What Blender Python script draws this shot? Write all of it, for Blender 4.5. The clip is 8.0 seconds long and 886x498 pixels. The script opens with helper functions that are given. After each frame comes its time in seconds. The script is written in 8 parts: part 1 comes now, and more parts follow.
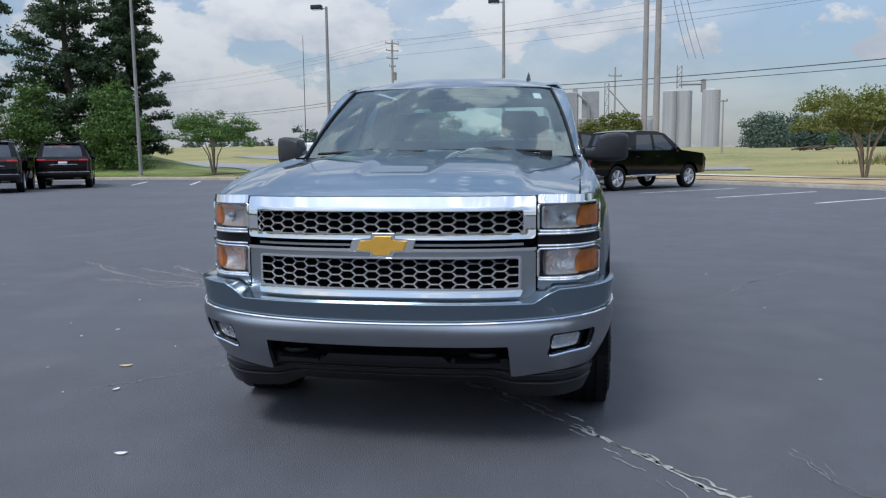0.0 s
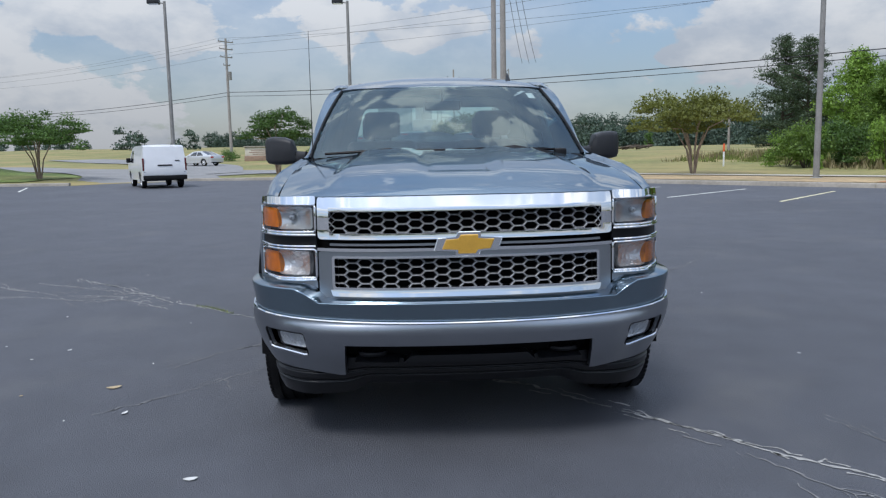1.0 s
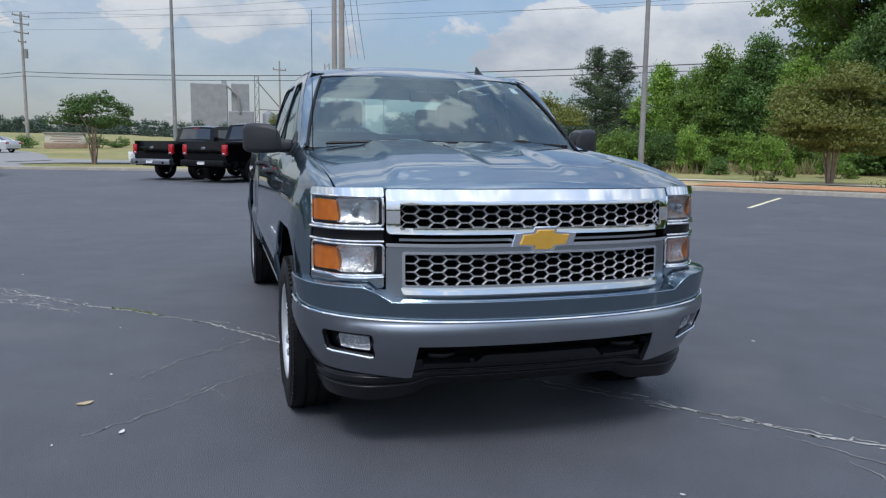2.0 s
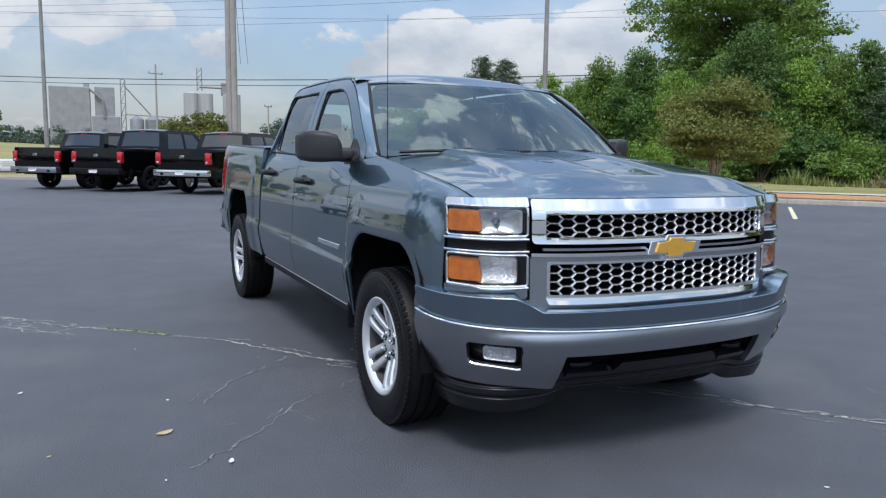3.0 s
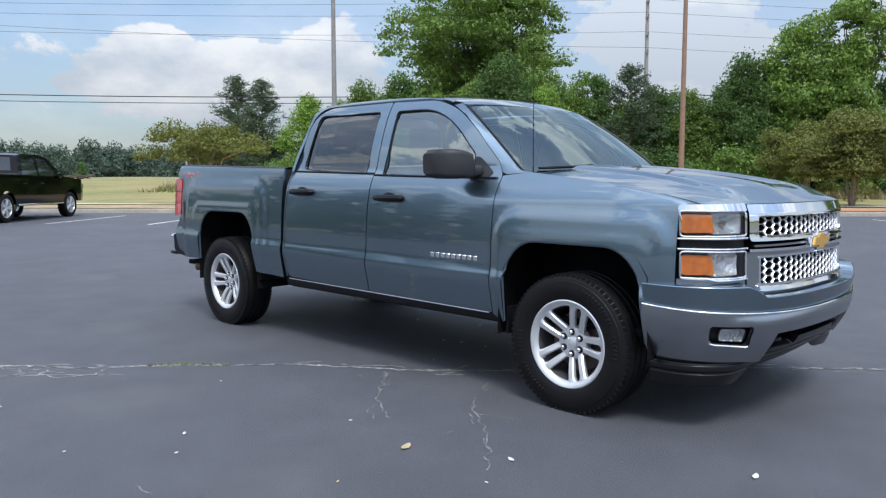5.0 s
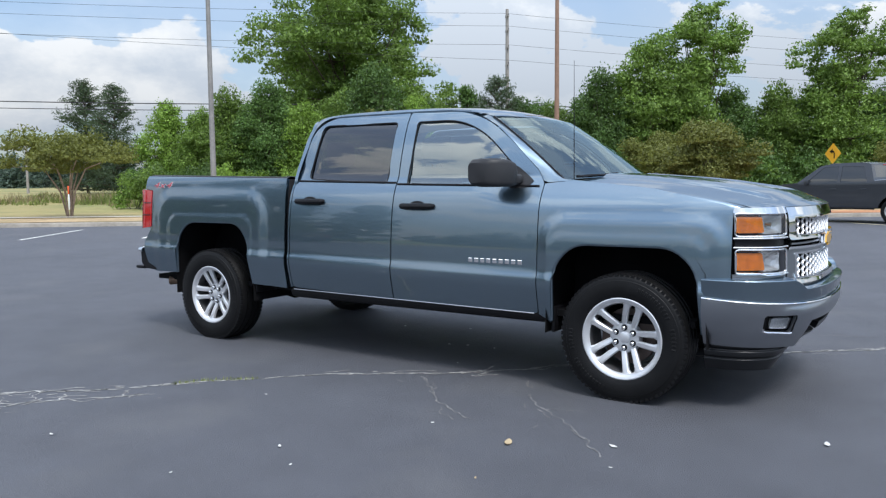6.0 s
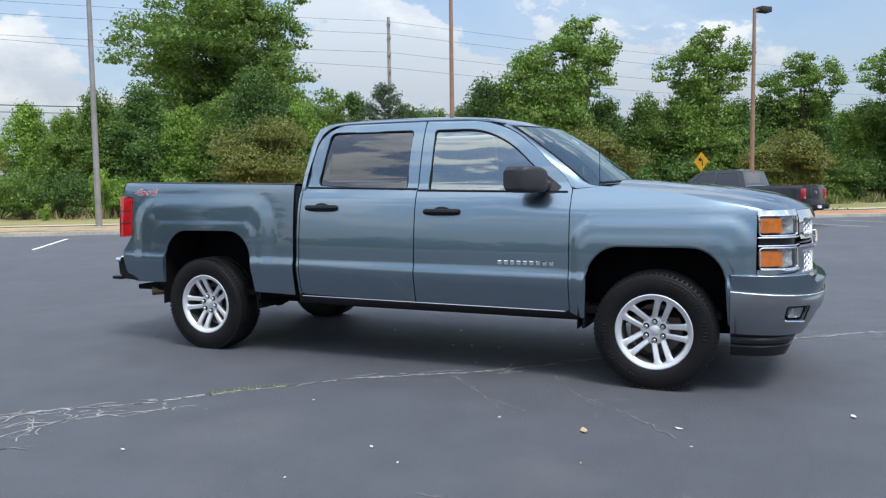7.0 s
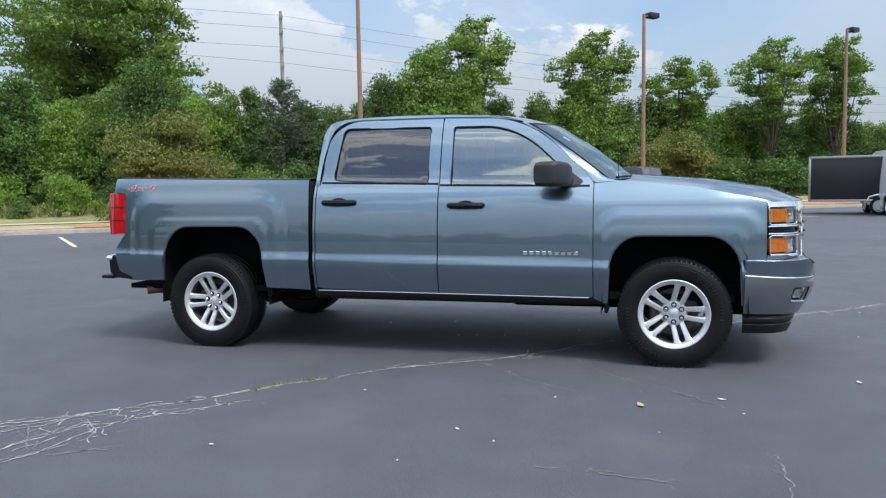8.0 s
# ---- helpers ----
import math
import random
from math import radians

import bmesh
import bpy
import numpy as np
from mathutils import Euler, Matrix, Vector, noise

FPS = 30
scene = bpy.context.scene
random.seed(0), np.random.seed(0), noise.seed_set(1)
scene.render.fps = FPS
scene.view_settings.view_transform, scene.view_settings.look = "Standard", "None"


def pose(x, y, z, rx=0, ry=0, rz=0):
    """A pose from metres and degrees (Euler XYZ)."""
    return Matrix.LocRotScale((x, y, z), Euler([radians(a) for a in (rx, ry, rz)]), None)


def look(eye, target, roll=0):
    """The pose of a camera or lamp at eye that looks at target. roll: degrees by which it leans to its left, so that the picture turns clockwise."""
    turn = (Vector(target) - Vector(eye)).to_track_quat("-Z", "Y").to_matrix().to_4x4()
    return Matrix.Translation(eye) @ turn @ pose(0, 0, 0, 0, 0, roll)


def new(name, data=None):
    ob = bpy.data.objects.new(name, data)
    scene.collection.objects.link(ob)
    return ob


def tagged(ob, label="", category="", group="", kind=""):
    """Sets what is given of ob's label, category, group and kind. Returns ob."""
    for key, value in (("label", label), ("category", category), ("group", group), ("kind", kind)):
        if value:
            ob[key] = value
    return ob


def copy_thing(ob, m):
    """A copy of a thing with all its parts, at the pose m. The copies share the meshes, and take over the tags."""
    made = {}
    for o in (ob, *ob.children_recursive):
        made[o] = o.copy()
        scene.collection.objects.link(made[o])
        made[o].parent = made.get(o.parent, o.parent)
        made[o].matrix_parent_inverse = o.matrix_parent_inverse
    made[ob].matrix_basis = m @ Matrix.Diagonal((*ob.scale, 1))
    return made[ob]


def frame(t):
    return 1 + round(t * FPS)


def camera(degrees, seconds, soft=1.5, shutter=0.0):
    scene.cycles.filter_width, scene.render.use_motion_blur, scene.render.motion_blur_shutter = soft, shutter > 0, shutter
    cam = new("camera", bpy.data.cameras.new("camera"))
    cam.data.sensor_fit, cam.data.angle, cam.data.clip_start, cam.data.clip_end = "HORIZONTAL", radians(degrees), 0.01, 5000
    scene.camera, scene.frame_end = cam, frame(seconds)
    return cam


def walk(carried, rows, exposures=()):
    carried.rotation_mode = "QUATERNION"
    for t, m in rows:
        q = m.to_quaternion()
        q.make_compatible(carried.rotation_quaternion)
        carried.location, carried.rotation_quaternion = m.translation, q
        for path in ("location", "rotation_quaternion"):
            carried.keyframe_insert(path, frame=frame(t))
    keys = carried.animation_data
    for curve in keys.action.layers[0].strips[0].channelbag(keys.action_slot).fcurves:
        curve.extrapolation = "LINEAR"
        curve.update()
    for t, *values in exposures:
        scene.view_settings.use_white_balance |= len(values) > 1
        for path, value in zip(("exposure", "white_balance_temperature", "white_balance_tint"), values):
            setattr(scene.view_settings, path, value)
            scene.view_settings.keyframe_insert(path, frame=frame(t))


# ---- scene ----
cam = camera(60.6, 8.0, soft=1.25)
PATH = [
    (0, (0.761, -4.155, 1.328), (0.449, -2.197, 1.077), -0.6),
    (0.5, (0.253, -4.166, 1.324), (0.143, -2.185, 1.071), -0.9),
    (1, (-0.299, -4.211, 1.329), (-0.186, -2.232, 1.075), -1.1),
    (1.5, (-0.802, -4.107, 1.312), (-0.413, -2.164, 1.04), -0.4),
    (1.7, (-1.029, -4.028, 1.315), (-0.555, -2.104, 1.041), 0.1),
    (2.8, (-2.106, -3.541, 1.301), (-1.29, -1.73, 1.063), 1.0),
    (3, (-2.328, -3.465, 1.307), (-1.453, -1.683, 1.065), 0.8),
    (3.5, (-2.852, -3.236, 1.3), (-1.812, -1.541, 1.083), 0.6),
    (4, (-3.385, -2.935, 1.294), (-2.196, -1.34, 1.091), 0.3),
    (4.5, (-3.907, -2.687, 1.292), (-2.579, -1.204, 1.102), -0.1),
    (4.7, (-4.091, -2.59, 1.268), (-2.727, -1.14, 1.081), -0.0),
    (5.8, (-5.041, -1.715, 1.266), (-3.418, -0.558, 1.094), -0.5),
    (6, (-5.217, -1.583, 1.272), (-3.552, -0.487, 1.108), -0.5),
    (6.5, (-5.606, -1.208, 1.278), (-3.853, -0.257, 1.126), -0.6),
    (7, (-5.888, -0.741, 1.279), (-4.062, 0.061, 1.129), -0.7),
    (7.5, (-6.206, -0.316, 1.283), (-4.322, 0.338, 1.129), -0.8),
    (8, (-6.408, 0.144, 1.272), (-4.483, 0.662, 1.111), -0.9),
]
walk(cam, [(t, look(eye, target, roll)) for t, eye, target, roll in PATH],
     exposures=[(0.0, 0.04, 5980, 10), (1.5, -0.06, 5980, 10), (3.0, 0.18, 6000, 10), (4.5, 0.34, 6050, 10), (8.0, 0.42, 6200, 8)])

# ---- sky and sun ----
SUN_AZ, SUN_EL = radians(235), radians(58)  # direction towards the sun, from +x counter-clockwise
world = bpy.data.worlds.new("sky")
scene.world = world
world.use_nodes = True
wn, wl = world.node_tree.nodes, world.node_tree.links
wn.clear()


def wnode(kind, **values):
    n = wn.new(kind)
    for key, value in values.items():
        n.inputs[key].default_value = value
    return n


sky = wn.new("ShaderNodeTexSky")
sky.sky_type = "NISHITA"
sky.sun_disc = False
sky.sun_elevation = SUN_EL
sky.sun_rotation = radians(90) - SUN_AZ
sky.air_density, sky.dust_density, sky.ozone_density = 1.0, 0.9, 1.0
coord = wn.new("ShaderNodeTexCoord")
stretch = wn.new("ShaderNodeMapping")
stretch.inputs["Scale"].default_value = (1.0, 1.0, 1.9)
stretch.inputs["Location"].default_value = (3.1, 1.7, 0.2)
wl.new(coord.outputs["Generated"], stretch.inputs["Vector"])
puffs = wnode("ShaderNodeTexNoise", Scale=4.0, Detail=12.0, Roughness=0.60, Distortion=0.1)
wl.new(stretch.outputs["Vector"], puffs.inputs["Vector"])
# heaps of cumulus and clear gaps low over the land: bearing and height in degrees, reach, how much denser
HEAPS = [(65, 9.4, 0.065, 0.15), (62.5, 8.2, 0.07, 0.14), (59, 8.8, 0.06, 0.15), (57, 8.4, 0.05, 0.13), (61, 6.4, 0.10, 0.15), (67, 7.2, 0.07, 0.13), (70, 6.4, 0.035, 0.11), (53.5, 8.0, 0.07, 0.15), (51, 6.0, 0.10, 0.14),
         (75.5, 11.0, 0.18, -0.15), (66, 14.5, 0.13, -0.15), (56, 14.0, 0.11, -0.12), (46, 12.5, 0.12, -0.10), (81, 7.0, 0.08, 0.10), (79, 4.5, 0.12, -0.05),
         (31, 9.5, 0.10, 0.13), (27.5, 7.0, 0.09, 0.12), (21, 11.0, 0.11, -0.08), (2, 9.0, 0.22, 0.08), (88, 8.6, 0.07, 0.12), (84.5, 9.2, 0.05, 0.11), (96, 10.0, 0.12, 0.10), (104, 9.0, 0.13, 0.12), (112, 10.0, 0.14, 0.12), (122, 8.0, 0.16, 0.10)]


def wmath(kind, a, b):
    n = wn.new("ShaderNodeMath")
    n.operation = kind
    for socket, value in zip(n.inputs, (a, b)):
        if isinstance(value, float):
            socket.default_value = value
        else:
            wl.new(value, socket)
    return n.outputs[0]


puffs_above = wnode("ShaderNodeTexNoise", Scale=4.0, Detail=12.0, Roughness=0.60, Distortion=0.1)
above = wn.new("ShaderNodeMapping")
above.inputs["Location"].default_value = (0.0, 0.0, 0.055)
wl.new(stretch.outputs["Vector"], above.inputs["Vector"])
wl.new(above.outputs["Vector"], puffs_above.inputs["Vector"])
tall = wn.new("ShaderNodeVectorMath")
tall.operation = "MULTIPLY"
tall.inputs[1].default_value = (1.0, 1.0, 1.9)
wl.new(coord.outputs["Generated"], tall.inputs[0])
density = puffs.outputs["Fac"]
for az, el, reach, more in HEAPS:
    d = wn.new("ShaderNodeVectorMath")
    d.operation = "DISTANCE"
    wl.new(tall.outputs["Vector"], d.inputs[0])
    az, el = radians(az), radians(el)
    d.inputs[1].default_value = (math.cos(el) * math.cos(az), math.cos(el) * math.sin(az), 1.9 * math.sin(el))
    fall = wn.new("ShaderNodeMapRange")
    fall.interpolation_type = "SMOOTHSTEP"
    fall.inputs["From Max"].default_value, fall.inputs["To Min"].default_value, fall.inputs["To Max"].default_value = reach, more * 1.3, 0.0
    wl.new(d.outputs["Value"], fall.inputs["Value"])
    density = wmath("ADD", density, fall.outputs["Result"])
heap = wn.new("ShaderNodeValToRGB")
heap.color_ramp.elements[0].position, heap.color_ramp.elements[1].position = 0.505, 0.545
wl.new(density, heap.inputs["Fac"])
relief = wmath("SUBTRACT", puffs.outputs["Fac"], puffs_above.outputs["Fac"])
relief = wmath("MULTIPLY", relief, 1.6)
veil = wnode("ShaderNodeTexNoise", Scale=1.6, Detail=7.0, Roughness=0.5, Distortion=0.3)
slide = wn.new("ShaderNodeMapping")
slide.inputs["Location"].default_value = (1.3, 8.2, 3.1)
wl.new(stretch.outputs["Vector"], slide.inputs["Vector"])
wl.new(slide.outputs["Vector"], veil.inputs["Vector"])
thin = wn.new("ShaderNodeValToRGB")
thin.color_ramp.elements[0].position, thin.color_ramp.elements[1].position = 0.36, 0.62
thin.color_ramp.elements[0].color, thin.color_ramp.elements[1].color = (0.12, 0.12, 0.12, 1), (0.60, 0.60, 0.60, 1)
wl.new(veil.outputs["Fac"], thin.inputs["Fac"])
cover = wn.new("ShaderNodeMath")
cover.operation = "MAXIMUM"
wl.new(heap.outputs["Color"], cover.inputs[0])
wl.new(thin.outputs["Color"], cover.inputs[1])
depth = wnode("ShaderNodeTexNoise", Scale=3.4, Detail=6.0, Roughness=0.55, Distortion=0.4)
shift = wn.new("ShaderNodeMapping")
shift.inputs["Location"].default_value = (7.3, 2.2, 5.1)
wl.new(stretch.outputs["Vector"], shift.inputs["Vector"])
wl.new(shift.outputs["Vector"], depth.inputs["Vector"])
cloud = wn.new("ShaderNodeValToRGB")
cloud.color_ramp.elements[0].position, cloud.color_ramp.elements[0].color = 0.36, (4.7, 5.05, 5.5, 1)
cloud.color_ramp.elements[1].position, cloud.color_ramp.elements[1].color = 0.66, (6.7, 6.7, 6.65, 1)
dull = wn.new("ShaderNodeVectorMath")
dull.operation = "DISTANCE"
dull.inputs[1].default_value = (math.cos(radians(4)), math.sin(radians(4)), 0.45)
wl.new(tall.outputs["Vector"], dull.inputs[0])
grey = wn.new("ShaderNodeMapRange")
grey.interpolation_type = "SMOOTHSTEP"
grey.inputs["From Min"].default_value, grey.inputs["From Max"].default_value, grey.inputs["To Min"].default_value, grey.inputs["To Max"].default_value = 0.20, 0.95, -0.26, 0.0
wl.new(dull.outputs["Value"], grey.inputs["Value"])
# thinner, paler cloud over the driveway's side
pale = wn.new("ShaderNodeVectorMath")
pale.operation = "DISTANCE"
pale.inputs[1].default_value = (math.cos(radians(108)), math.sin(radians(108)), 0.2)
wl.new(tall.outputs["Vector"], pale.inputs[0])
white = wn.new("ShaderNodeMapRange")
white.interpolation_type = "SMOOTHSTEP"
white.inputs["From Min"].default_value, white.inputs["From Max"].default_value, white.inputs["To Min"].default_value, white.inputs["To Max"].default_value = 0.10, 0.60, 0.10, 0.0
wl.new(pale.outputs["Value"], white.inputs["Value"])
tone = wmath("ADD", wmath("ADD", depth.outputs["Fac"], relief), grey.outputs["Result"])
wl.new(wmath("ADD", tone, white.outputs["Result"]), cloud.inputs["Fac"])
blend = wn.new("ShaderNodeMix")
blend.data_type = "RGBA"
wl.new(cover.outputs["Value"], blend.inputs["Factor"])
wl.new(sky.outputs["Color"], blend.inputs["A"])
wl.new(cloud.outputs["Color"], blend.inputs["B"])
shine = wnode("ShaderNodeBackground", Strength=0.067)
# a cloudy sky grows brighter towards the zenith
height = wn.new("ShaderNodeSeparateXYZ")
wl.new(coord.outputs["Generated"], height.inputs["Vector"])
lift = wn.new("ShaderNodeMapRange")
lift.inputs["To Min"].default_value, lift.inputs["To Max"].default_value = 0.98, 4.6
wl.new(height.outputs["Z"], lift.inputs["Value"])
bright = wn.new("ShaderNodeVectorMath")
bright.operation = "SCALE"
wl.new(blend.outputs["Result"], bright.inputs[0])
wl.new(lift.outputs["Result"], bright.inputs["Scale"])
wl.new(bright.outputs["Vector"], shine.inputs["Color"])
wl.new(shine.outputs["Background"], wn.new("ShaderNodeOutputWorld").inputs["Surface"])

sun = new("sun", bpy.data.lights.new("sun", "SUN"))
sun.data.energy, sun.data.angle, sun.data.color = 2.2, radians(17), (1.0, 0.95, 0.88)
towards = Vector((math.cos(SUN_EL) * math.cos(SUN_AZ), math.cos(SUN_EL) * math.sin(SUN_AZ), math.sin(SUN_EL)))
sun.matrix_world = look(towards * 80, (0, 0, 0))


# ---- materials ----
def material(name, colour, rough=0.5, metal=0.0, spread=0.0, scale=8.0, fine=0.0, bump=0.0, bump_scale=60.0, coat=0.0, island=0.0, spots=None, spec=0.5, object_space=True):
    """A principled surface: its colour varies by two noises (spread at scale, fine at eight times that), with a fine relief."""
    m = bpy.data.materials.new(name)
    m.use_nodes = True
    nodes, links = m.node_tree.nodes, m.node_tree.links
    b = nodes["Principled BSDF"]
    b.inputs["Base Color"].default_value = (*colour, 1)
    b.inputs["Roughness"].default_value = rough
    b.inputs["Metallic"].default_value = metal
    b.inputs["Coat Weight"].default_value = coat
    b.inputs["Coat Roughness"].default_value = 0.03
    b.inputs["Specular IOR Level"].default_value = spec
    place = nodes.new("ShaderNodeTexCoord").outputs["Object"]
    value = None

    def mult(a, c):
        n = nodes.new("ShaderNodeMath")
        n.operation = "MULTIPLY"
        links.new(a, n.inputs[0])
        links.new(c, n.inputs[1])
        return n.outputs[0]

    def band(source, low, high):
        n = nodes.new("ShaderNodeMapRange")
        n.inputs["To Min"].default_value, n.inputs["To Max"].default_value = low, high
        links.new(source, n.inputs["Value"])
        return n

    for amount, size, detail in ((spread, scale, 4.0), (fine, scale * 8, 3.0)):
        if amount:
            n = nodes.new("ShaderNodeTexNoise")
            n.inputs["Scale"].default_value, n.inputs["Detail"].default_value = size, detail
            links.new(place, n.inputs["Vector"])
            r = band(n.outputs["Fac"], 1 - amount, 1 + amount)
            r.inputs["From Min"].default_value, r.inputs["From Max"].default_value = 0.25, 0.75
            value = r.outputs["Result"] if value is None else mult(value, r.outputs["Result"])
    if island:
        r = band(nodes.new("ShaderNodeNewGeometry").outputs["Random Per Island"], 1 - island, 1 + island)
        value = r.outputs["Result"] if value is None else mult(value, r.outputs["Result"])
        o = band(nodes.new("ShaderNodeObjectInfo").outputs["Random"], 1 - island * 0.5, 1 + island * 0.5)
        value = mult(value, o.outputs["Result"])
    if value is not None:
        tint = nodes.new("ShaderNodeMix")
        tint.data_type, tint.blend_type = "RGBA", "MULTIPLY"
        tint.inputs["Factor"].default_value = 1.0
        tint.inputs["A"].default_value = (*colour, 1)
        links.new(value, tint.inputs["B"])
        result = tint.outputs["Result"]
        if spots:
            n = nodes.new("ShaderNodeTexNoise")
            n.inputs["Scale"].default_value, n.inputs["Detail"].default_value = spots[1], 5.0
            links.new(place, n.inputs["Vector"])
            r = band(n.outputs["Fac"], 0, 1)
            r.inputs["From Min"].default_value, r.inputs["From Max"].default_value = spots[2], spots[3]
            over = nodes.new("ShaderNodeMix")
            over.data_type = "RGBA"
            over.inputs["B"].default_value = (*spots[0], 1)
            links.new(r.outputs["Result"], over.inputs["Factor"])
            links.new(result, over.inputs["A"])
            result = over.outputs["Result"]
        links.new(result, b.inputs["Base Color"])
    if bump:
        n = nodes.new("ShaderNodeTexNoise")
        n.inputs["Scale"].default_value, n.inputs["Detail"].default_value = bump_scale, 5.0
        links.new(place, n.inputs["Vector"])
        k = nodes.new("ShaderNodeBump")
        k.inputs["Strength"].default_value, k.inputs["Distance"].default_value = min(1.0, bump), 0.01
        links.new(n.outputs["Fac"], k.inputs["Height"])
        links.new(k.outputs["Normal"], b.inputs["Normal"])
    return m


def glass(name, colour, opacity, rough=0.0, ior=1.6, sheen=(0.95, 0.97, 1)):
    """Thin glass: clear straight through, tinted, with the gloss of its face."""
    m = bpy.data.materials.new(name)
    m.use_nodes = True
    nodes, links = m.node_tree.nodes, m.node_tree.links
    nodes.clear()
    clear = nodes.new("ShaderNodeBsdfTransparent")
    clear.inputs["Color"].default_value = (*[c * (1 - opacity) for c in colour], 1)
    gloss = nodes.new("ShaderNodeBsdfGlossy")
    gloss.inputs["Roughness"].default_value = 0.015 + rough
    gloss.inputs["Color"].default_value = (*sheen, 1)
    fresnel = nodes.new("ShaderNodeFresnel")
    fresnel.inputs["IOR"].default_value = ior
    mix = nodes.new("ShaderNodeMixShader")
    links.new(fresnel.outputs["Fac"], mix.inputs["Fac"])
    links.new(clear.outputs["BSDF"], mix.inputs[1])
    links.new(gloss.outputs["BSDF"], mix.inputs[2])
    links.new(mix.outputs["Shader"], nodes.new("ShaderNodeOutputMaterial").inputs["Surface"])
    return m


def leaves(name, colour, light, island=0.5):
    """Leaf skin with some light coming through."""
    m = material(name, colour, 0.55, spread=0.25, scale=0.5, island=island, spec=0.3)
    nodes, links = m.node_tree.nodes, m.node_tree.links
    b = nodes["Principled BSDF"]
    through_leaf = nodes.new("ShaderNodeBsdfTranslucent")
    through_leaf.inputs["Color"].default_value = (*light, 1)
    mix = nodes.new("ShaderNodeMixShader")
    mix.inputs["Fac"].default_value = 0.24
    out = nodes["Material Output"]
    links.new(b.outputs["BSDF"], mix.inputs[1])
    links.new(through_leaf.outputs["BSDF"], mix.inputs[2])
    links.new(mix.outputs["Shader"], out.inputs["Surface"])
    return m


def metallic_paint(name, colour, flake):
    m = material(name, colour, 0.32, metal=1.0, spread=0.03, scale=3.0, coat=1.0)
    nodes, links = m.node_tree.nodes, m.node_tree.links
    b = nodes["Principled BSDF"]
    b.inputs["Coat IOR"].default_value = 1.8
    b.inputs["Specular Tint"].default_value = (0.35, 0.40, 0.45, 1)
    b.inputs["Coat Roughness"].default_value = 0.015
    v = nodes.new("ShaderNodeTexVoronoi")
    v.inputs["Scale"].default_value = 900
    links.new(nodes.new("ShaderNodeTexCoord").outputs["Object"], v.inputs["Vector"])
    r = nodes.new("ShaderNodeMapRange")
    r.inputs["To Min"].default_value, r.inputs["To Max"].default_value = 0.25, 0.25 + flake
    links.new(v.outputs["Distance"], r.inputs["Value"])
    links.new(r.outputs["Result"], b.inputs["Roughness"])
    return m


PAINT = metallic_paint("blue_grey_paint", (0.184, 0.258, 0.318), 0.08)
CHROME = material("chrome", (0.86, 0.87, 0.88), 0.06, 1.0, spread=0.02, scale=4)
SATIN = material("satin_chrome", (0.37, 0.39, 0.42), 0.30, 1.0, spread=0.05, scale=4)
GREYMETAL = material("grey_metal", (0.5, 0.5, 0.51), 0.28, 1.0, spread=0.05, scale=5)
ALLOY = material("silver_alloy", (0.72, 0.73, 0.75), 0.3, 0.6, spread=0.04, scale=9, coat=0.3)
GOLD = material("gold_enamel", (0.62, 0.35, 0.045), 0.32, 0.3, spread=0.06, scale=20, fine=0.05, bump=0.2, bump_scale=300, coat=0.6)
BLACKPL = material("black_plastic", (0.006, 0.006, 0.0075), 0.42, spread=0.2, scale=6, bump=0.15, bump_scale=400, spec=0.25)
GLOSSBLACK = material("smooth_black_plastic", (0.006, 0.0065, 0.008), 0.30, spread=0.15, scale=6, fine=0.1, bump=0.05, bump_scale=300, spec=0.5)
GREYPL = material("dark_grey_plastic", (0.03, 0.031, 0.034), 0.42, spread=0.15, scale=6, bump=0.12, bump_scale=500, spec=0.25)
DARK = material("dark_underside", (0.007, 0.007, 0.008), 0.85, spread=0.3, scale=5, spec=0.1)
RUBBER = material("tyre_rubber", (0.0055, 0.0055, 0.006), 0.5, spread=0.3, scale=9, fine=0.2, bump=0.2, bump_scale=150, spec=0.25)
SEATMAT = material("grey_cloth", (0.045, 0.047, 0.052), 0.85, spread=0.15, scale=9, bump=0.3, bump_scale=250)
TRIMMAT = material("grey_trim", (0.10, 0.105, 0.115), 0.7, spread=0.1, scale=9, bump=0.1, bump_scale=200)
HEADLINER = material("pale_headliner", (0.42, 0.42, 0.42), 0.9, spread=0.06, scale=9, bump=0.2, bump_scale=300)
REDLENS = material("red_lens", (0.42, 0.006, 0.012), 0.12, spread=0.1, scale=30, coat=1.0)
DARKRED = material("dark_red_lens", (0.10, 0.006, 0.010), 0.15, spread=0.1, scale=30, coat=0.6)
AMBER = material("amber_lens", (0.66, 0.20, 0.010), 0.15, spread=0.25, scale=25, fine=0.12, bump=0.3, bump_scale=160, coat=1.0)
REFLECTOR = material("lamp_reflector", (0.86, 0.88, 0.90), 0.16, 0.72, spread=0.12, scale=60, bump=0.8, bump_scale=55)
LAMPBOWL = material("pale_lamp_bowl", (0.62, 0.66, 0.69), 0.22, 0.55, spread=0.10, scale=30, bump=0.35, bump_scale=45, coat=0.3)
MESHMETAL = material("silver_mesh", (0.72, 0.73, 0.75), 0.26, 0.6, spread=0.05, scale=5)
CLEAR = glass("clear_lens", (0.95, 0.96, 0.97), 0.04)
WINDSCREEN = glass("windscreen_glass", (0.74, 0.90, 0.88), 0.1, ior=2.1, sheen=(0.82, 0.97, 0.98))
SIDEGLASS = glass("side_glass", (0.80, 0.87, 0.85), 0.05, ior=3.2, sheen=(0.9, 0.98, 0.98))
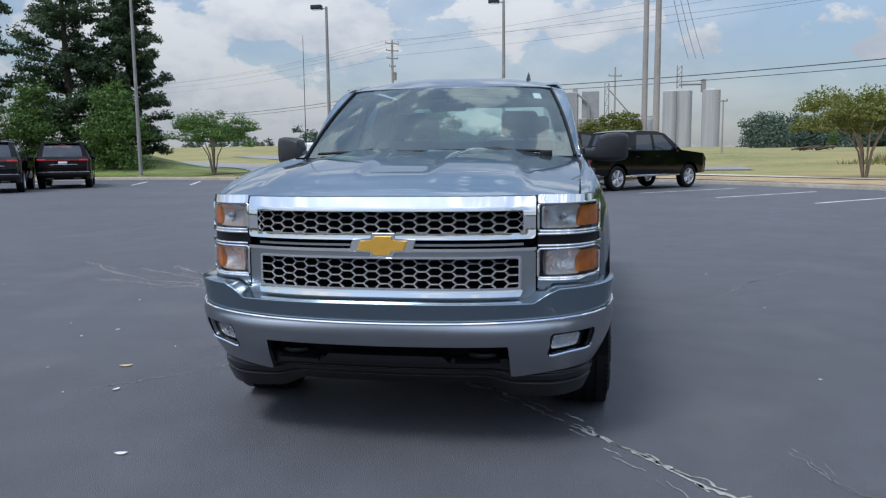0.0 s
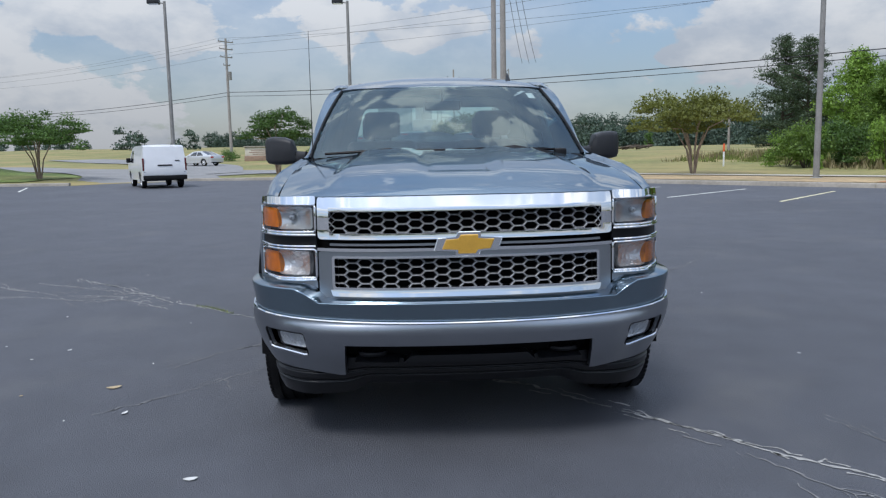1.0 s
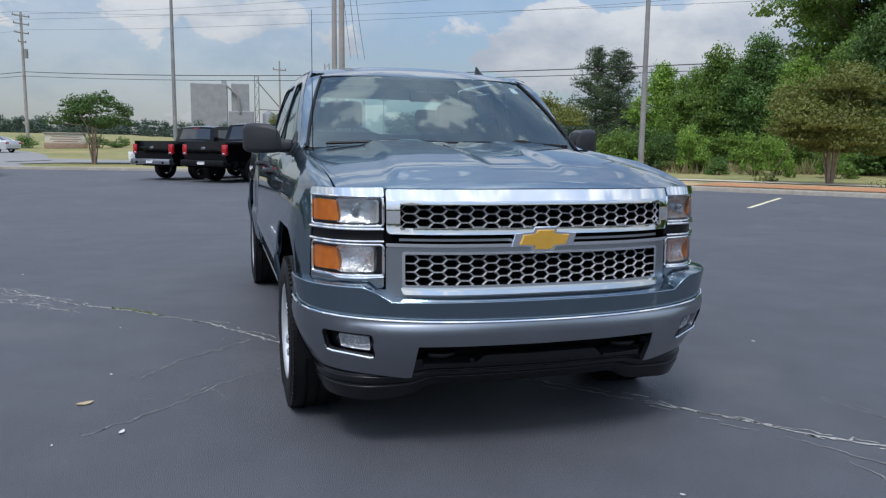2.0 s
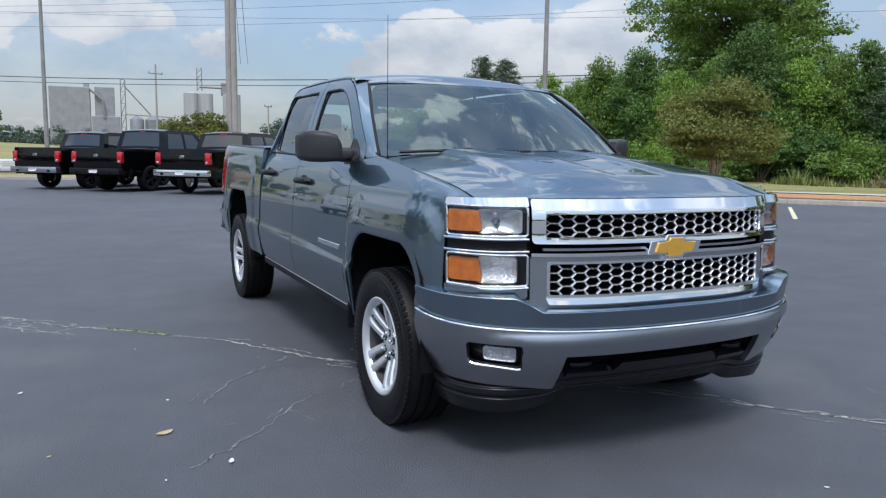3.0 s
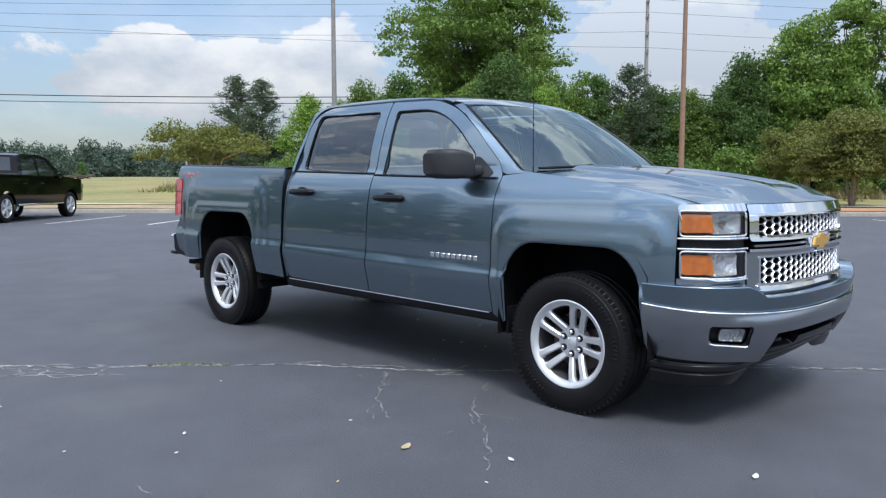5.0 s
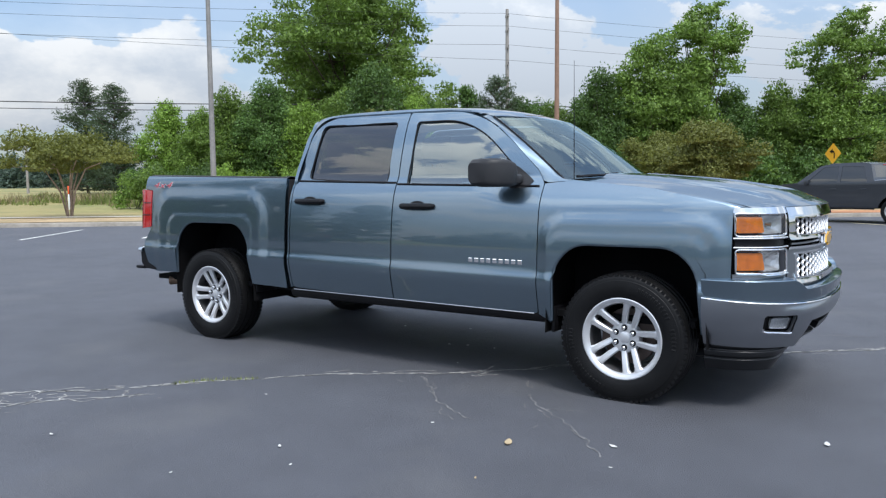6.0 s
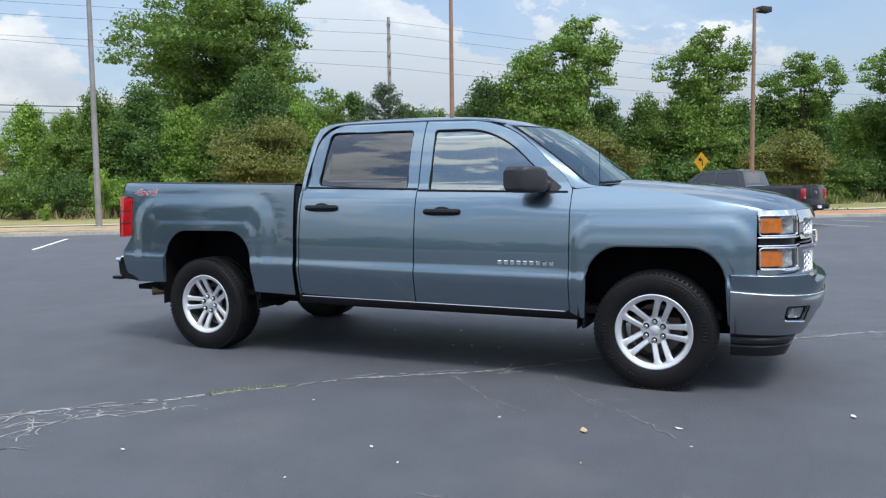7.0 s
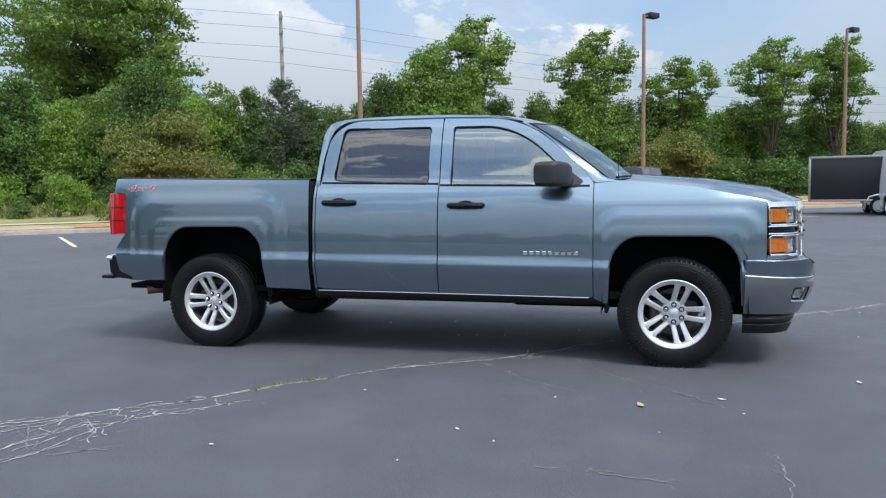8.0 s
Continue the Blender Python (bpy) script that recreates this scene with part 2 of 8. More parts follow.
PRIVACY = glass("privacy_glass", (0.3, 0.3, 0.31), 0.6, ior=2.1)
WHITEPAINT = material("white_paint", (0.75, 0.76, 0.78), 0.3, spread=0.04, scale=3, coat=0.6)
BLACKPAINT = material("black_car_paint", (0.002, 0.002, 0.0025), 0.06, spread=0.1, scale=3, coat=0.1, spec=0.3)
GREYPAINT = material("grey_car_paint", (0.060, 0.065, 0.075), 0.25, 0.5, spread=0.05, scale=3, coat=0.5)
MAROON = material("dark_maroon_paint", (0.006, 0.003, 0.0035), 0.12, spread=0.1, scale=3, coat=0.0, spec=0.2)
SILVERPAINT = material("silver_car_paint", (0.62, 0.63, 0.64), 0.28, 0.4, spread=0.04, scale=3, coat=1.0)
DARKGLASS = material("dark_car_glass", (0.014, 0.017, 0.020), 0.03, spread=0.1, scale=2, coat=0.6, spec=0.8)
PLATE = material("number_plate", (0.7, 0.7, 0.72), 0.4, spread=0.05, scale=20)
PATHCONCRETE = material("path_concrete", (0.45, 0.41, 0.34), 0.9, spread=0.15, scale=0.8, fine=0.1)
CONCRETE = material("kerb_concrete", (0.30, 0.275, 0.235), 0.9, spread=0.18, scale=1.2, fine=0.12, bump=0.4, bump_scale=60)
LINEPAINT = material("worn_line_paint", (0.62, 0.62, 0.58), 0.8, spread=0.25, scale=2.0, fine=0.2, bump=0.2, bump_scale=80)
YELLOWLINE = material("worn_yellow_line_paint", (0.60, 0.55, 0.36), 0.8, spread=0.25, scale=2.0, fine=0.2)
GALV = material("galvanised_steel", (0.25, 0.245, 0.235), 0.65, 0.2, spread=0.25, scale=1.5, fine=0.08)
BRONZE = material("bronze_painted_steel", (0.25, 0.155, 0.105), 0.6, 0.05, spread=0.2, scale=1.0, fine=0.1)
WOODPOLE = material("weathered_pole_wood", (0.30, 0.28, 0.26), 0.85, spread=0.16, scale=1.2, fine=0.07, bump=0.2, bump_scale=40)
BARK = material("bark", (0.095, 0.075, 0.058), 0.95, spread=0.3, scale=3, fine=0.25, bump=0.8, bump_scale=25)
PALEBARK = material("pale_smooth_bark", (0.27, 0.20, 0.15), 0.8, spread=0.3, scale=5, fine=0.15, bump=0.3, bump_scale=30)
WIRE = material("black_cable", (0.02, 0.02, 0.022), 0.7)
LEAF_MID = leaves("leaf_green", (0.112, 0.178, 0.034), (0.22, 0.36, 0.05))
LEAF_DARK = leaves("leaf_dark_green", (0.072, 0.132, 0.032), (0.145, 0.25, 0.045))
LEAF_LIGHT = leaves("leaf_light_green", (0.15, 0.24, 0.04), (0.30, 0.46, 0.06))
LEAF_OLIVE = leaves("leaf_olive", (0.132, 0.148, 0.034), (0.23, 0.25, 0.045), 0.2)
NEEDLE_YOUNG = leaves("young_pine_needles", (0.072, 0.108, 0.055), (0.11, 0.165, 0.07))
NEEDLE = leaves("pine_needles", (0.052, 0.086, 0.040), (0.08, 0.135, 0.05))
# distance haze is put into this paler, bluish, low-contrast leaf colour
FARWOOD_HAZED = leaves("hazed_far_wood", (0.075, 0.112, 0.082), (0.07, 0.11, 0.08), 0.14)
GRASSBLADE = leaves("dry_grass_blades", (0.27, 0.23, 0.12), (0.32, 0.28, 0.14))
WEEDGREEN = leaves("green_weed_blades", (0.16, 0.19, 0.055), (0.24, 0.29, 0.07))
BINSTEEL = material("grey_bin_steel", (0.20, 0.21, 0.225), 0.6, 0.3, spread=0.12, scale=0.9, fine=0.06)
# the mill's shaded look is put into this concrete, darker than the silos'
MILLSHADED = material("shaded_mill_concrete", (0.27, 0.275, 0.285), 0.9, spread=0.15, scale=0.3, fine=0.06)
SILOMAT = material("silo_concrete", (0.36, 0.365, 0.375), 0.9, spread=0.13, scale=0.9, fine=0.05)
streak = SILOMAT.node_tree.nodes.new("ShaderNodeMapping")
streak.inputs["Scale"].default_value = (1, 1, 0.03)
SILOMAT.node_tree.links.new(SILOMAT.node_tree.nodes["Texture Coordinate"].outputs["Object"], streak.inputs["Vector"])
for node in SILOMAT.node_tree.nodes:
    if node.type == "TEX_NOISE":
        SILOMAT.node_tree.links.new(streak.outputs["Vector"], node.inputs["Vector"])


def asphalt():
    m = material("sealed_asphalt", (0.080, 0.084, 0.098), 0.72, spread=0.11, scale=0.30, fine=0.11, bump=1.0, bump_scale=200,
                 spots=((0.115, 0.116, 0.122), 0.9, 0.56, 0.82))
    nodes, links = m.node_tree.nodes, m.node_tree.links
    n = nodes.new("ShaderNodeTexNoise")
    n.inputs["Scale"].default_value, n.inputs["Detail"].default_value = 0.35, 3.0
    links.new(nodes.new("ShaderNodeTexCoord").outputs["Object"], n.inputs["Vector"])
    r = nodes.new("ShaderNodeMapRange")
    r.inputs["To Min"].default_value, r.inputs["To Max"].default_value = 0.56, 0.74
    links.new(n.outputs["Fac"], r.inputs["Value"])
    links.new(r.outputs["Result"], nodes["Principled BSDF"].inputs["Roughness"])
    return m


ASPHALT = asphalt()
ROADMAT = material("grey_road", (0.22, 0.218, 0.215), 0.85, spread=0.12, scale=0.4, fine=0.1, bump=0.3, bump_scale=100)
GRASS = material("mown_grass", (0.185, 0.185, 0.062), 0.95, spread=0.28, scale=0.35, fine=0.32, bump=1.0, bump_scale=14, spots=((0.30, 0.24, 0.10), 0.10, 0.42, 0.68))
VERGE = material("dry_verge", (0.37, 0.27, 0.15), 0.95, spread=0.25, scale=0.5, fine=0.25, bump=0.8, bump_scale=30, spots=((0.14, 0.15, 0.05), 0.35, 0.5, 0.75))
LAWN = material("green_lawn", (0.13, 0.175, 0.04), 0.95, spread=0.3, scale=0.4, fine=0.3, bump=1.0, bump_scale=20, spots=((0.2, 0.19, 0.07), 0.2, 0.5, 0.75))
STRAW = material("pine_straw", (0.40, 0.19, 0.09), 0.95, spread=0.25, scale=0.8, fine=0.25, bump=0.8, bump_scale=40)


# ---- mesh tools ----
def finish(bm, smooth=True, sharp=35):
    me = bpy.data.meshes.new("mesh")
    bmesh.ops.recalc_face_normals(bm, faces=bm.faces)
    if smooth:
        for f in bm.faces:
            f.smooth = True
        for e in bm.edges:
            if len(e.link_faces) == 2 and e.calc_face_angle(0) > radians(sharp):
                e.smooth = False
    bm.to_mesh(me)
    bm.free()
    return me


def part(name, shape, mat, parent=None, label="", smooth=True):
    """Links a bmesh or mesh as one mesh object, under a thing or a part."""
    me = finish(shape, smooth) if isinstance(shape, bmesh.types.BMesh) else shape
    for m in mat if isinstance(mat, (list, tuple)) else [mat]:
        me.materials.append(m)
    ob = new(name, me)
    ob.parent = parent
    return tagged(ob, label)


def thing(name, label, category, at=(0, 0, 0), turn=0.0, group="", kind=""):
    ob = new(name)
    ob.location, ob.rotation_euler = at, (0, 0, radians(turn))
    return tagged(ob, label, category, group, kind)


def box(bm, x0, x1, y0, y1, z0, z1, r=0.0, seg=2):
    m = Matrix.LocRotScale(((x0 + x1) / 2, (y0 + y1) / 2, (z0 + z1) / 2), None, (abs(x1 - x0), abs(y1 - y0), abs(z1 - z0)))
    made = bmesh.ops.create_cube(bm, size=1.0, matrix=m)["verts"]
    if r:
        edges = list({e for v in made for e in v.link_edges})
        made = list({v for f in bmesh.ops.bevel(bm, geom=edges, offset=r, segments=seg, affect="EDGES", profile=0.5)["faces"] for v in f.verts} | {v for v in made if v.is_valid})
    return made


def tube(bm, points, radius, sides=8, cap=True, flat=1.0):
    """A round bar through points; radius is one number or one for each point."""
    points = [Vector(p) for p in points]
    radii = radius if isinstance(radius, (list, tuple)) else [radius] * len(points)
    rings = []
    for i, p in enumerate(points):
        way = (points[min(i + 1, len(points) - 1)] - points[max(i - 1, 0)]).normalized()
        side = way.cross(Vector((0, 0, 1)))
        side = Vector((1, 0, 0)) if side.length < 1e-3 else side.normalized()
        up = side.cross(way).normalized()
        rings.append([bm.verts.new(p + (side * math.cos(a) + up * math.sin(a) * flat) * radii[i]) for a in [2 * math.pi * k / sides for k in range(sides)]])
    for a, b in zip(rings, rings[1:]):
        for k in range(sides):
            bm.faces.new((a[k], a[(k + 1) % sides], b[(k + 1) % sides], b[k]))
    if cap:
        bm.faces.new(rings[0][::-1])
        bm.faces.new(rings[-1])


def lathe(bm, profile, sides=48, axis="x", centre=(0, 0, 0), closed=False):
    """Turns (along, radius) pairs round an axis."""
    c, rings = Vector(centre), []
    for along, radius in profile:
        ring = []
        for k in range(sides):
            a = 2 * math.pi * k / sides
            u, v = radius * math.cos(a), radius * math.sin(a)
            ring.append(bm.verts.new(c + Vector({"x": (along, u, v), "y": (u, along, v), "z": (u, v, along)}[axis])))
        rings.append(ring)
    pairs = list(zip(rings, rings[1:] + ([rings[0]] if closed else [])))[: len(rings) if closed else len(rings) - 1]
    for a, b in pairs:
        for k in range(sides):
            bm.faces.new((a[k], a[(k + 1) % sides], b[(k + 1) % sides], b[k]))
    return rings


def prism(bm, outline, y0, y1, axis="y"):
    """A flat outline of (a, b) pairs given thickness along an axis."""
    def put(a, b, d):
        return {"y": (a, d, b), "x": (d, a, b), "z": (a, b, d)}[axis]
    lower = [bm.verts.new(put(a, b, y0)) for a, b in outline]
    upper = [bm.verts.new(put(a, b, y1)) for a, b in outline]
    n = len(outline)
    bm.faces.new(lower)
    bm.faces.new(upper[::-1])
    for k in range(n):
        bm.faces.new((lower[k], upper[k], upper[(k + 1) % n], lower[(k + 1) % n]))


def curve(keys, v):
    """Smooth monotone curve through (place, value) keys."""
    if v <= keys[0][0]:
        return keys[0][1]
    for i in range(len(keys) - 1):
        (a, fa), (b, fb) = keys[i], keys[i + 1]
        if v <= b:
            def slope(j):
                if j <= 0 or j >= len(keys) - 1:
                    return None
                d0 = (keys[j][1] - keys[j - 1][1]) / (keys[j][0] - keys[j - 1][0])
                d1 = (keys[j + 1][1] - keys[j][1]) / (keys[j + 1][0] - keys[j][0])
                return 0.0 if d0 * d1 <= 0 else 2 * d0 * d1 / (d0 + d1)
            d = (fb - fa) / (b - a)
            m0, m1 = slope(i), slope(i + 1)
            m0, m1 = d if m0 is None else m0, d if m1 is None else m1
            t, h = (v - a) / (b - a), b - a
            return fa * (1 + 2 * t) * (1 - t) ** 2 + m0 * h * t * (1 - t) ** 2 + fb * t * t * (3 - 2 * t) + m1 * h * t * t * (t - 1)
    return keys[-1][1]


def ease(a, b, v):
    t = min(1.0, max(0.0, (v - a) / (b - a)))
    return t * t * (3 - 2 * t)


def rounded(points, r=0.05, seg=4):
    """Rounds a polygon's corners; a point may carry its own radius as third value."""
    out, n = [], len(points)
    for i in range(n):
        p, a, b = Vector(points[i][:2]), Vector(points[i - 1][:2]), Vector(points[(i + 1) % n][:2])
        q = points[i][2] if len(points[i]) > 2 else r
        da, db = a - p, b - p
        q = min(q, da.length * 0.48, db.length * 0.48)
        if q < 1e-4:
            out.append((p.x, p.y))
            continue
        s, e = p + da.normalized() * q, p + db.normalized() * q
        for k in range(seg + 1):
            t = k / seg
            w = s * (1 - t) ** 2 + p * 2 * t * (1 - t) + e * t * t
            out.append((w.x, w.y))
    return out


def inside(poly, x, y):
    hit, n = False, len(poly)
    for i in range(n):
        (x0, y0), (x1, y1) = poly[i], poly[i - 1]
        if (y0 > y) != (y1 > y) and x < (x1 - x0) * (y - y0) / (y1 - y0) + x0:
            hit = not hit
    return hit


def skin(outline, place, step=0.06, holes=(), flange=0.018, flip=False):
    """A curved sheet: the outline (and holes) in a flat chart, laid out by place(u, v), with its rim turned inwards.
    Gives vertices, faces and normals."""
    us, vs = [p[0] for p in outline], [p[1] for p in outline]
    nu, nv = max(2, round((max(us) - min(us)) / step)), max(2, round((max(vs) - min(vs)) / step))
    bm = bmesh.new()
    grid = [[bm.verts.new((min(us) + (max(us) - min(us)) * i / nu, min(vs) + (max(vs) - min(vs)) * j / nv, 0)) for j in range(nv + 1)] for i in range(nu + 1)]
    for i in range(nu):
        for j in range(nv):
            bm.faces.new((grid[i][j], grid[i + 1][j], grid[i + 1][j + 1], grid[i][j + 1]))
    for ring in (outline, *holes):
        for i in range(len(ring)):
            (x0, y0), (x1, y1) = ring[i - 1], ring[i]
            if abs(x0 - x1) + abs(y0 - y1) < 1e-6:
                continue
            near = []
            for f in bm.faces:
                xs, ys = [v.co.x for v in f.verts], [v.co.y for v in f.verts]
                if max(xs) >= min(x0, x1) - 1e-5 and min(xs) <= max(x0, x1) + 1e-5 and max(ys) >= min(y0, y1) - 1e-5 and min(ys) <= max(y0, y1) + 1e-5:
                    near.append(f)
            geom = list({e for f in near for e in f.edges} | {v for f in near for v in f.verts}) + near
            bmesh.ops.bisect_plane(bm, geom=geom, dist=1e-5, plane_co=(x0, y0, 0), plane_no=Vector((y1 - y0, x0 - x1, 0)).normalized())
    gone = []
    for f in bm.faces:
        c = f.calc_center_median()
        if not inside(outline, c.x, c.y) or any(inside(h, c.x, c.y) for h in holes):
            gone.append(f)
    bmesh.ops.delete(bm, geom=gone, context="FACES")
    bm.verts.index_update()
    verts, normals, faces = [], [], []
    e = 1e-3
    for v in bm.verts:
        u, w = v.co.x, v.co.y
        n = (Vector(place(u + e, w)) - Vector(place(u - e, w))).cross(Vector(place(u, w + e)) - Vector(place(u, w - e)))
        n = n.normalized() if n.length > 1e-12 else Vector((0, 0, 1))
        verts.append(Vector(place(u, w)))
        normals.append(-n if flip else n)
    for f in bm.faces:
        ids = [v.index for v in f.verts]
        way = Vector((0, 0, 0))
        for k in range(1, len(ids) - 1):
            way += (verts[ids[k]] - verts[ids[0]]).cross(verts[ids[k + 1]] - verts[ids[0]])
        mean = sum((normals[i] for i in ids), Vector((0, 0, 0)))
        faces.append(ids if way.dot(mean) >= 0 else ids[::-1])
    if flange:
        for edge in list(bm.edges):
            if len(edge.link_faces) == 1:
                i, j = edge.verts[0].index, edge.verts[1].index
                c = edge.link_faces[0].calc_center_median()
                mid = (verts[i] + verts[j]) / 2
                out = mid - Vector(place(c.x, c.y))
                k = len(verts)
                verts += [verts[i].copy(), verts[j].copy(), verts[j] - normals[j] * flange, verts[i] - normals[i] * flange]
                way = (verts[j] - verts[i]).cross(normals[i])
                way = way.normalized() if way.length > 1e-9 else normals[i]
                ids = [k, k + 1, k + 2, k + 3]
                if way.dot(out) < 0:
                    way = -way
                a = verts[k]
                if (verts[k + 1] - a).cross(verts[k + 2] - a).dot(way) < 0:
                    ids = ids[::-1]
                normals += [way] * 4
                faces.append(ids)
    bm.free()
    return verts, faces, normals


def sheet(*skins):
    """One mesh of several skins with their own normals."""
    verts, faces, normals = [], [], []
    for v, f, n in skins:
        k = len(verts)
        verts += v
        normals += n
        faces += [[i + k for i in ids] for ids in f]
    me = bpy.data.meshes.new("sheet")
    me.from_pydata(verts, [], faces)
    me.shade_smooth()
    me.normals_split_custom_set_from_vertices([tuple(n) for n in normals])
    return me


def mirrored(s):
    """The same skin on the other side of the middle."""
    v, f, n = s
    return [Vector((-p.x, p.y, p.z)) for p in v], [ids[::-1] for ids in f], [Vector((-p.x, p.y, p.z)) for p in n]


# ---- the parking lot and the land round it ----
NX, NY = math.cos(radians(38)), math.sin(radians(38))  # across the long kerb
KERB = 22.0


def along(n, s):
    """A place n metres out across the long kerb and s metres along it."""
    return (NX * n - NY * s, NY * n + NX * s)


LOT = [along(KERB, -70), along(KERB, 23.5), along(21.2, 26.5), (-3.3, 35.8), (-8.0, 37.2), (-12.0, 38.4), (-15.4, 36.4), (-16.6, 34.5), (-22.4, 35.8), (-42, 33.5), (-55, 10), (-48, -38), (-5, -60)]


def dense(points, gap):
    out = []
    for i, a in enumerate(points):
        b = points[(i + 1) % len(points)]
        n = max(1, int((Vector(b) - Vector(a)).length / gap))
        out += [(a[0] + (b[0] - a[0]) * k / n, a[1] + (b[1] - a[1]) * k / n) for k in range(n)]
    return out


def rise(x, y):
    """How high the land stands away from the lot."""
    d = math.hypot(x, y)
    far = max(0.0, d - 45)
    west = ease(5, -30, x) * ease(20, 50, y)
    hill = ease(36, 60, x * NX + y * NY) * 0.7
    mouth = (1 - ease(2.4, 5.5, abs(x + 13.8 + 0.35 * max(0.0, y - 43)))) * (1 - ease(46, 64, y)) * ease(20, 30, y)
    mound = 1.7 * ease(4.0, 13.0, -0.822 * (x + 15.5) - 0.571 * (y - 45)) * ease(36.5, 50, y) * (1 - ease(-50, -70, x))
    return (1 - mouth) * (0.13 + hill) + mound + west * 0.011 * min(max(0.0, far - 30), 230) + 0.006 * min(far, 400) * ease(0, 40, y) + 0.12 * noise.noise((x * 0.06, y * 0.06, 0)) * ease(24, 34, d)


def ground():
    edge = dense(LOT, 1.6)
    bm = bmesh.new()
    rings = []
    for i, grow in enumerate((0, 0.03, 0.8, 2, 4, 6, 8, 10, 12.5, 15, 17.5, 20, 23, 26, 30, 35, 42, 50, 60, 75, 90, 140, 220, 400, 900, 2600)):
        ring = []
        for x, y in edge:
            d = math.hypot(x, y - 2)
            k = (d + grow) / d if grow < 200 else 0
            px, py = (x * k, 2 + (y - 2) * k) if k else (x / d * (grow + 40), 2 + (y - 2) / d * (grow + 40))
            ring.append(bm.verts.new((px, py, rise(px, py) if i > 1 else min(0.125, rise(px, py)) if i else -0.03)))
        rings.append(ring)
    n = len(edge)
    for a, b in zip(rings, rings[1:]):
        for k in range(n):
            bm.faces.new((a[k], a[(k + 1) % n], b[(k + 1) % n], b[k]))
    return part("ground", bm, GRASS)


tagged(ground(), "mown and partly dry grass field around the lot", "ground", kind="structure")

bm = bmesh.new()
bm.faces.new([bm.verts.new((x, y, 0)) for x, y in LOT])
for f in bm.faces:
    f.normal_update()
lot = part("parking_lot", bm, ASPHALT, smooth=False)
tagged(lot, "dark sealed asphalt of the parking lot", "asphalt", kind="structure")


def ribbon(name, points, widths, mat, z, label, category, across=6, runout=0.0):
    """A flat strip along points, on the land."""
    pts = []
    for a, b in zip(points, points[1:]):
        n = max(1, int((Vector(b) - Vector(a)).length / 1.5))
        pts += [Vector(a).lerp(Vector(b), k / n) for k in range(n)]
    pts.append(Vector(points[-1]))
    for _ in range(6):
        pts = [pts[0]] + [(pts[i - 1] + pts[i] * 2 + pts[i + 1]) / 4 for i in range(1, len(pts) - 1)] + [pts[-1]]
    bm = bmesh.new()
    rows = []
    for i, p in enumerate(pts):
        way = (pts[min(i + 1, len(pts) - 1)] - pts[max(0, i - 1)]).normalized()
        side = Vector((-way.y, way.x))
        row = []
        low = (pts[-1] - p).length / runout if runout else 1.0
        for k in range(across + 1):
            q = p + side * (k / across - 0.5) * widths
            row.append(bm.verts.new((q.x, q.y, rise(q.x, q.y) * min(1.0, low) + 0.003 + (z - 0.003) * min(1.0, low))))
        rows.append(row)
    for a, b in zip(rows, rows[1:]):
        for k in range(across):
            bm.faces.new((a[k], b[k], b[k + 1], a[k + 1]))
    for f in bm.faces:
        f.normal_update()
        if f.normal.z < 0:
            f.normal_flip()
    return tagged(part(name, bm, mat), label, category, kind="structure")


ribbon("verge", [along(24.1, -66), along(24.1, 22), along(23.4, 26)], 4.0, VERGE, 0.03, "dry grass strip behind the kerb", "verge")
ribbon("straw_bed", [along(23.5, -66), along(23.5, 5.5)], 2.4, STRAW, 0.045, "orange-brown pine straw strip behind the kerb", "pine straw")
ribbon("pavement", [along(27.2, -66), along(27.2, 26), along(26.5, 34)], 1.5, PATHCONCRETE, 0.05, "pale concrete footpath along the verge", "pavement")
ribbon("road", [(-14.5, 51.5), (-8, 48.6), (0, 46.6), (12, 45.2)], 7.0, ROADMAT, 0.05, "light grey asphalt road", "road")
ribbon("lawn", [(-62, 48.0), (-36, 46.6), (-19.5, 45.9)], 18.4, LAWN, 0.04, "mown green lawn beside the driveway", "lawn", 14)
ribbon("road_west", [(-48, 112), (-30, 90), (-20.5, 74), (-17.2, 60), (-15.0, 49)], 8.0, ROADMAT, 0.08, "light grey asphalt road in the grass", "road")
ribbon("driveway", [(-90, 96), (-62, 84), (-40, 72), (-28, 62), (-20, 52.5), (-15.6, 45), (-13.9, 37.6)], 7.8, ROADMAT, 0.10, "grey asphalt driveway into the lot", "driveway", 8, 7.0)


def kerb(name, points, label):
    """A kerb with a rounded front edge along the lot's edge, in lengths of three metres."""
    head = thing(name, label, "kerb", kind="structure")
    run = []
    for a, b in zip(points, points[1:]):
        length = (Vector(b) - Vector(a)).length
        n = max(1, round(length / 3.0))
        for k in range(n):
            run.append((Vector(a).lerp(Vector(b), k / n), Vector(a).lerp(Vector(b), (k + 1) / n)))
    for a, b in run:
        way = (b - a).normalized()
        out = Vector((way.y, -way.x))
        if out.dot(a - Vector((0, 5))) < 0:
            out = -out
        bm = bmesh.new()
        rows = []
        for p in (a + way * 0.006, b - way * 0.006):
            rows.append([bm.verts.new((p.x + out.x * d, p.y + out.y * d, z)) for d, z in ((-0.02, -0.05), (0.0, 0.09), (0.015, 0.125), (0.05, 0.145), (0.16, 0.15), (0.16, -0.05))])
        for k in range(5):
            bm.faces.new((rows[0][k], rows[0][k + 1], rows[1][k + 1], rows[1][k]))
        bm.faces.new(rows[0])
        bm.faces.new(rows[1][::-1])
        part("kerb_stone", bm, CONCRETE, head)


kerb("kerb_east", LOT[0:6], "worn pale concrete kerb along the verge")
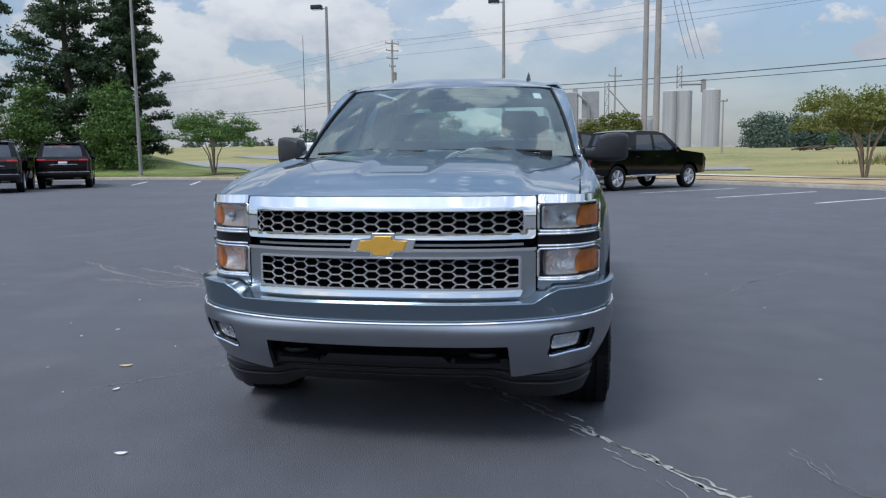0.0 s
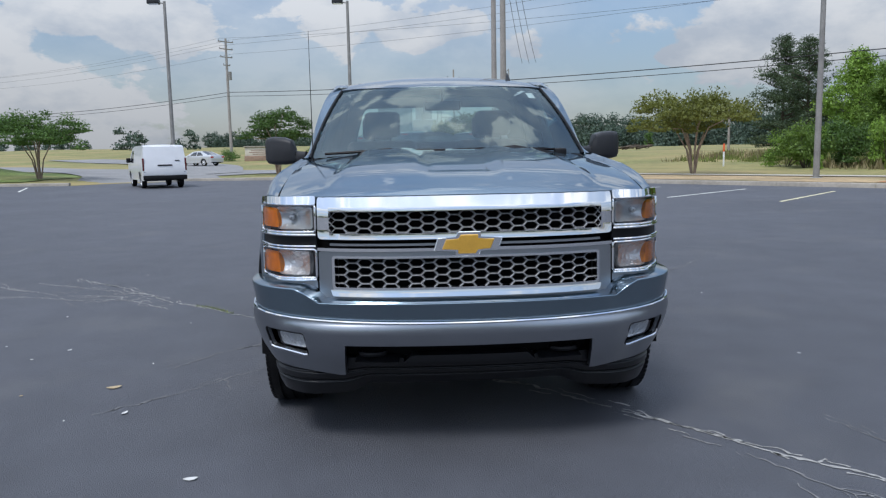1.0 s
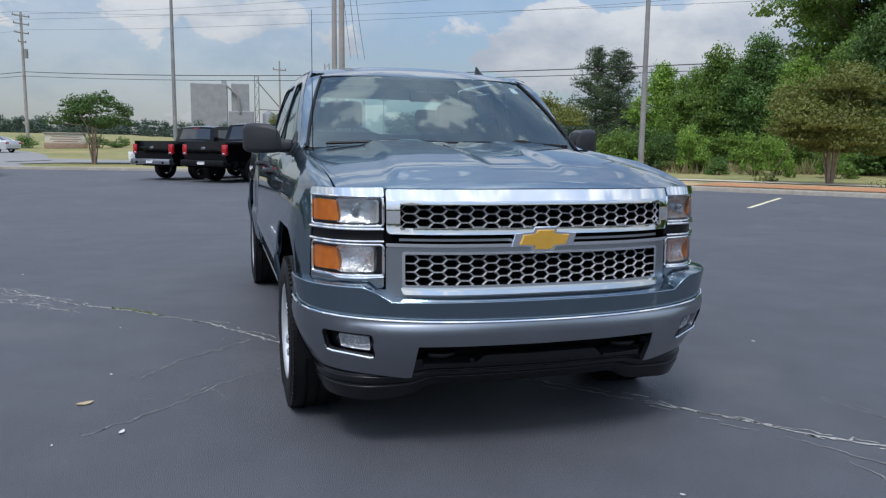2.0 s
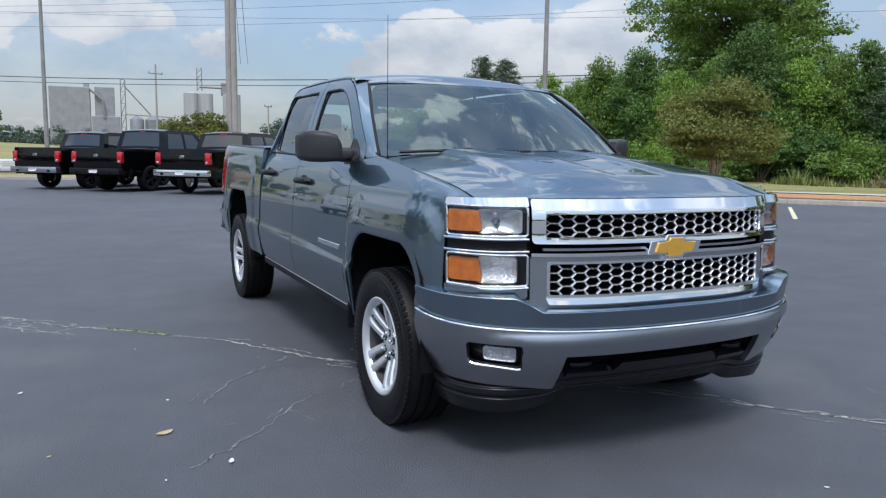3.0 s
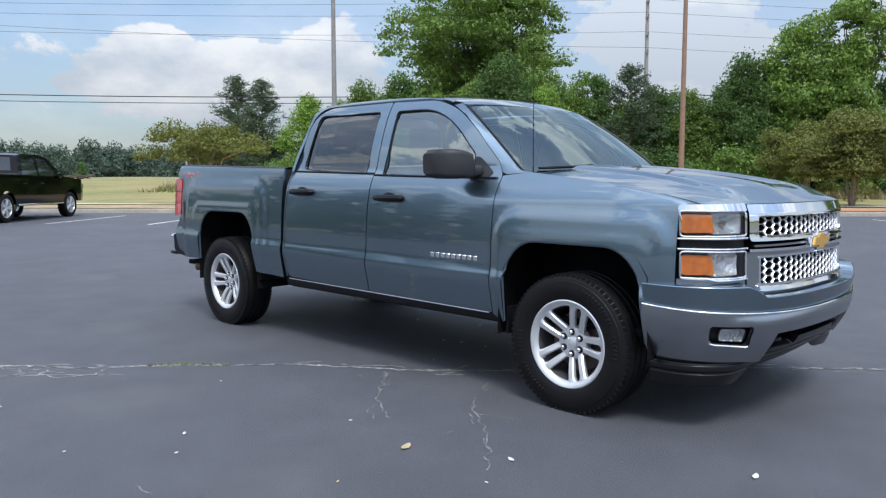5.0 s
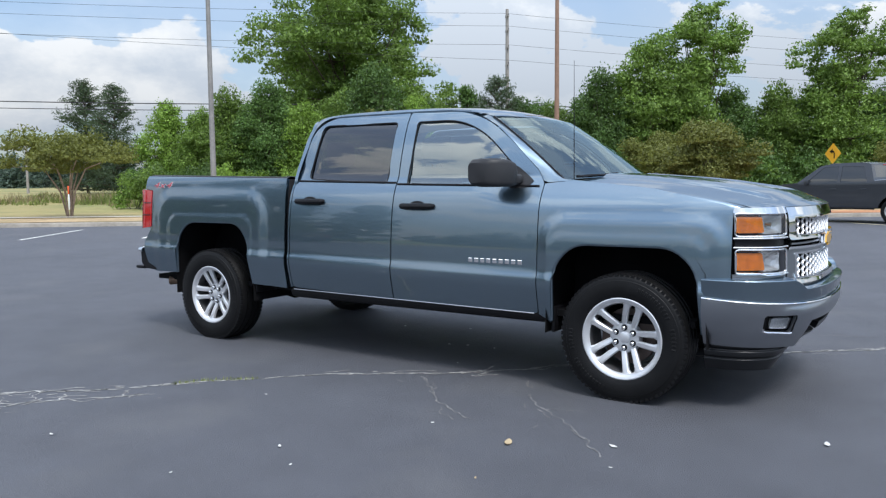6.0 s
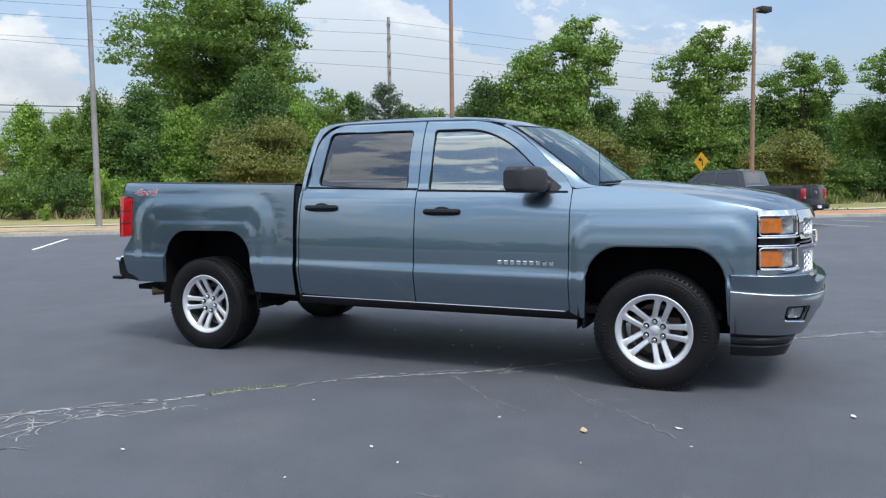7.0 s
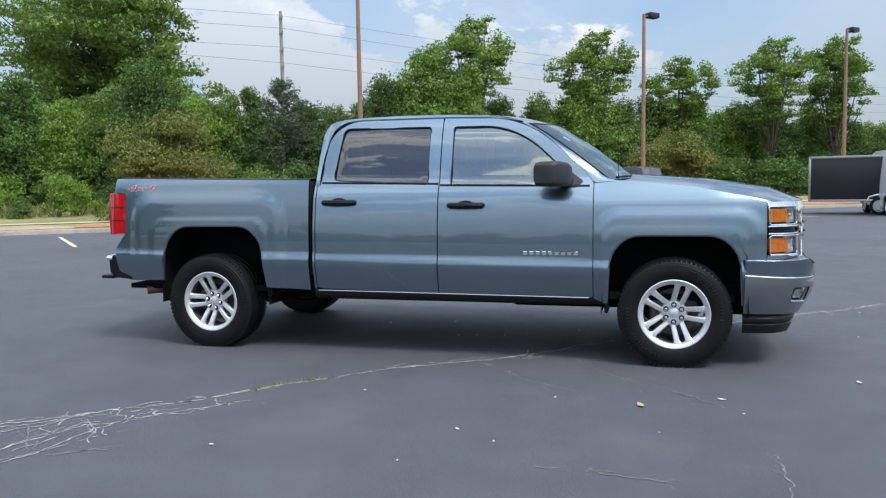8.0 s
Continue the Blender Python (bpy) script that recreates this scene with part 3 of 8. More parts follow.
kerb("kerb_west", LOT[7:10], "worn pale concrete kerb beside the driveway")


def stall_line(a, b, mat=LINEPAINT, w=0.1):
    a, b = Vector(a), Vector(b)
    way = (b - a).normalized()
    side = Vector((-way.y, way.x)) * w / 2
    bm = bmesh.new()
    n = 14
    rows = []
    for k in range(n + 1):
        p = a.lerp(b, k / n)
        wob = 1 + 0.25 * noise.noise((p.x * 3, p.y * 3, 1))
        rows.append((bm.verts.new((p.x + side.x * wob, p.y + side.y * wob, 0.004)), bm.verts.new((p.x - side.x * wob, p.y - side.y * wob, 0.004))))
    for q, r in zip(rows, rows[1:]):
        bm.faces.new((q[0], q[1], r[1], r[0]))
    for f in bm.faces:
        f.normal_update()
        if f.normal.z < 0:
            f.normal_flip()
    return tagged(part("stall_line", bm, mat, smooth=False), "worn painted parking stall line on asphalt", "road marking", "stall lines", kind="structure")


for k in range(-9, 7):
    s = 5.2 + k * 3.05
    stall_line(along(15.1, s - 0.1), along(19.9, s + (0.55 if k == 0 else 0.15)), YELLOWLINE if k < 1 else LINEPAINT)
for k in range(5):
    x = -17.3 - k * 2.8
    stall_line((x + 1.2, 28.4 - k * 0.2), (x - 0.6, 33.0 - k * 0.35))


# ---- the pickup truck: nose towards -y, front axle over y = 0 ----
truck = thing("pickup_truck", "blue-grey crew-cab pickup truck with chrome grille on asphalt", "pickup truck", turn=-0.4)
AXLE, HUB_Z = 3.58, 0.378
ROOF_LINE = [(0.70, 1.697), (0.80, 1.740), (0.90, 1.775), (1.07, 1.822), (1.37, 1.862), (1.8, 1.882), (2.1, 1.884), (2.45, 1.874), (2.58, 1.856), (2.66, 1.80)]
LOW_SIDE = [(0.38, 0.93), (0.48, 0.958), (0.60, 0.985), (0.67, 0.998), (0.702, 1.0), (0.765, 0.986), (0.85, 0.984), (0.92, 0.981), (1.0, 0.975), (1.08, 0.966), (1.16, 0.953), (1.22, 0.938), (1.26, 0.923), (1.30, 0.902), (1.34, 0.880)]
BED_SIDE = [(0.38, 0.95), (0.48, 0.968), (0.60, 0.987), (0.67, 0.998), (0.702, 1.0), (0.765, 0.986), (0.85, 0.984), (1.0, 0.977), (1.1, 0.970), (1.2, 0.961), (1.30, 0.948), (1.36, 0.934), (1.385, 0.920), (1.40, 0.895)]
UPPER = [(0.0, 0.880), (0.3, 0.843), (0.65, 0.787), (0.85, 0.742), (0.95, 0.706), (1.0, 0.674), (1.1, 0.58)]
ROOF_HALF = 0.668


def soft_box(y, z, y0, y1, z1, r, w):
    """1 inside a rounded area below z1 between y0 and y1, easing to 0 outside within w."""
    dy, dz = max(y0 + r - y, y - y1 + r, 0.0), max(z - z1 + r, 0.0)
    d = math.hypot(dy, dz) - r
    return 1 - ease(-w / 2, w / 2, d)


def crease(y, z):
    """The lower crease climbs a little towards the tail."""
    return z - 0.03 * (y - 1.5) / 2.0 * (1 - ease(0.80, 1.10, z))


def side_x(y, z):
    """Half the body's width over the front fender and the doors."""
    if z > 1.34:
        top = curve(ROOF_LINE, min(max(y, 1.45), 2.4)) - 0.045
        x = curve(UPPER, (z - 1.34) / (top - 1.34))
    else:
        x = curve(LOW_SIDE, crease(y, z))
    x += 0.014 * soft_box(y, z, -0.62, 0.47, 1.085, 0.16, 0.085)
    x += 0.003 * soft_box(y, z, -0.52, 0.43, 0.980, 0.11, 0.06)
    x -= 0.055 * ease(-0.25, -0.72, y) ** 1.5
    x -= 0.03 * ease(2.45, 2.66, y) * ease(1.3, 1.45, z)
    x -= 0.036 * ease(1.0, 0.40, y) * ease(1.12, 1.30, z)
    return x


def bed_x(y, z):
    """Half the body's width over the bed."""
    x = curve(BED_SIDE, crease(y, z))
    x += 0.013 * soft_box(y, z, 2.92, 4.29, 1.235, 0.20, 0.13)
    x += 0.004 * soft_box(y, z, 3.06, 4.11, 1.050, 0.12, 0.05)
    x -= 0.012 * ease(4.2, 4.5, y)
    return x


def side(y, z, inset=0.0):
    return (-(side_x(y, z) - inset), y, z)


def bed(y, z):
    return (-bed_x(y, z), y, z)


def arch(y0, z_bottom, wide_low, wide_high, top):
    """A squarish wheel arch as (y, z), from its front foot round to its rear foot."""
    return [(y0 - wide_low, z_bottom, 0.0), (y0 - wide_high, top - 0.13, 0.10), (y0 - wide_high + 0.13, top, 0.10), (y0 + wide_high - 0.13, top, 0.10), (y0 + wide_high, top - 0.13, 0.10), (y0 + wide_low, z_bottom, 0.0)]


def pair(name, s, mat, label="", parent=truck):
    a = part(name, sheet(s), mat, parent, label)
    b = part(name, sheet(mirrored(s)), mat, parent, label)
    return a, b


# front fender
fender_outline = rounded([(0.498, 1.286), (0.498, 0.47)] + arch(-0.045, 0.43, 0.455, 0.435, 0.925)[::-1] + [(-0.515, 0.64), (-0.645, 0.66), (-0.645, 1.135), (-0.60, 1.160), (-0.2, 1.252), (0.30, 1.305)], 0.0)
fenders = pair("front_fender", skin(fender_outline, side, 0.025, flange=0.03, flip=True), PAINT)


def lip(name, outline, place, parents, r=0.012):
    """The rolled edge of a wheel arch."""
    for sign, parent in zip((1, -1), parents):
        bm = bmesh.new()
        pts = []
        for y, z in outline:
            p = Vector(place(y, z))
            pts.append((sign * (p.x + 0.012), p.y, p.z))
        tube(bm, pts, r, 6)
        part(name, bm, PAINT, parent)


lip("arch_lip", rounded(arch(-0.045, 0.44, 0.455, 0.435, 0.925), 0.0), side, fenders)

# doors, with their window openings
FRONT_WINDOW = rounded([(1.556, 1.290), (1.558, 1.732), (1.20, 1.728, 0.16), (0.96, 1.622, 0.2), (0.745, 1.418, 0.02), (0.735, 1.268)], 0.025)
REAR_WINDOW = rounded([(2.512, 1.338, 0.05), (2.455, 1.748, 0.05), (1.735, 1.737, 0.03), (1.735, 1.295, 0.03)], 0.03)
FRONT_DOOR = rounded([(0.504, 0.475, 0.02), (0.504, 1.288), (0.56, 1.372), (0.78, 1.578), (0.95, 1.708, 0.1), (1.18, 1.786, 0.1), (1.640, 1.802), (1.640, 0.478)], 0.015)
REAR_DOOR = rounded([(1.648, 0.478), (1.648, 1.802), (2.40, 1.806, 0.08), (2.565, 1.70, 0.10), (2.632, 1.34, 0.03), (2.632, 0.50, 0.05)], 0.015)
front_doors = pair("front_door", skin(FRONT_DOOR, side, 0.03, [FRONT_WINDOW], 0.03, True), PAINT)
rear_doors = pair("rear_door", skin(REAR_DOOR, side, 0.03, [REAR_WINDOW], 0.03, True), PAINT)
front_glass = skin(FRONT_WINDOW, lambda y, z: side(y, z, 0.014), 0.1, flange=0.0, flip=True)
rear_glass = skin(REAR_WINDOW, lambda y, z: side(y, z, 0.014), 0.1, flange=0.0, flip=True)
for k, (fd, rd) in enumerate(zip(front_doors, rear_doors)):
    turn = mirrored if k else (lambda s: s)
    part("side_window", sheet(turn(front_glass)), SIDEGLASS, fd, "lightly tinted door glass").visible_shadow = False
    part("side_window", sheet(turn(rear_glass)), PRIVACY, rd, "dark privacy glass").visible_shadow = False
for opening, owners in ((FRONT_WINDOW, front_doors), (REAR_WINDOW, rear_doors)):
    for sign, owner in zip((1, -1), owners):
        bm = bmesh.new()
        ring = [Vector(side(y, z, 0.004)) for y, z in opening]
        ring = [(sign * p.x, p.y, p.z) for p in ring]
        tube(bm, ring + ring[:1], 0.006, 6, cap=False)
        part("window_seal", bm, BLACKPL, owner, "black rubber window seal")
for y0, y1, z, owners in ((0.53, 1.635, 1.283, front_doors), (1.652, 2.60, 1.315, rear_doors)):
    for sign, owner in zip((1, -1), owners):
        bm = bmesh.new()
        pts = [(y0 + (y1 - y0) * k / 12, z + 0.022 * (k / 12) - 0.012) for k in range(13)]
        tube(bm, [(sign * (side(y, v)[0] - 0.002), y, v) for y, v in pts], 0.008, 6)
        part("belt_moulding", bm, BLACKPL, owner)


def door_handle(y, z, owners):
    for sign, owner in zip((-1, 1), owners):
        x = side_x(y, z)
        bm = bmesh.new()
        cup = [(y + 0.075 * math.cos(a), z - 0.004 + 0.045 * math.sin(a)) for a in [2 * math.pi * k / 20 for k in range(20)]]
        prism(bm, cup, sign * (x - 0.03), sign * (x + 0.0015), axis="x")
        part("handle_cup", bm, GREYPL, owner)
        bm = bmesh.new()
        pts = [(y - 0.135, -0.012), (y - 0.12, 0.018), (y - 0.06, 0.038), (y + 0.06, 0.038), (y + 0.12, 0.018), (y + 0.135, -0.012)]
        tube(bm, [(sign * (x + d), q, z + 0.004) for q, d in pts], [0.017, 0.021, 0.021, 0.021, 0.021, 0.017], 8)
        part("door_handle", bm, BLACKPL, owner, "black plastic pull handle")


door_handle(1.43, 1.135, front_doors)
door_handle(2.44, 1.165, rear_doors)

# roof, pillars, cab back


def roof(x, y):
    edge = curve(ROOF_LINE, y)
    return (x, y, edge - 0.052 * (abs(x) / ROOF_HALF) ** 2.4)


def screen_edge(t):
    """The windscreen's side edge from its foot (0) to its head (1)."""
    return Vector((-0.830 + 0.178 * t - 0.012 * math.sin(math.pi * t), 0.395 + 0.655 * t, 1.303 + 0.474 * t + 0.020 * math.sin(math.pi * t)))


def screen(s, t):
    """The windscreen: s from side to side (-1 to 1), t from foot to head."""
    e = screen_edge(t)
    bow = 1 - abs(s) ** 2.2
    return (e.x * -s, e.y - bow * (0.19 - 0.02 * t), e.z + bow * 0.014)


def roof_front(x):
    return screen(x / 0.672, 0.9)[1] + 0.012


roof_xs = [ROOF_HALF * (k / 10 - 1) for k in range(21)]
roof_outline = [(x, roof_front(max(-0.64, min(0.64, x)))) for x in roof_xs] + [(ROOF_HALF, 2.52), (ROOF_HALF - 0.03, 2.625), (0.4, 2.65), (-0.4, 2.65), (0.03 - ROOF_HALF, 2.625), (-ROOF_HALF, 2.52)]
part("cab_roof", sheet(skin(roof_outline, roof, 0.08, flange=0.02)), PAINT, truck)


def pillar(sign):
    """Windscreen pillar: from the screen's edge out to the door."""
    edge = [(0.30, 1.305), (0.504, 1.292), (0.56, 1.376), (0.67, 1.478), (0.78, 1.582), (0.90, 1.678), (1.02, 1.742), (1.18, 1.790)]
    bm = bmesh.new()
    rows = []
    n = 24
    for k in range(n + 1):
        t = k / n
        f = t * (len(edge) - 1)
        i = min(int(f), len(edge) - 2)
        y, z = [edge[i][j] + (edge[i + 1][j] - edge[i][j]) * (f - i) for j in (0, 1)]
        d, g = Vector(side(y, z, 0.002)), screen_edge(t * 1.02) + Vector((0, 0, 0.006))
        if t > 0.85:
            g = g.lerp(Vector(roof(-ROOF_HALF, max(g.y, 1.06))), ease(0.85, 1.0, t))
        row = []
        for j in range(7):
            q = j / 6
            p = g.lerp(d, q)
            bulge = math.sin(math.pi * q) * 0.005
            p += Vector((-1.0, -0.25, 0.1)) * bulge * 1.3
            row.append(bm.verts.new((p.x * sign, p.y, p.z)))
        rows.append(row)
    for a, b in zip(rows, rows[1:]):
        for j in range(6):
            bm.faces.new((a[j], a[j + 1], b[j + 1], b[j]))
    part("windscreen_pillar", bm, PAINT, truck)


pillar(1)
pillar(-1)
DOOR_TOP = [(1.03, 1.752), (1.18, 1.795), (1.644, 1.811), (2.30, 1.815), (2.42, 1.808), (2.50, 1.775), (2.572, 1.70), (2.61, 1.52), (2.640, 1.34)]
rail_outline = [(2.640, 1.345), (2.640, 0.50), (2.657, 0.50), (2.657, 1.345)]
pair("cab_corner", skin(rail_outline, lambda y, z: side(y, z, 0.001), 0.06, flange=0.02, flip=True), PAINT)
for sign in (1, -1):
    bm = bmesh.new()
    rows = []
    for k in range(41):
        y = 1.04 + (2.655 - 1.04) * (k / 40) ** 0.85
        a = Vector(roof(-ROOF_HALF + 0.03 + 0.02 * ease(2.52, 2.655, y), y)) + Vector((0, 0, 0.0015))
        b = Vector(side(min(y, 2.64), curve(DOOR_TOP, y) + 0.004, 0.001))
        b.y = y
        c = Vector(side(y, min(a.z - 0.004, curve(ROOF_LINE, y) - 0.05))) + Vector((-0.004, 0, 0.012))
        if c.z < b.z:
            c = (a + b) / 2
        c.y = y
        row = []
        for j in range(9):
            q = j / 8
            p = a * (1 - q) ** 2 + c * 2 * q * (1 - q) + b * q * q
            row.append(bm.verts.new((p.x * sign, p.y, p.z)))
        rows.append(row)
    for a, b in zip(rows, rows[1:]):
        for j in range(8):
            bm.faces.new((a[j], a[j + 1], b[j + 1], b[j]))
    part("roof_side", bm, PAINT, truck)

SCREEN_OUT = rounded([(-0.985, 0.0), (0.985, 0.0), (0.985, 0.905), (-0.985, 0.905)], 0.03)
SCREEN_IN = rounded([(-0.945, 0.07), (0.945, 0.07), (0.94, 0.875), (-0.94, 0.875)], 0.06)
windscreen = part("windscreen", sheet(skin(SCREEN_OUT, screen, 0.08, flange=0.0)), WINDSCREEN, truck, "curved windscreen glass reflecting the sky")
windscreen.visible_shadow = False
part("black_border", sheet(skin(SCREEN_OUT, lambda s, t: tuple(Vector(screen(s, t)) + Vector((0, 0.006, -0.006))), 0.08, [SCREEN_IN], 0.0)), BLACKPL, windscreen)
part("inspection_sticker", sheet(skin([(0.80, 0.74), (0.87, 0.74), (0.87, 0.83), (0.80, 0.83)], lambda s, t: tuple(Vector(screen(s, t)) + Vector((0, 0.004, -0.004))), 0.05, flange=0.0)), PLATE, windscreen)

for sign in (-1, 1):
    bm = bmesh.new()
    tube(bm, [(sign * -p.x, p.y, p.z) for p in [screen_edge(0.91 * k / 12) + Vector((0.004, -0.006, 0.004)) for k in range(13)]], 0.009, 6)
    part("screen_side_trim", bm, BLACKPL, windscreen)

BACK = rounded([(-0.90, 1.33), (-0.69, 1.80, 0.05), (0.69, 1.80, 0.05), (0.90, 1.33), (0.95, 0.5), (-0.95, 0.5)], 0.02)
BACK_WINDOW = rounded([(-0.70, 1.36), (-0.60, 1.72), (0.60, 1.72), (0.70, 1.36)], 0.06)


def cab_back(x, z):
    return (x, 2.668 - 0.05 * ease(1.4, 1.85, z) - 0.02 * (x / 0.9) ** 2, z)


back = part("cab_back", sheet(skin(BACK, cab_back, 0.1, [BACK_WINDOW], 0.03, True)), PAINT, truck)
part("rear_window", sheet(skin(BACK_WINDOW, lambda x, z: (x, cab_back(x, z)[1] - 0.01, z), 0.1, flange=0.0)), WINDSCREEN, back).visible_shadow = False

# bonnet


def front_y(x):
    """How far forward the grille's face stands across the nose."""
    return -0.985 + 0.325 * (abs(x) / 0.93) ** 3.1


HOOD_LINE = [(-1.02, 1.105), (-0.97, 1.150), (-0.92, 1.176), (-0.84, 1.203), (-0.65, 1.246), (-0.27, 1.300), (0.05, 1.328), (0.3, 1.345), (0.5, 1.352)]


def hood(x, y):
    a = abs(x)
    z = curve(HOOD_LINE, y - 0.6 * (front_y(x) + 0.985))
    z -= 0.055 * (a / 0.85) ** 2.6
    dome = (1 - ease(0.47, 0.55, a - 0.10 * ease(0.1, -0.9, y))) * ease(-0.90, -0.74, y - 0.7 * (front_y(x) + 0.985))
    dip = (1 - ease(0.13, 0.20, a - 0.05 * ease(-0.6, 0.2, y))) * ease(-0.86, -0.66, y)
    return (x, y, z + 0.019 * dome - 0.013 * dip)


hood_front = [(-0.835 + 1.67 * k / 24, front_y(-0.835 + 1.67 * k / 24) + 0.012 + 0.008 * ease(0.66, 0.835, abs(-0.835 + 1.67 * k / 24))) for k in range(25)]
hood_outline = hood_front + [(0.845, -0.3), (0.84, 0.10), (0.815, 0.36), (0.60, 0.262), (0.3, 0.222), (0.0, 0.208), (-0.3, 0.222), (-0.60, 0.262), (-0.815, 0.36), (-0.84, 0.10), (-0.845, -0.3)]
part("hood", sheet(skin(hood_outline, hood, 0.03, flange=0.03)), PAINT, truck)
# top of the fender between bonnet and side
for sign in (1, -1):
    bm = bmesh.new()
    rows = []
    for k in range(25):
        t = k / 24
        ya, yb = front_y(0.845) + 0.02 + (0.36 - front_y(0.845) - 0.02) * t, -0.645 + (0.36 + 0.645) * t
        a = Vector(hood(-(0.838 if ya < 0.1 else 0.838 - 0.03 * (ya - 0.1) / 0.26) - 0.006, ya))
        zs = curve([(-0.645, 1.128), (-0.60, 1.150), (-0.2, 1.240), (0.30, 1.292), (0.5, 1.292)], yb)
        b = Vector(side(yb, zs))
        row = []
        for j in range(8):
            q = j / 7
            p = a.lerp(b, q)
            p.z += (0.24 * (a.z - b.z) + 0.010) * math.sin(math.pi * q)
            p.x -= 0.010 * math.sin(math.pi * q)
            row.append(bm.verts.new((p.x * sign, p.y, p.z)))
        rows.append(row)
    for a, b in zip(rows, rows[1:]):
        for j in range(7):
            bm.faces.new((a[j], a[j + 1], b[j + 1], b[j]))
    front = [bm.verts.new((v.co.x, v.co.y, 1.11)) for v in rows[0]]
    for j in range(7):
        bm.faces.new((rows[0][j], rows[0][j + 1], front[j + 1], front[j]))
    part("fender_top", bm, PAINT, truck)
bm = bmesh.new()
rows = []
for k in range(21):
    s = -1 + 2 * k / 20
    f = Vector(screen(s * 0.985, 0.03)) + Vector((0, 0.01, -0.012))
    rows.append((bm.verts.new(f), bm.verts.new((f.x, f.y - 0.16, f.z - 0.035))))
for a, b in zip(rows, rows[1:]):
    bm.faces.new((a[0], a[1], b[1], b[0]))
part("cowl", bm, BLACKPL, truck, "black plastic cowl below the windscreen")

# bed
BED_OUT = rounded([(2.692, 1.347), (2.692, 0.488), (3.065, 0.500)] + arch(3.54, 0.545, 0.475, 0.44, 0.995)[1:] + [(4.37, 0.535, 0.04), (4.455, 0.62, 0.03), (4.48, 0.80), (4.375, 0.93, 0.0), (4.375, 1.262, 0.0), (4.485, 1.275), (4.478, 1.389)], 0.0)
beds = pair("bed_side", skin(BED_OUT, bed, 0.028, flange=0.03, flip=True), PAINT)
lip("arch_lip", rounded(arch(3.54, 0.545, 0.475, 0.44, 0.995), 0.0), bed, beds)
for sign in (-1, 1):
    bm = bmesh.new()
    rows = []
    for k in range(19):
        y = 2.692 + (4.455 - 2.692) * k / 18
        z = 1.347 + (1.389 - 1.347) * k / 18
        rows.append([bm.verts.new((sign * (bed_x(y, z) - d), y, z + h)) for d, h in ((-0.002, -0.006), (0.012, 0.008), (0.05, 0.012), (0.13, 0.010), (0.145, -0.01), (0.145, -0.29))])
    for a, b in zip(rows, rows[1:]):
        for j in range(5):
            bm.faces.new((a[j], a[j + 1], b[j + 1], b[j]))
    part("bed_rail", bm, BLACKPL, truck, "black plastic bed rail cap")
bm = bmesh.new()
box(bm, -0.555, 0.555, 2.70, 4.44, 0.80, 0.83)
bed_base = part("bed_floor", bm, GREYPL, truck)
bm = bmesh.new()
box(bm, -0.93, 0.93, 2.695, 2.72, 0.6, 1.34)
part("bed_front_wall", bm, GREYPL, truck)
for k in range(10):
    x = -0.50 + k * 0.111
    bm = bmesh.new()
    box(bm, x - 0.025, x + 0.025, 2.72, 4.42, 0.83, 0.842)
    part("floor_rib", bm, GREYPL, bed_base)
bm = bmesh.new()
box(bm, -0.80, 0.80, 4.40, 4.455, 0.78, 1.39, 0.015)
part("tailgate", bm, PAINT, truck)


# nose: grille, lamps, bumper
def nose_y(x):
    """The nose in plan: flat across the lamps' inner part, wrapped hard at their outer end."""
    u = max(0.0, (abs(x) - 0.672) / 0.253)
    if u == 0.0:
        return front_y(x)
    return front_y(0.672) + (front_y(0.925) - front_y(0.672)) * (0.12 * u + 0.88 * u ** 3.0)


def face(x, z, off=0.0):
    """The nose's upright face; off stands proud of it."""
    return (x, nose_y(x) + 0.03 * (z - 0.93) + 0.35 * max(0.0, z - 1.09) - off, z)


def face_skin(outline, off, holes=(), flange=0.03, step=0.05):
    lean = off if callable(off) else (lambda z: off)
    return skin(outline, lambda x, z: face(x, z, lean(z)), step, holes, flange)


def band(x0, x1, z0, z1, r=0.0):
    """A chart outline wide enough to bend with the nose."""
    return rounded([(x0, z0), (x1, z0), (x1, z1), (x0, z1)], r)


part("nose_backing", sheet(face_skin(band(-0.93, 0.93, 0.60, 1.10), -0.085, flange=0.0)), DARK, truck)
grille = part("grille", sheet(face_skin(band(-0.652, 0.652, 0.960, 1.146, 0.02), lambda z: 0.010 + 0.2 * max(0.0, 0.985 - z), [band(-0.600, 0.600, 0.986, 1.080, 0.012)], 0.05)), CHROME, truck, "chrome grille with two honeycomb openings")
part("grille_surround", sheet(face_skin(band(-0.652, 0.652, 0.702, 0.905, 0.012), -0.002, [band(-0.585, 0.585, 0.745, 0.880, 0.01)], 0.05)), SATIN, grille, "dull grey metal surround")
part("lower_chrome_bar", sheet(face_skin(rounded([(-0.59, 0.712), (0.59, 0.712), (0.60, 0.740), (-0.60, 0.740)], 0.008), lambda z: 0.012 + 0.22 * max(0.0, 0.740 - z), flange=0.03)), CHROME, grille)
part("opening_rim", sheet(face_skin(band(-0.592, 0.592, 0.742, 0.886, 0.012), 0.004, [band(-0.580, 0.580, 0.750, 0.877, 0.01)], 0.03)), CHROME, grille)
part("thin_chrome_strip", sheet(face_skin(band(-0.655, 0.655, 0.908, 0.922), 0.014, flange=0.03)), CHROME, grille)
part("slot_bar", sheet(face_skin(band(-0.60, 0.60, 0.930, 0.940), -0.012, flange=0.02)), SATIN, grille)


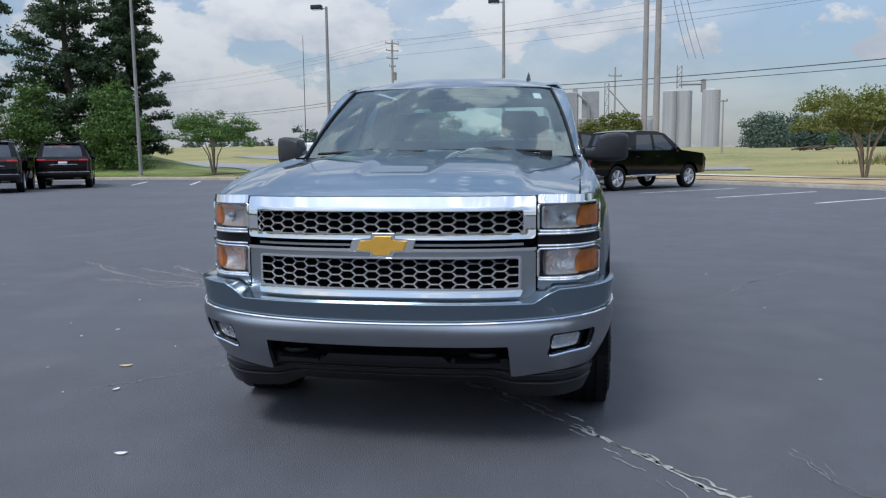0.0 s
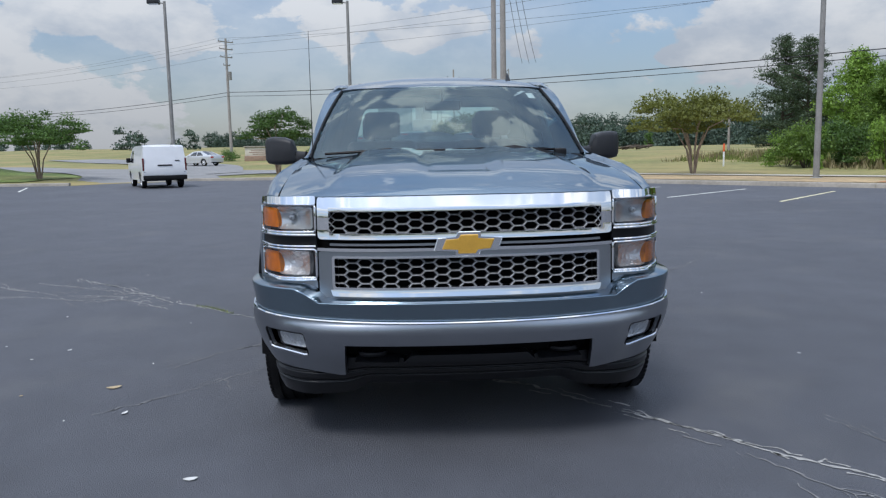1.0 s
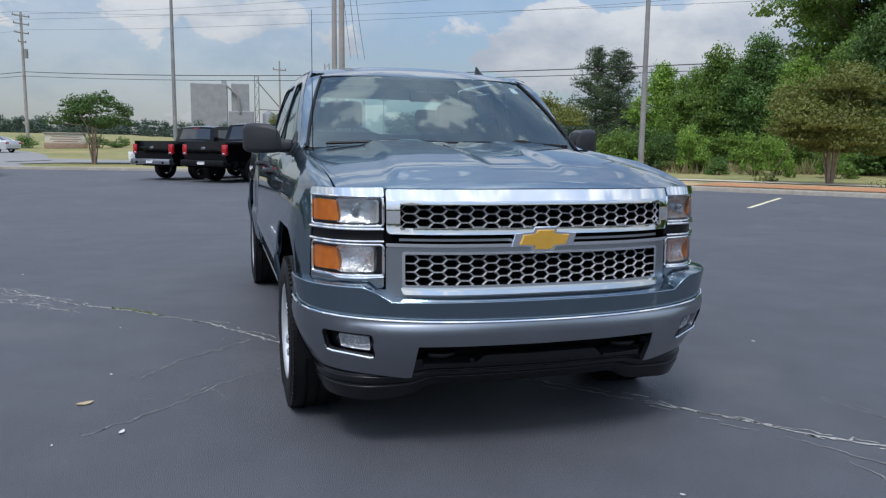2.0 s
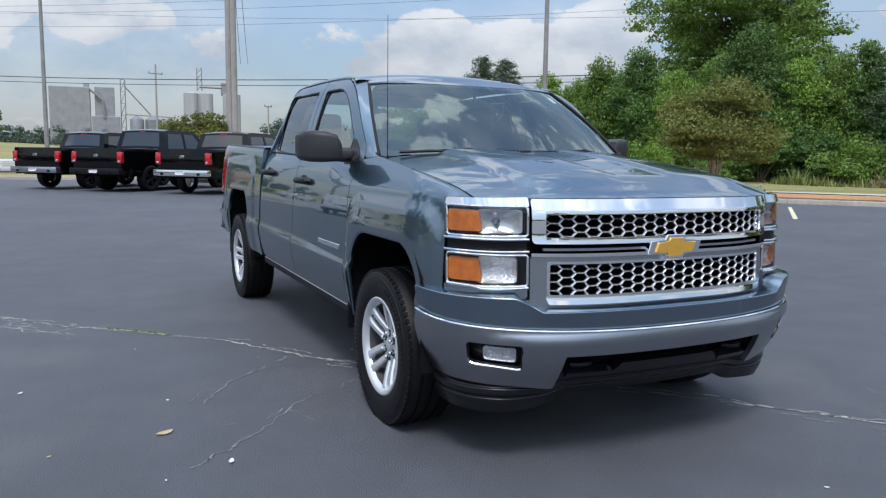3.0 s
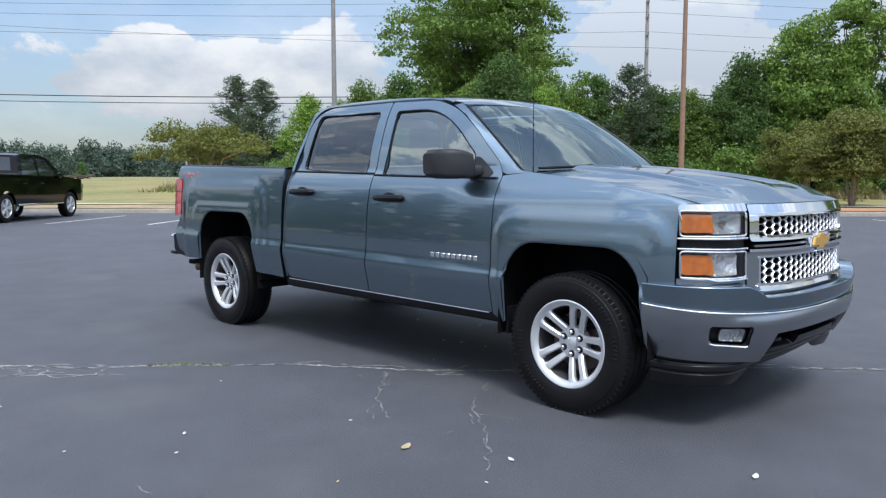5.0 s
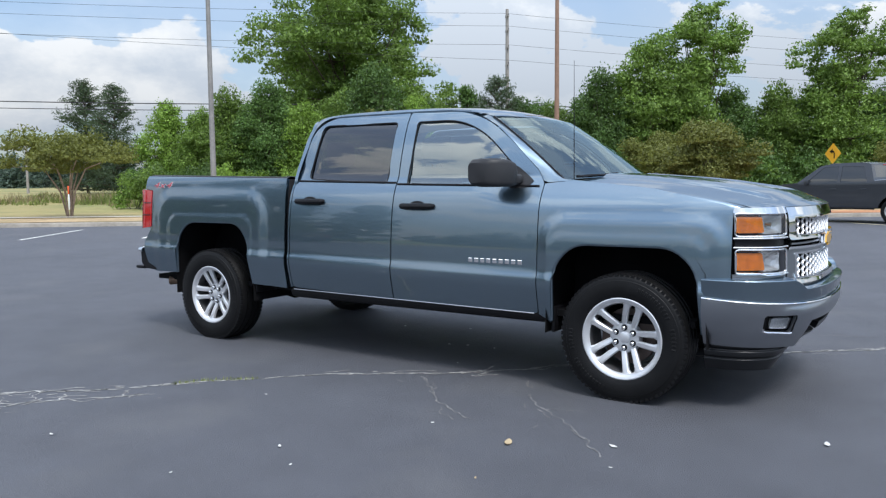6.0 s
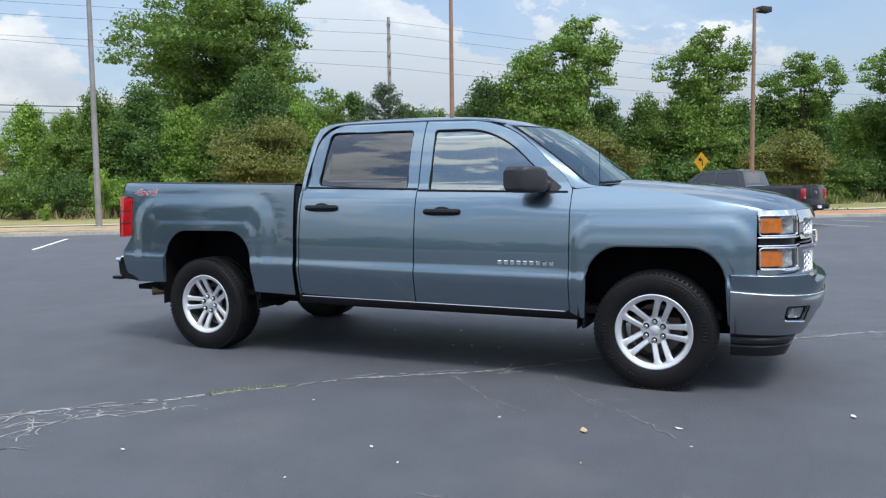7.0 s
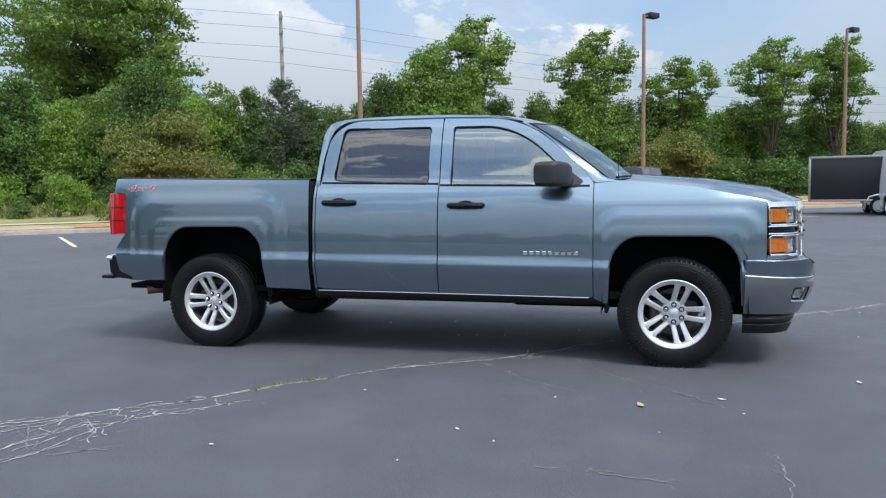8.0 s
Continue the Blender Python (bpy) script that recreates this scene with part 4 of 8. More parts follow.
def honeycomb(x_half, z0, z1, steps):
    """Stretched honeycomb across the opening: rings of each cell at the sizes and depths given."""
    bm = bmesh.new()
    pitch, row, w, h = 0.0557, 0.0362, 0.0375, 0.0172
    nx = int(x_half / pitch) + 1
    for i in range(-nx, nx + 1):
        cx = i * pitch
        if abs(cx) - w * 0.52 > x_half - 0.006:
            continue
        shift = row / 2 if i % 2 else 0.0
        for j in range(-1, int((z1 - z0) / row) + 2):
            cz = z0 + 0.006 + j * row + shift
            if cz < z0 - 0.016 or cz > z1 + 0.016:
                continue
            rings = []
            for size, deep in steps:
                ring = []
                for a, b in ((-1.0, 0), (-0.52, 1), (0.52, 1), (1.0, 0), (0.52, -1), (-0.52, -1)):
                    x = max(-x_half, min(x_half, cx + a * w * size))
                    z = max(z0, min(z1, cz + b * h * size * 1.06))
                    p = face(x, z)
                    ring.append(bm.verts.new((p[0], p[1] + 0.014 + deep, p[2])))
                rings.append(ring)
            for a, b in zip(rings, rings[1:]):
                for k in range(6):
                    bm.faces.new((a[k], a[(k + 1) % 6], b[(k + 1) % 6], b[k]))
    return bm


for x_half, z0, z1 in ((0.598, 0.981, 1.086), (0.581, 0.740, 0.886)):
    part("honeycomb_mesh", honeycomb(x_half, z0, z1, ((1.0, 0.003), (0.955, -0.004), (0.855, 0.001), (0.84, 0.007))), MESHMETAL, grille, "silver honeycomb mesh", smooth=False)
    part("honeycomb_backing", honeycomb(x_half, z0, z1, ((0.84, 0.007), (0.80, 0.034))), BLACKPL, grille, smooth=False)


def emblem(scale, y0, y1):
    w, c, h, t, s = 0.138 * scale, 0.047 * scale, 0.050 * scale, 0.026 * scale, 0.018
    bm = bmesh.new()
    prism(bm, [(-w, -t), (-c, -t), (-c - 0.006, -h), (c - 0.006, -h), (c, -t), (w - s, -t), (w, t), (c, t), (c + 0.006, h), (-c + 0.006, h), (-c, t), (-w + s, t)], y0, y1)
    for v in bm.verts:
        v.co.z += 0.936
    bmesh.ops.bevel(bm, geom=[e for e in bm.edges], offset=0.003, segments=1, affect="EDGES")
    return bm


part("emblem_rim", emblem(1.08, -1.001, -0.96), CHROME, grille, smooth=False)
part("emblem", emblem(0.82, -1.008, -0.97), GOLD, grille, "gold cross-shaped emblem", smooth=False)


def face_bar(name, points, r, mat, parent, sign, off=0.004, label="", closed=False):
    """A rounded bar along the nose through (x, z) points."""
    bm = bmesh.new()
    run = []
    ends = points + points[:1] if closed else points
    for (x0, z0), (x1, z1) in zip(ends, ends[1:]):
        n = max(1, round(math.hypot(x1 - x0, z1 - z0) / 0.02))
        run += [(x0 + (x1 - x0) * k / n, z0 + (z1 - z0) * k / n) for k in range(n)]
    run.append(ends[-1])
    tube(bm, [(sign * x, face(x, z, off)[1], z) for x, z in run], r, 8, cap=not closed)
    return part(name, bm, mat, parent, label)


def headlamp(sign, z0, z1, lower):
    """One lamp: chrome rim, clear lens, reflector bowl and amber corner."""
    out = rounded([(0.662, z0 + 0.002), (0.926, z0), (0.926, z1), (0.662, z1 - 0.004)], 0.012)
    amber_in = rounded([(0.832, z0 + 0.020), (0.919, z0 + 0.018), (0.919, z1 - 0.016), (0.842, z1 - 0.018)], 0.010)
    bowl = rounded([(0.696 if lower else 0.676, z0 + 0.012), (0.842, z0 + 0.012), (0.842, z1 - 0.012), (0.696 if lower else 0.676, z1 - 0.016)], 0.014)

    def flat(outline, off, holes=(), flange=0.02, step=0.03):
        s = skin(outline, lambda x, z: face(x, z, off), step, holes, flange)
        return sheet(s if sign > 0 else mirrored(s))

    plate = rounded([(0.664, z0 + 0.004), (0.886, z0 + 0.002), (0.886, z1 - 0.002), (0.664, z1 - 0.006)], 0.012)
    lamp = part("headlamp", flat(plate, -0.082, (), 0.0), BLACKPL, truck, "headlamp with clear lens and amber corner")
    face_bar("lamp_rim", out, 0.0062, CHROME, lamp, sign, 0.001, "chrome rim", closed=True)
    part("amber_reflector", flat(amber_in, -0.014, (), 0.03), AMBER, lamp, "amber turn signal")

    def dished(x, z):
        u, v = (x - 0.772) / 0.085, (z - (z0 + z1) / 2) / ((z1 - z0) / 2)
        p = face(x, z, -0.014)
        return (x, p[1] + (0.050 if lower else 0.042) * max(0.0, 1 - u * u) * max(0.0, 1 - v * v), z)

    s = skin(bowl, dished, 0.014, (), 0.02)
    part("reflector_bowl", sheet(s if sign > 0 else mirrored(s)), REFLECTOR if lower else LAMPBOWL, lamp, "bright fluted reflector bowl" if lower else "pale frosted reflector bowl")
    if not lower:
        bm = bmesh.new()
        y = face(0.772, z0)[1]
        lathe(bm, [(y + 0.030, 0.004), (y + 0.032, 0.012), (y + 0.06, 0.014)], 16, "y", (sign * 0.772, 0, (z0 + z1) / 2))
        part("bulb_shield", bm, GREYMETAL, lamp)
    part("lens", flat(rounded([(0.666, z0 + 0.005), (0.922, z0 + 0.003), (0.922, z1 - 0.003), (0.666, z1 - 0.006)], 0.012), 0.001, (), 0.0), CLEAR, lamp, "clear plastic lens").visible_shadow = False
    return lamp


for sign in (-1, 1):
    headlamp(sign, 0.988, 1.112, False)
    low_lamp = headlamp(sign, 0.784, 0.916, True)
    s = face_skin(rounded([(0.660, 1.110), (0.932, 1.112), (0.926, 1.143), (0.660, 1.148)], 0.008), 0.012, flange=0.075)
    part("chrome_brow", sheet(s if sign > 0 else mirrored(s)), CHROME, truck)
    s = face_skin(rounded([(0.660, 0.922), (0.922, 0.926), (0.922, 0.982), (0.660, 0.982)], 0.004), -0.012, flange=0.008)
    part("lamp_divider", sheet(s if sign > 0 else mirrored(s)), BLACKPL, truck)
    for z in (0.977, 0.927):
        face_bar("chrome_strip", [(0.660, z), (0.933, z + 0.001)], 0.0065, CHROME, truck, sign, 0.006)
    s = face_skin(rounded([(0.660, 0.738), (0.932, 0.742), (0.932, 0.782), (0.660, 0.780)], 0.004), -0.004, flange=0.02)
    part("lamp_sill", sheet(s if sign > 0 else mirrored(s)), SATIN, truck)
    face_bar("chrome_lip", [(0.662, 0.779), (0.838, 0.776), (0.868, 0.786), (0.928, 0.788)], 0.0055, CHROME, low_lamp, sign, 0.008)

PLAN = [(0.0, -1.072), (0.16, -1.069), (0.32, -1.059), (0.48, -1.038), (0.62, -1.004), (0.75, -0.953), (0.86, -0.884), (0.945, -0.790), (0.990, -0.690), (1.006, -0.60), (1.008, -0.505)]
PLAN_S = [0.0]
for p, q in zip(PLAN, PLAN[1:]):
    PLAN_S.append(PLAN_S[-1] + math.hypot(q[0] - p[0], q[1] - p[1]))
PLAN_X = [(s, p[0]) for s, p in zip(PLAN_S, PLAN)]
PLAN_Y = [(s, p[1]) for s, p in zip(PLAN_S, PLAN)]
S_END = PLAN_S[-1]


def plan(s, inset=0.0):
    """A place on the bumper's line, s metres from the middle, set in by inset."""
    a = min(abs(s), S_END)
    x, y = curve(PLAN_X, a), curve(PLAN_Y, a)
    x1, y1 = curve(PLAN_X, max(0, a - 0.02)), curve(PLAN_Y, max(0, a - 0.02))
    x2, y2 = curve(PLAN_X, min(S_END, a + 0.02)), curve(PLAN_Y, min(S_END, a + 0.02))
    n = Vector((y2 - y1, -(x2 - x1))).normalized()
    x, y = x - n.x * inset, y - n.y * inset
    return (math.copysign(x, s), y) if s else (0.0, y)


BUMPER_LEAN = [(0.28, 0.145), (0.36, 0.102), (0.43, 0.060), (0.50, 0.028), (0.57, 0.008), (0.64, 0.0)]


def bumper(s, z, inset=0.0):
    low = 0.604 + 0.045 * (abs(s) / S_END) ** 2
    d = curve(BUMPER_LEAN, z) + 0.012 * ease(low - 0.026, low, z)
    x, y = plan(s, inset + d)
    return (x, y, z)


def s_at(x):
    return next(s for s in [k * 0.005 for k in range(400)] if s >= S_END or curve(PLAN_X, s) >= x)


def top_z(s):
    return 0.604 + 0.045 * (abs(s) / S_END) ** 2


n = 30
top_edge = [(-S_END + 2 * S_END * k / n, top_z(-S_END + 2 * S_END * k / n)) for k in range(n + 1)]
i0, i1 = s_at(0.545), s_at(0.575)
bottom_edge = [(S_END, 0.385), (s_at(0.95), 0.378), (s_at(0.75), 0.366), (s_at(0.60), 0.350), (i1, 0.352), (i0 + 0.02, 0.40), (i0, 0.505), (0.2, 0.504), (0, 0.503), (-0.2, 0.504), (-i0, 0.505), (-i0 - 0.02, 0.40), (-i1, 0.352), (-s_at(0.60), 0.350), (-s_at(0.75), 0.366), (-s_at(0.95), 0.378), (-S_END, 0.385)]
f0, f1 = s_at(0.725), s_at(0.915)
FOG = rounded([(f0, 0.448), (f1, 0.470), (f1, 0.566), (f0, 0.556)], 0.02)
FOG_L = [(-s, z) for s, z in FOG]
front_bumper = part("front_bumper", sheet(skin(top_edge[::-1] + bottom_edge[::-1], bumper, 0.05, [FOG, FOG_L], 0.025)), SATIN, truck, "grey chrome front bumper")
bm = bmesh.new()
tube(bm, [(*plan(s, 0.012), z + 0.002) for s, z in top_edge], 0.0055, 6)
part("bumper_top_edge", bm, CHROME, front_bumper, "bright polished top edge")
for sign in (-1, 1):
    def fog_skin(outline, inset, holes=(), flange=0.02):
        s = skin(outline, lambda a, z: bumper(a, z, inset), 0.04, holes, flange)
        return sheet(s if sign > 0 else mirrored(s))
    pocket = part("fog_lamp", fog_skin(FOG, 0.05, (), 0.0), BLACKPL, front_bumper, "fog lamp in a black pocket")
    inner = rounded([(f0 + 0.024, 0.476), (f1 - 0.062, 0.486), (f1 - 0.062, 0.546), (f0 + 0.024, 0.540)], 0.014)
    part("fog_reflector", fog_skin(inner, 0.030, (), 0.015), REFLECTOR, pocket)
    part("fog_lens", fog_skin(inner, 0.018, (), 0.0), CLEAR, pocket).visible_shadow = False
    bm = bmesh.new()
    rim = [bumper(sign * s, z, -0.001) for s, z in ((f1, 0.492), (f1 - 0.004, 0.474), (f1 - 0.03, 0.468), (f0 + 0.02, 0.450), (f0 + 0.004, 0.452))]
    tube(bm, rim, 0.006, 6)
    part("chrome_underline", bm, CHROME, pocket)
    bm = bmesh.new()
    rim = [bumper(sign * s, z, 0.004) for s, z in FOG]
    tube(bm, rim + rim[:1], 0.005, 6, cap=False)
    part("pocket_rim", bm, BLACKPL, pocket)


def fascia(s, v):
    """Body-coloured shelf between the bumper and the lamps."""
    z0, zt = top_z(s) - 0.004, 0.702 + 0.063 * ease(0.665, 0.76, abs(s))
    z = z0 + (zt - z0) * min(1.0, max(0.0, v) * 1.04) ** 0.9
    deep = 0.018 * max(0.0, 1 - v / 0.85) + 0.100 * ease(0.86, 1.0, v)
    x, y = plan(s, 0.004 + deep)
    return (x, y, z)


part("bumper_fascia", sheet(skin([(-S_END, 0), (S_END, 0), (S_END, 1), (-S_END, 1)], fascia, 0.06, flange=0.0)), PAINT, truck)


def valance(s, v):
    groove = sum(ease(c - 0.05, c, v) * (1 - ease(c, c + 0.09, v)) for c in (0.36, 0.62))
    x, y = plan(s, 0.112 - 0.022 * math.sin(math.pi * v) + (0.02 + 0.10 * (1 - ease(0.5, 0.85, abs(s)))) * (1 - v) + 0.014 * groove)
    low = 0.285 - 0.045 * ease(0.45, 0.62, abs(s))
    return (x, y, low + (0.43 - low) * v)


part("air_dam", sheet(skin([(-S_END, 0), (S_END, 0), (S_END, 1), (-S_END, 1)], valance, 0.035, flange=0.02)), GLOSSBLACK, truck, "black plastic air dam under the bumper")
part("intake_panel", sheet(skin([(-i1, 0.38), (i1, 0.38), (i1, 0.52), (-i1, 0.52)], lambda s, z: bumper(s, z, 0.10), 0.06, flange=0.0)), DARK, truck)
part("intake_bar", sheet(skin(rounded([(-0.30, 0.415), (0.30, 0.415), (0.26, 0.452), (-0.26, 0.452)], 0.006), lambda s, z: bumper(s, z, 0.012 + 0.3 * max(0, z - 0.43)), 0.06, flange=0.05)), GLOSSBLACK, truck)
for sign in (-1, 1):
    s = skin(rounded([(0.32, 0.398), (0.53, 0.398), (0.525, 0.418), (0.315, 0.418)], 0.004), lambda a, z: bumper(a, z, 0.015), 0.05, (), 0.05)
    part("hook_sill", sheet(s if sign > 0 else mirrored(s)), GLOSSBLACK, truck)
    bm = bmesh.new()
    c = sign * 0.425
    tube(bm, [(c - 0.055, -0.90, 0.452), (c - 0.05, -0.935, 0.452), (c - 0.02, -0.955, 0.452), (c + 0.02, -0.955, 0.452), (c + 0.05, -0.935, 0.452), (c + 0.055, -0.90, 0.452)], 0.012, 8)
    part("tow_hook", bm, BLACKPL, truck, "black steel tow hook")


# wheels
def tyre_mesh():
    bm = bmesh.new()
    w = 0.132
    prof = [(-0.105, 0.226), (-0.118, 0.232), (-0.126, 0.25), (-w, 0.285), (-w, 0.315), (-0.127, 0.345), (-0.124, 0.348), (-0.121, 0.366), (-0.112, 0.380), (-0.098, 0.388)]
    groove = []
    for x in (-0.055, 0.0, 0.055):
        groove += [(x - 0.008, 0.392), (x - 0.006, 0.382), (x + 0.006, 0.382), (x + 0.008, 0.392)]
    prof = prof + groove + [(-a, r) for a, r in prof[::-1]]
    lathe(bm, [(a, 0.243 + (r - 0.232) * 0.9) for a, r in prof], 72, "x")
    return bm


def tread_blocks(bm):
    """Shoulder lugs round the tread."""
    for k in range(72):
        a = 2 * math.pi * k / 72
        for sx in (-1, 1):
            m = Matrix.Rotation(a + (0.02 if sx > 0 else 0), 4, "X") @ Matrix.Translation((sx * 0.098, 0, 0.3785))
            made = box(bm, -0.021, 0.021, -0.011, 0.011, -0.012, 0.0035)
            bmesh.ops.transform(bm, matrix=m, verts=made)
    return bm


def sidewall_bars(bm):
    """Raised, unreadable writing on the sidewall as plain bars."""
    rng = random.Random(4)
    for start, count in ((20, 11), (75, 6), (200, 11), (255, 6)):
        for k in range(count):
            a = radians(start + k * 4.2)
            made = box(bm, -0.0035, 0.0035, -0.007 + rng.random() * 0.004, 0.007, -0.012, 0.012, 0.002, 1)
            bmesh.ops.transform(bm, matrix=Matrix.Rotation(a, 4, "X") @ Matrix.Translation((-0.1315, 0, 0.313)), verts=made)
    return bm


def flatten(me):
    for v in me.vertices:
        if v.co.z < -HUB_Z + 0.004:
            v.co.x *= 1.03
            v.co.z = -HUB_Z + 0.004
    return me


def rim_mesh():
    """The wheel's lip. Outer face towards -x."""
    bm = bmesh.new()
    lathe(bm, [(-0.112, 0.240), (-0.120, 0.2435), (-0.123, 0.238), (-0.120, 0.226), (-0.108, 0.212), (-0.094, 0.206)], 64, "x")
    return bm


def barrel_mesh():
    bm = bmesh.new()
    lathe(bm, [(-0.094, 0.206), (-0.06, 0.204), (0.03, 0.203), (0.09, 0.210), (0.11, 0.236)], 48, "x")
    return bm


def hub_mesh():
    bm = bmesh.new()
    lathe(bm, [(-0.052, 0.0), (-0.062, 0.031), (-0.066, 0.063), (-0.062, 0.086), (-0.050, 0.094), (-0.02, 0.096)], 48, "x")
    return bm


def spoke_mesh(sgn):
    """One of a pair of spokes, pointing up, widening into the rim."""
    bm = bmesh.new()
    rows = []
    for t in range(9):
        q = t / 8
        r = 0.073 + (0.2235 - 0.073) * q
        mid = sgn * (0.0295 + 0.0125 * q)
        w = 0.0172 + 0.0030 * q + 0.022 * ease(0.78, 1.0, q)
        x = -0.062 - 0.018 * math.sin(math.pi * min(1, q * 0.6)) - 0.026 * q
        rows.append([bm.verts.new((x + d, mid + c, r)) for c, d in ((-w, 0.024), (-w, 0.005), (-w * 0.6, -0.003), (w * 0.6, -0.003), (w, 0.005), (w, 0.024))])
    for p, q in zip(rows, rows[1:]):
        for j in range(5):
            bm.faces.new((p[j], p[j + 1], q[j + 1], q[j]))
        bm.faces.new((p[5], p[0], q[0], q[5]))
    return bm


def lug_mesh():
    bm = bmesh.new()
    lathe(bm, [(-0.090, 0.0), (-0.089, 0.007), (-0.083, 0.0122), (-0.055, 0.0128)], 8, "x")
    return bm


RIM, HUB, SPOKES = finish(rim_mesh()), finish(hub_mesh()), [finish(spoke_mesh(sgn)) for sgn in (-1, 1)]
for me in (RIM, HUB, *SPOKES):
    me.materials.append(ALLOY)
TYRE = flatten(finish(tyre_mesh()))
TYRE.materials.append(RUBBER)
TREAD = flatten(finish(tread_blocks(bmesh.new())))
TREAD.materials.append(RUBBER)
WRITING = finish(sidewall_bars(bmesh.new()))
WRITING.materials.append(RUBBER)
bm = bmesh.new()
lathe(bm, [(-0.0675, 0.0), (-0.0675, 0.0190), (-0.05, 0.0190)], 12, "x")
RECESS = finish(bm)
RECESS.materials.append(BLACKPL)
BARREL = finish(barrel_mesh())
BARREL.materials.append(material("dusty_barrel_metal", (0.10, 0.10, 0.105), 0.5, 0.5, spread=0.2, scale=12))
LUGS = finish(lug_mesh())
LUGS.materials.append(CHROME)
bm = bmesh.new()
lathe(bm, [(-0.076, 0.0), (-0.075, 0.024), (-0.070, 0.034), (-0.060, 0.036)], 32, "x")
CAP = finish(bm)
CAP.materials.append(ALLOY)
bm = bmesh.new()
lathe(bm, [(0.012, 0.0), (0.012, 0.165), (0.03, 0.168), (0.03, 0.0)], 40, "x")
box(bm, -0.015, 0.055, 0.07, 0.16, -0.08, 0.08, 0.01)
DISC = finish(bm)
DISC.materials.append(material("rusty_brake_steel", (0.13, 0.10, 0.09), 0.5, 0.6, spread=0.3, scale=14))


def wheel(x, y, turn):
    rear = y > 1
    w = new("wheel", RIM)
    w.parent = truck
    w.matrix_basis = pose(x, y, HUB_Z - 0.004, 0, 0, turn)
    for name, me in (("tyre", TYRE), ("hub", HUB), ("tread", TREAD), ("sidewall_relief", WRITING), ("centre_cap", CAP), ("barrel", BARREL), ("brake_disc", DISC)):
        p = new(name, me)
        p.parent = w
        if name in ("tread", "sidewall_relief"):
            tagged(p, kind="stuff")
    for k in range(5):
        for me in SPOKES:
            p = new("spoke", me)
            p.parent, p.matrix_basis = w, pose(0, 0, 0, 72 * k + (90 if not rear else -90))
    for k in range(6):
        a = 2 * math.pi * (k + 0.5) / 6 - (radians(15) if rear else 0)
        for name, me in (("lug_nut", LUGS), ("lug_recess", RECESS)):
            p = new(name, me)
            p.parent, p.location = w, (0, 0.060 * math.cos(a), 0.060 * math.sin(a))
    tagged(w, "silver five-spoke alloy wheel")


wheel(-0.872, -0.05, 0)
wheel(0.872, -0.05, 180)
wheel(-0.868, AXLE, 0)
wheel(0.868, AXLE, 180)

# wheel housings and underside
for y0, x_out in ((-0.045, 0.985), (3.54, 0.985)):
    for sign in (-1, 1):
        bm = bmesh.new()
        ring = [(y0 - 0.49, 0.36), (y0 - 0.475, 0.78), (y0 - 0.36, 0.97), (y0 - 0.15, 1.02), (y0 + 0.15, 1.02), (y0 + 0.36, 0.97), (y0 + 0.475, 0.78), (y0 + 0.49, 0.36)]
        a = [bm.verts.new((sign * x_out, y, z)) for y, z in ring]
        b = [bm.verts.new((sign * 0.56, y, z)) for y, z in ring]
        for k in range(7):
            bm.faces.new((a[k], a[k + 1], b[k + 1], b[k]))
        bm.faces.new(b)
        part("wheel_housing", bm, DARK, truck)
bm = bmesh.new()
box(bm, -0.90, 0.90, -0.45, 4.40, 0.46, 0.50)
for sign in (-1, 1):
    box(bm, sign * 0.44, sign * 0.52, -0.75, 4.50, 0.36, 0.50, 0.01)
box(bm, -0.60, 0.60, -0.80, -0.4, 0.32, 0.55, 0.02)
box(bm, -0.30, 0.30, 0.2, 1.2, 0.30, 0.48, 0.03)
tube(bm, [(-0.8, AXLE, 0.37), (0.8, AXLE, 0.37)], 0.05, 12)
tube(bm, [(-0.8, 0, 0.36), (0.8, 0, 0.36)], 0.04, 12)
lathe(bm, [(-0.16, 0.0), (-0.13, 0.10), (0.0, 0.15), (0.13, 0.10), (0.16, 0.0)], 20, "x", (0, AXLE, 0.37))
part("chassis", bm, DARK, truck, "dark underside and frame")
for sign in (-1, 1):
    bm = bmesh.new()
    rows = []
    for k in range(13):
        y = 0.43 + (2.66 - 0.43) * k / 12
        rows.append([bm.verts.new((sign * (side_x(max(y, 0.52), 0.5) + d), y, z)) for d, z in ((-0.03, 0.484 + 0.012 * k / 12), (-0.008, 0.478), (-0.006, 0.455), (-0.02, 0.428), (-0.06, 0.412), (-0.2, 0.42))])
    for a, b in zip(rows, rows[1:]):
        for j in range(5):
            bm.faces.new((a[j], a[j + 1], b[j + 1], b[j]))
    sill = part("rocker_panel", bm, BLACKPL, truck, "black lower sill")
    bm = bmesh.new()
    tube(bm, [(sign * (side_x(0.53 + 2.1 * k / 12, 0.5) - 0.006), 0.53 + 2.1 * k / 12, 0.472 + 0.012 * k / 12) for k in range(13)], 0.004, 6)
    part("chrome_sill_strip", bm, GREYMETAL, sill)
    bm = bmesh.new()
    box(bm, sign * 0.70, sign * 0.97, 3.03, 3.05, 0.43, 0.60, 0.006)
    part("mud_guard", bm, BLACKPL, truck, "black mud guard")
    bm = bmesh.new()
    box(bm, sign * 0.62, sign * 0.94, 0.40, 0.425, 0.36, 0.52, 0.006)
    part("front_mud_guard", bm, BLACKPL, truck)

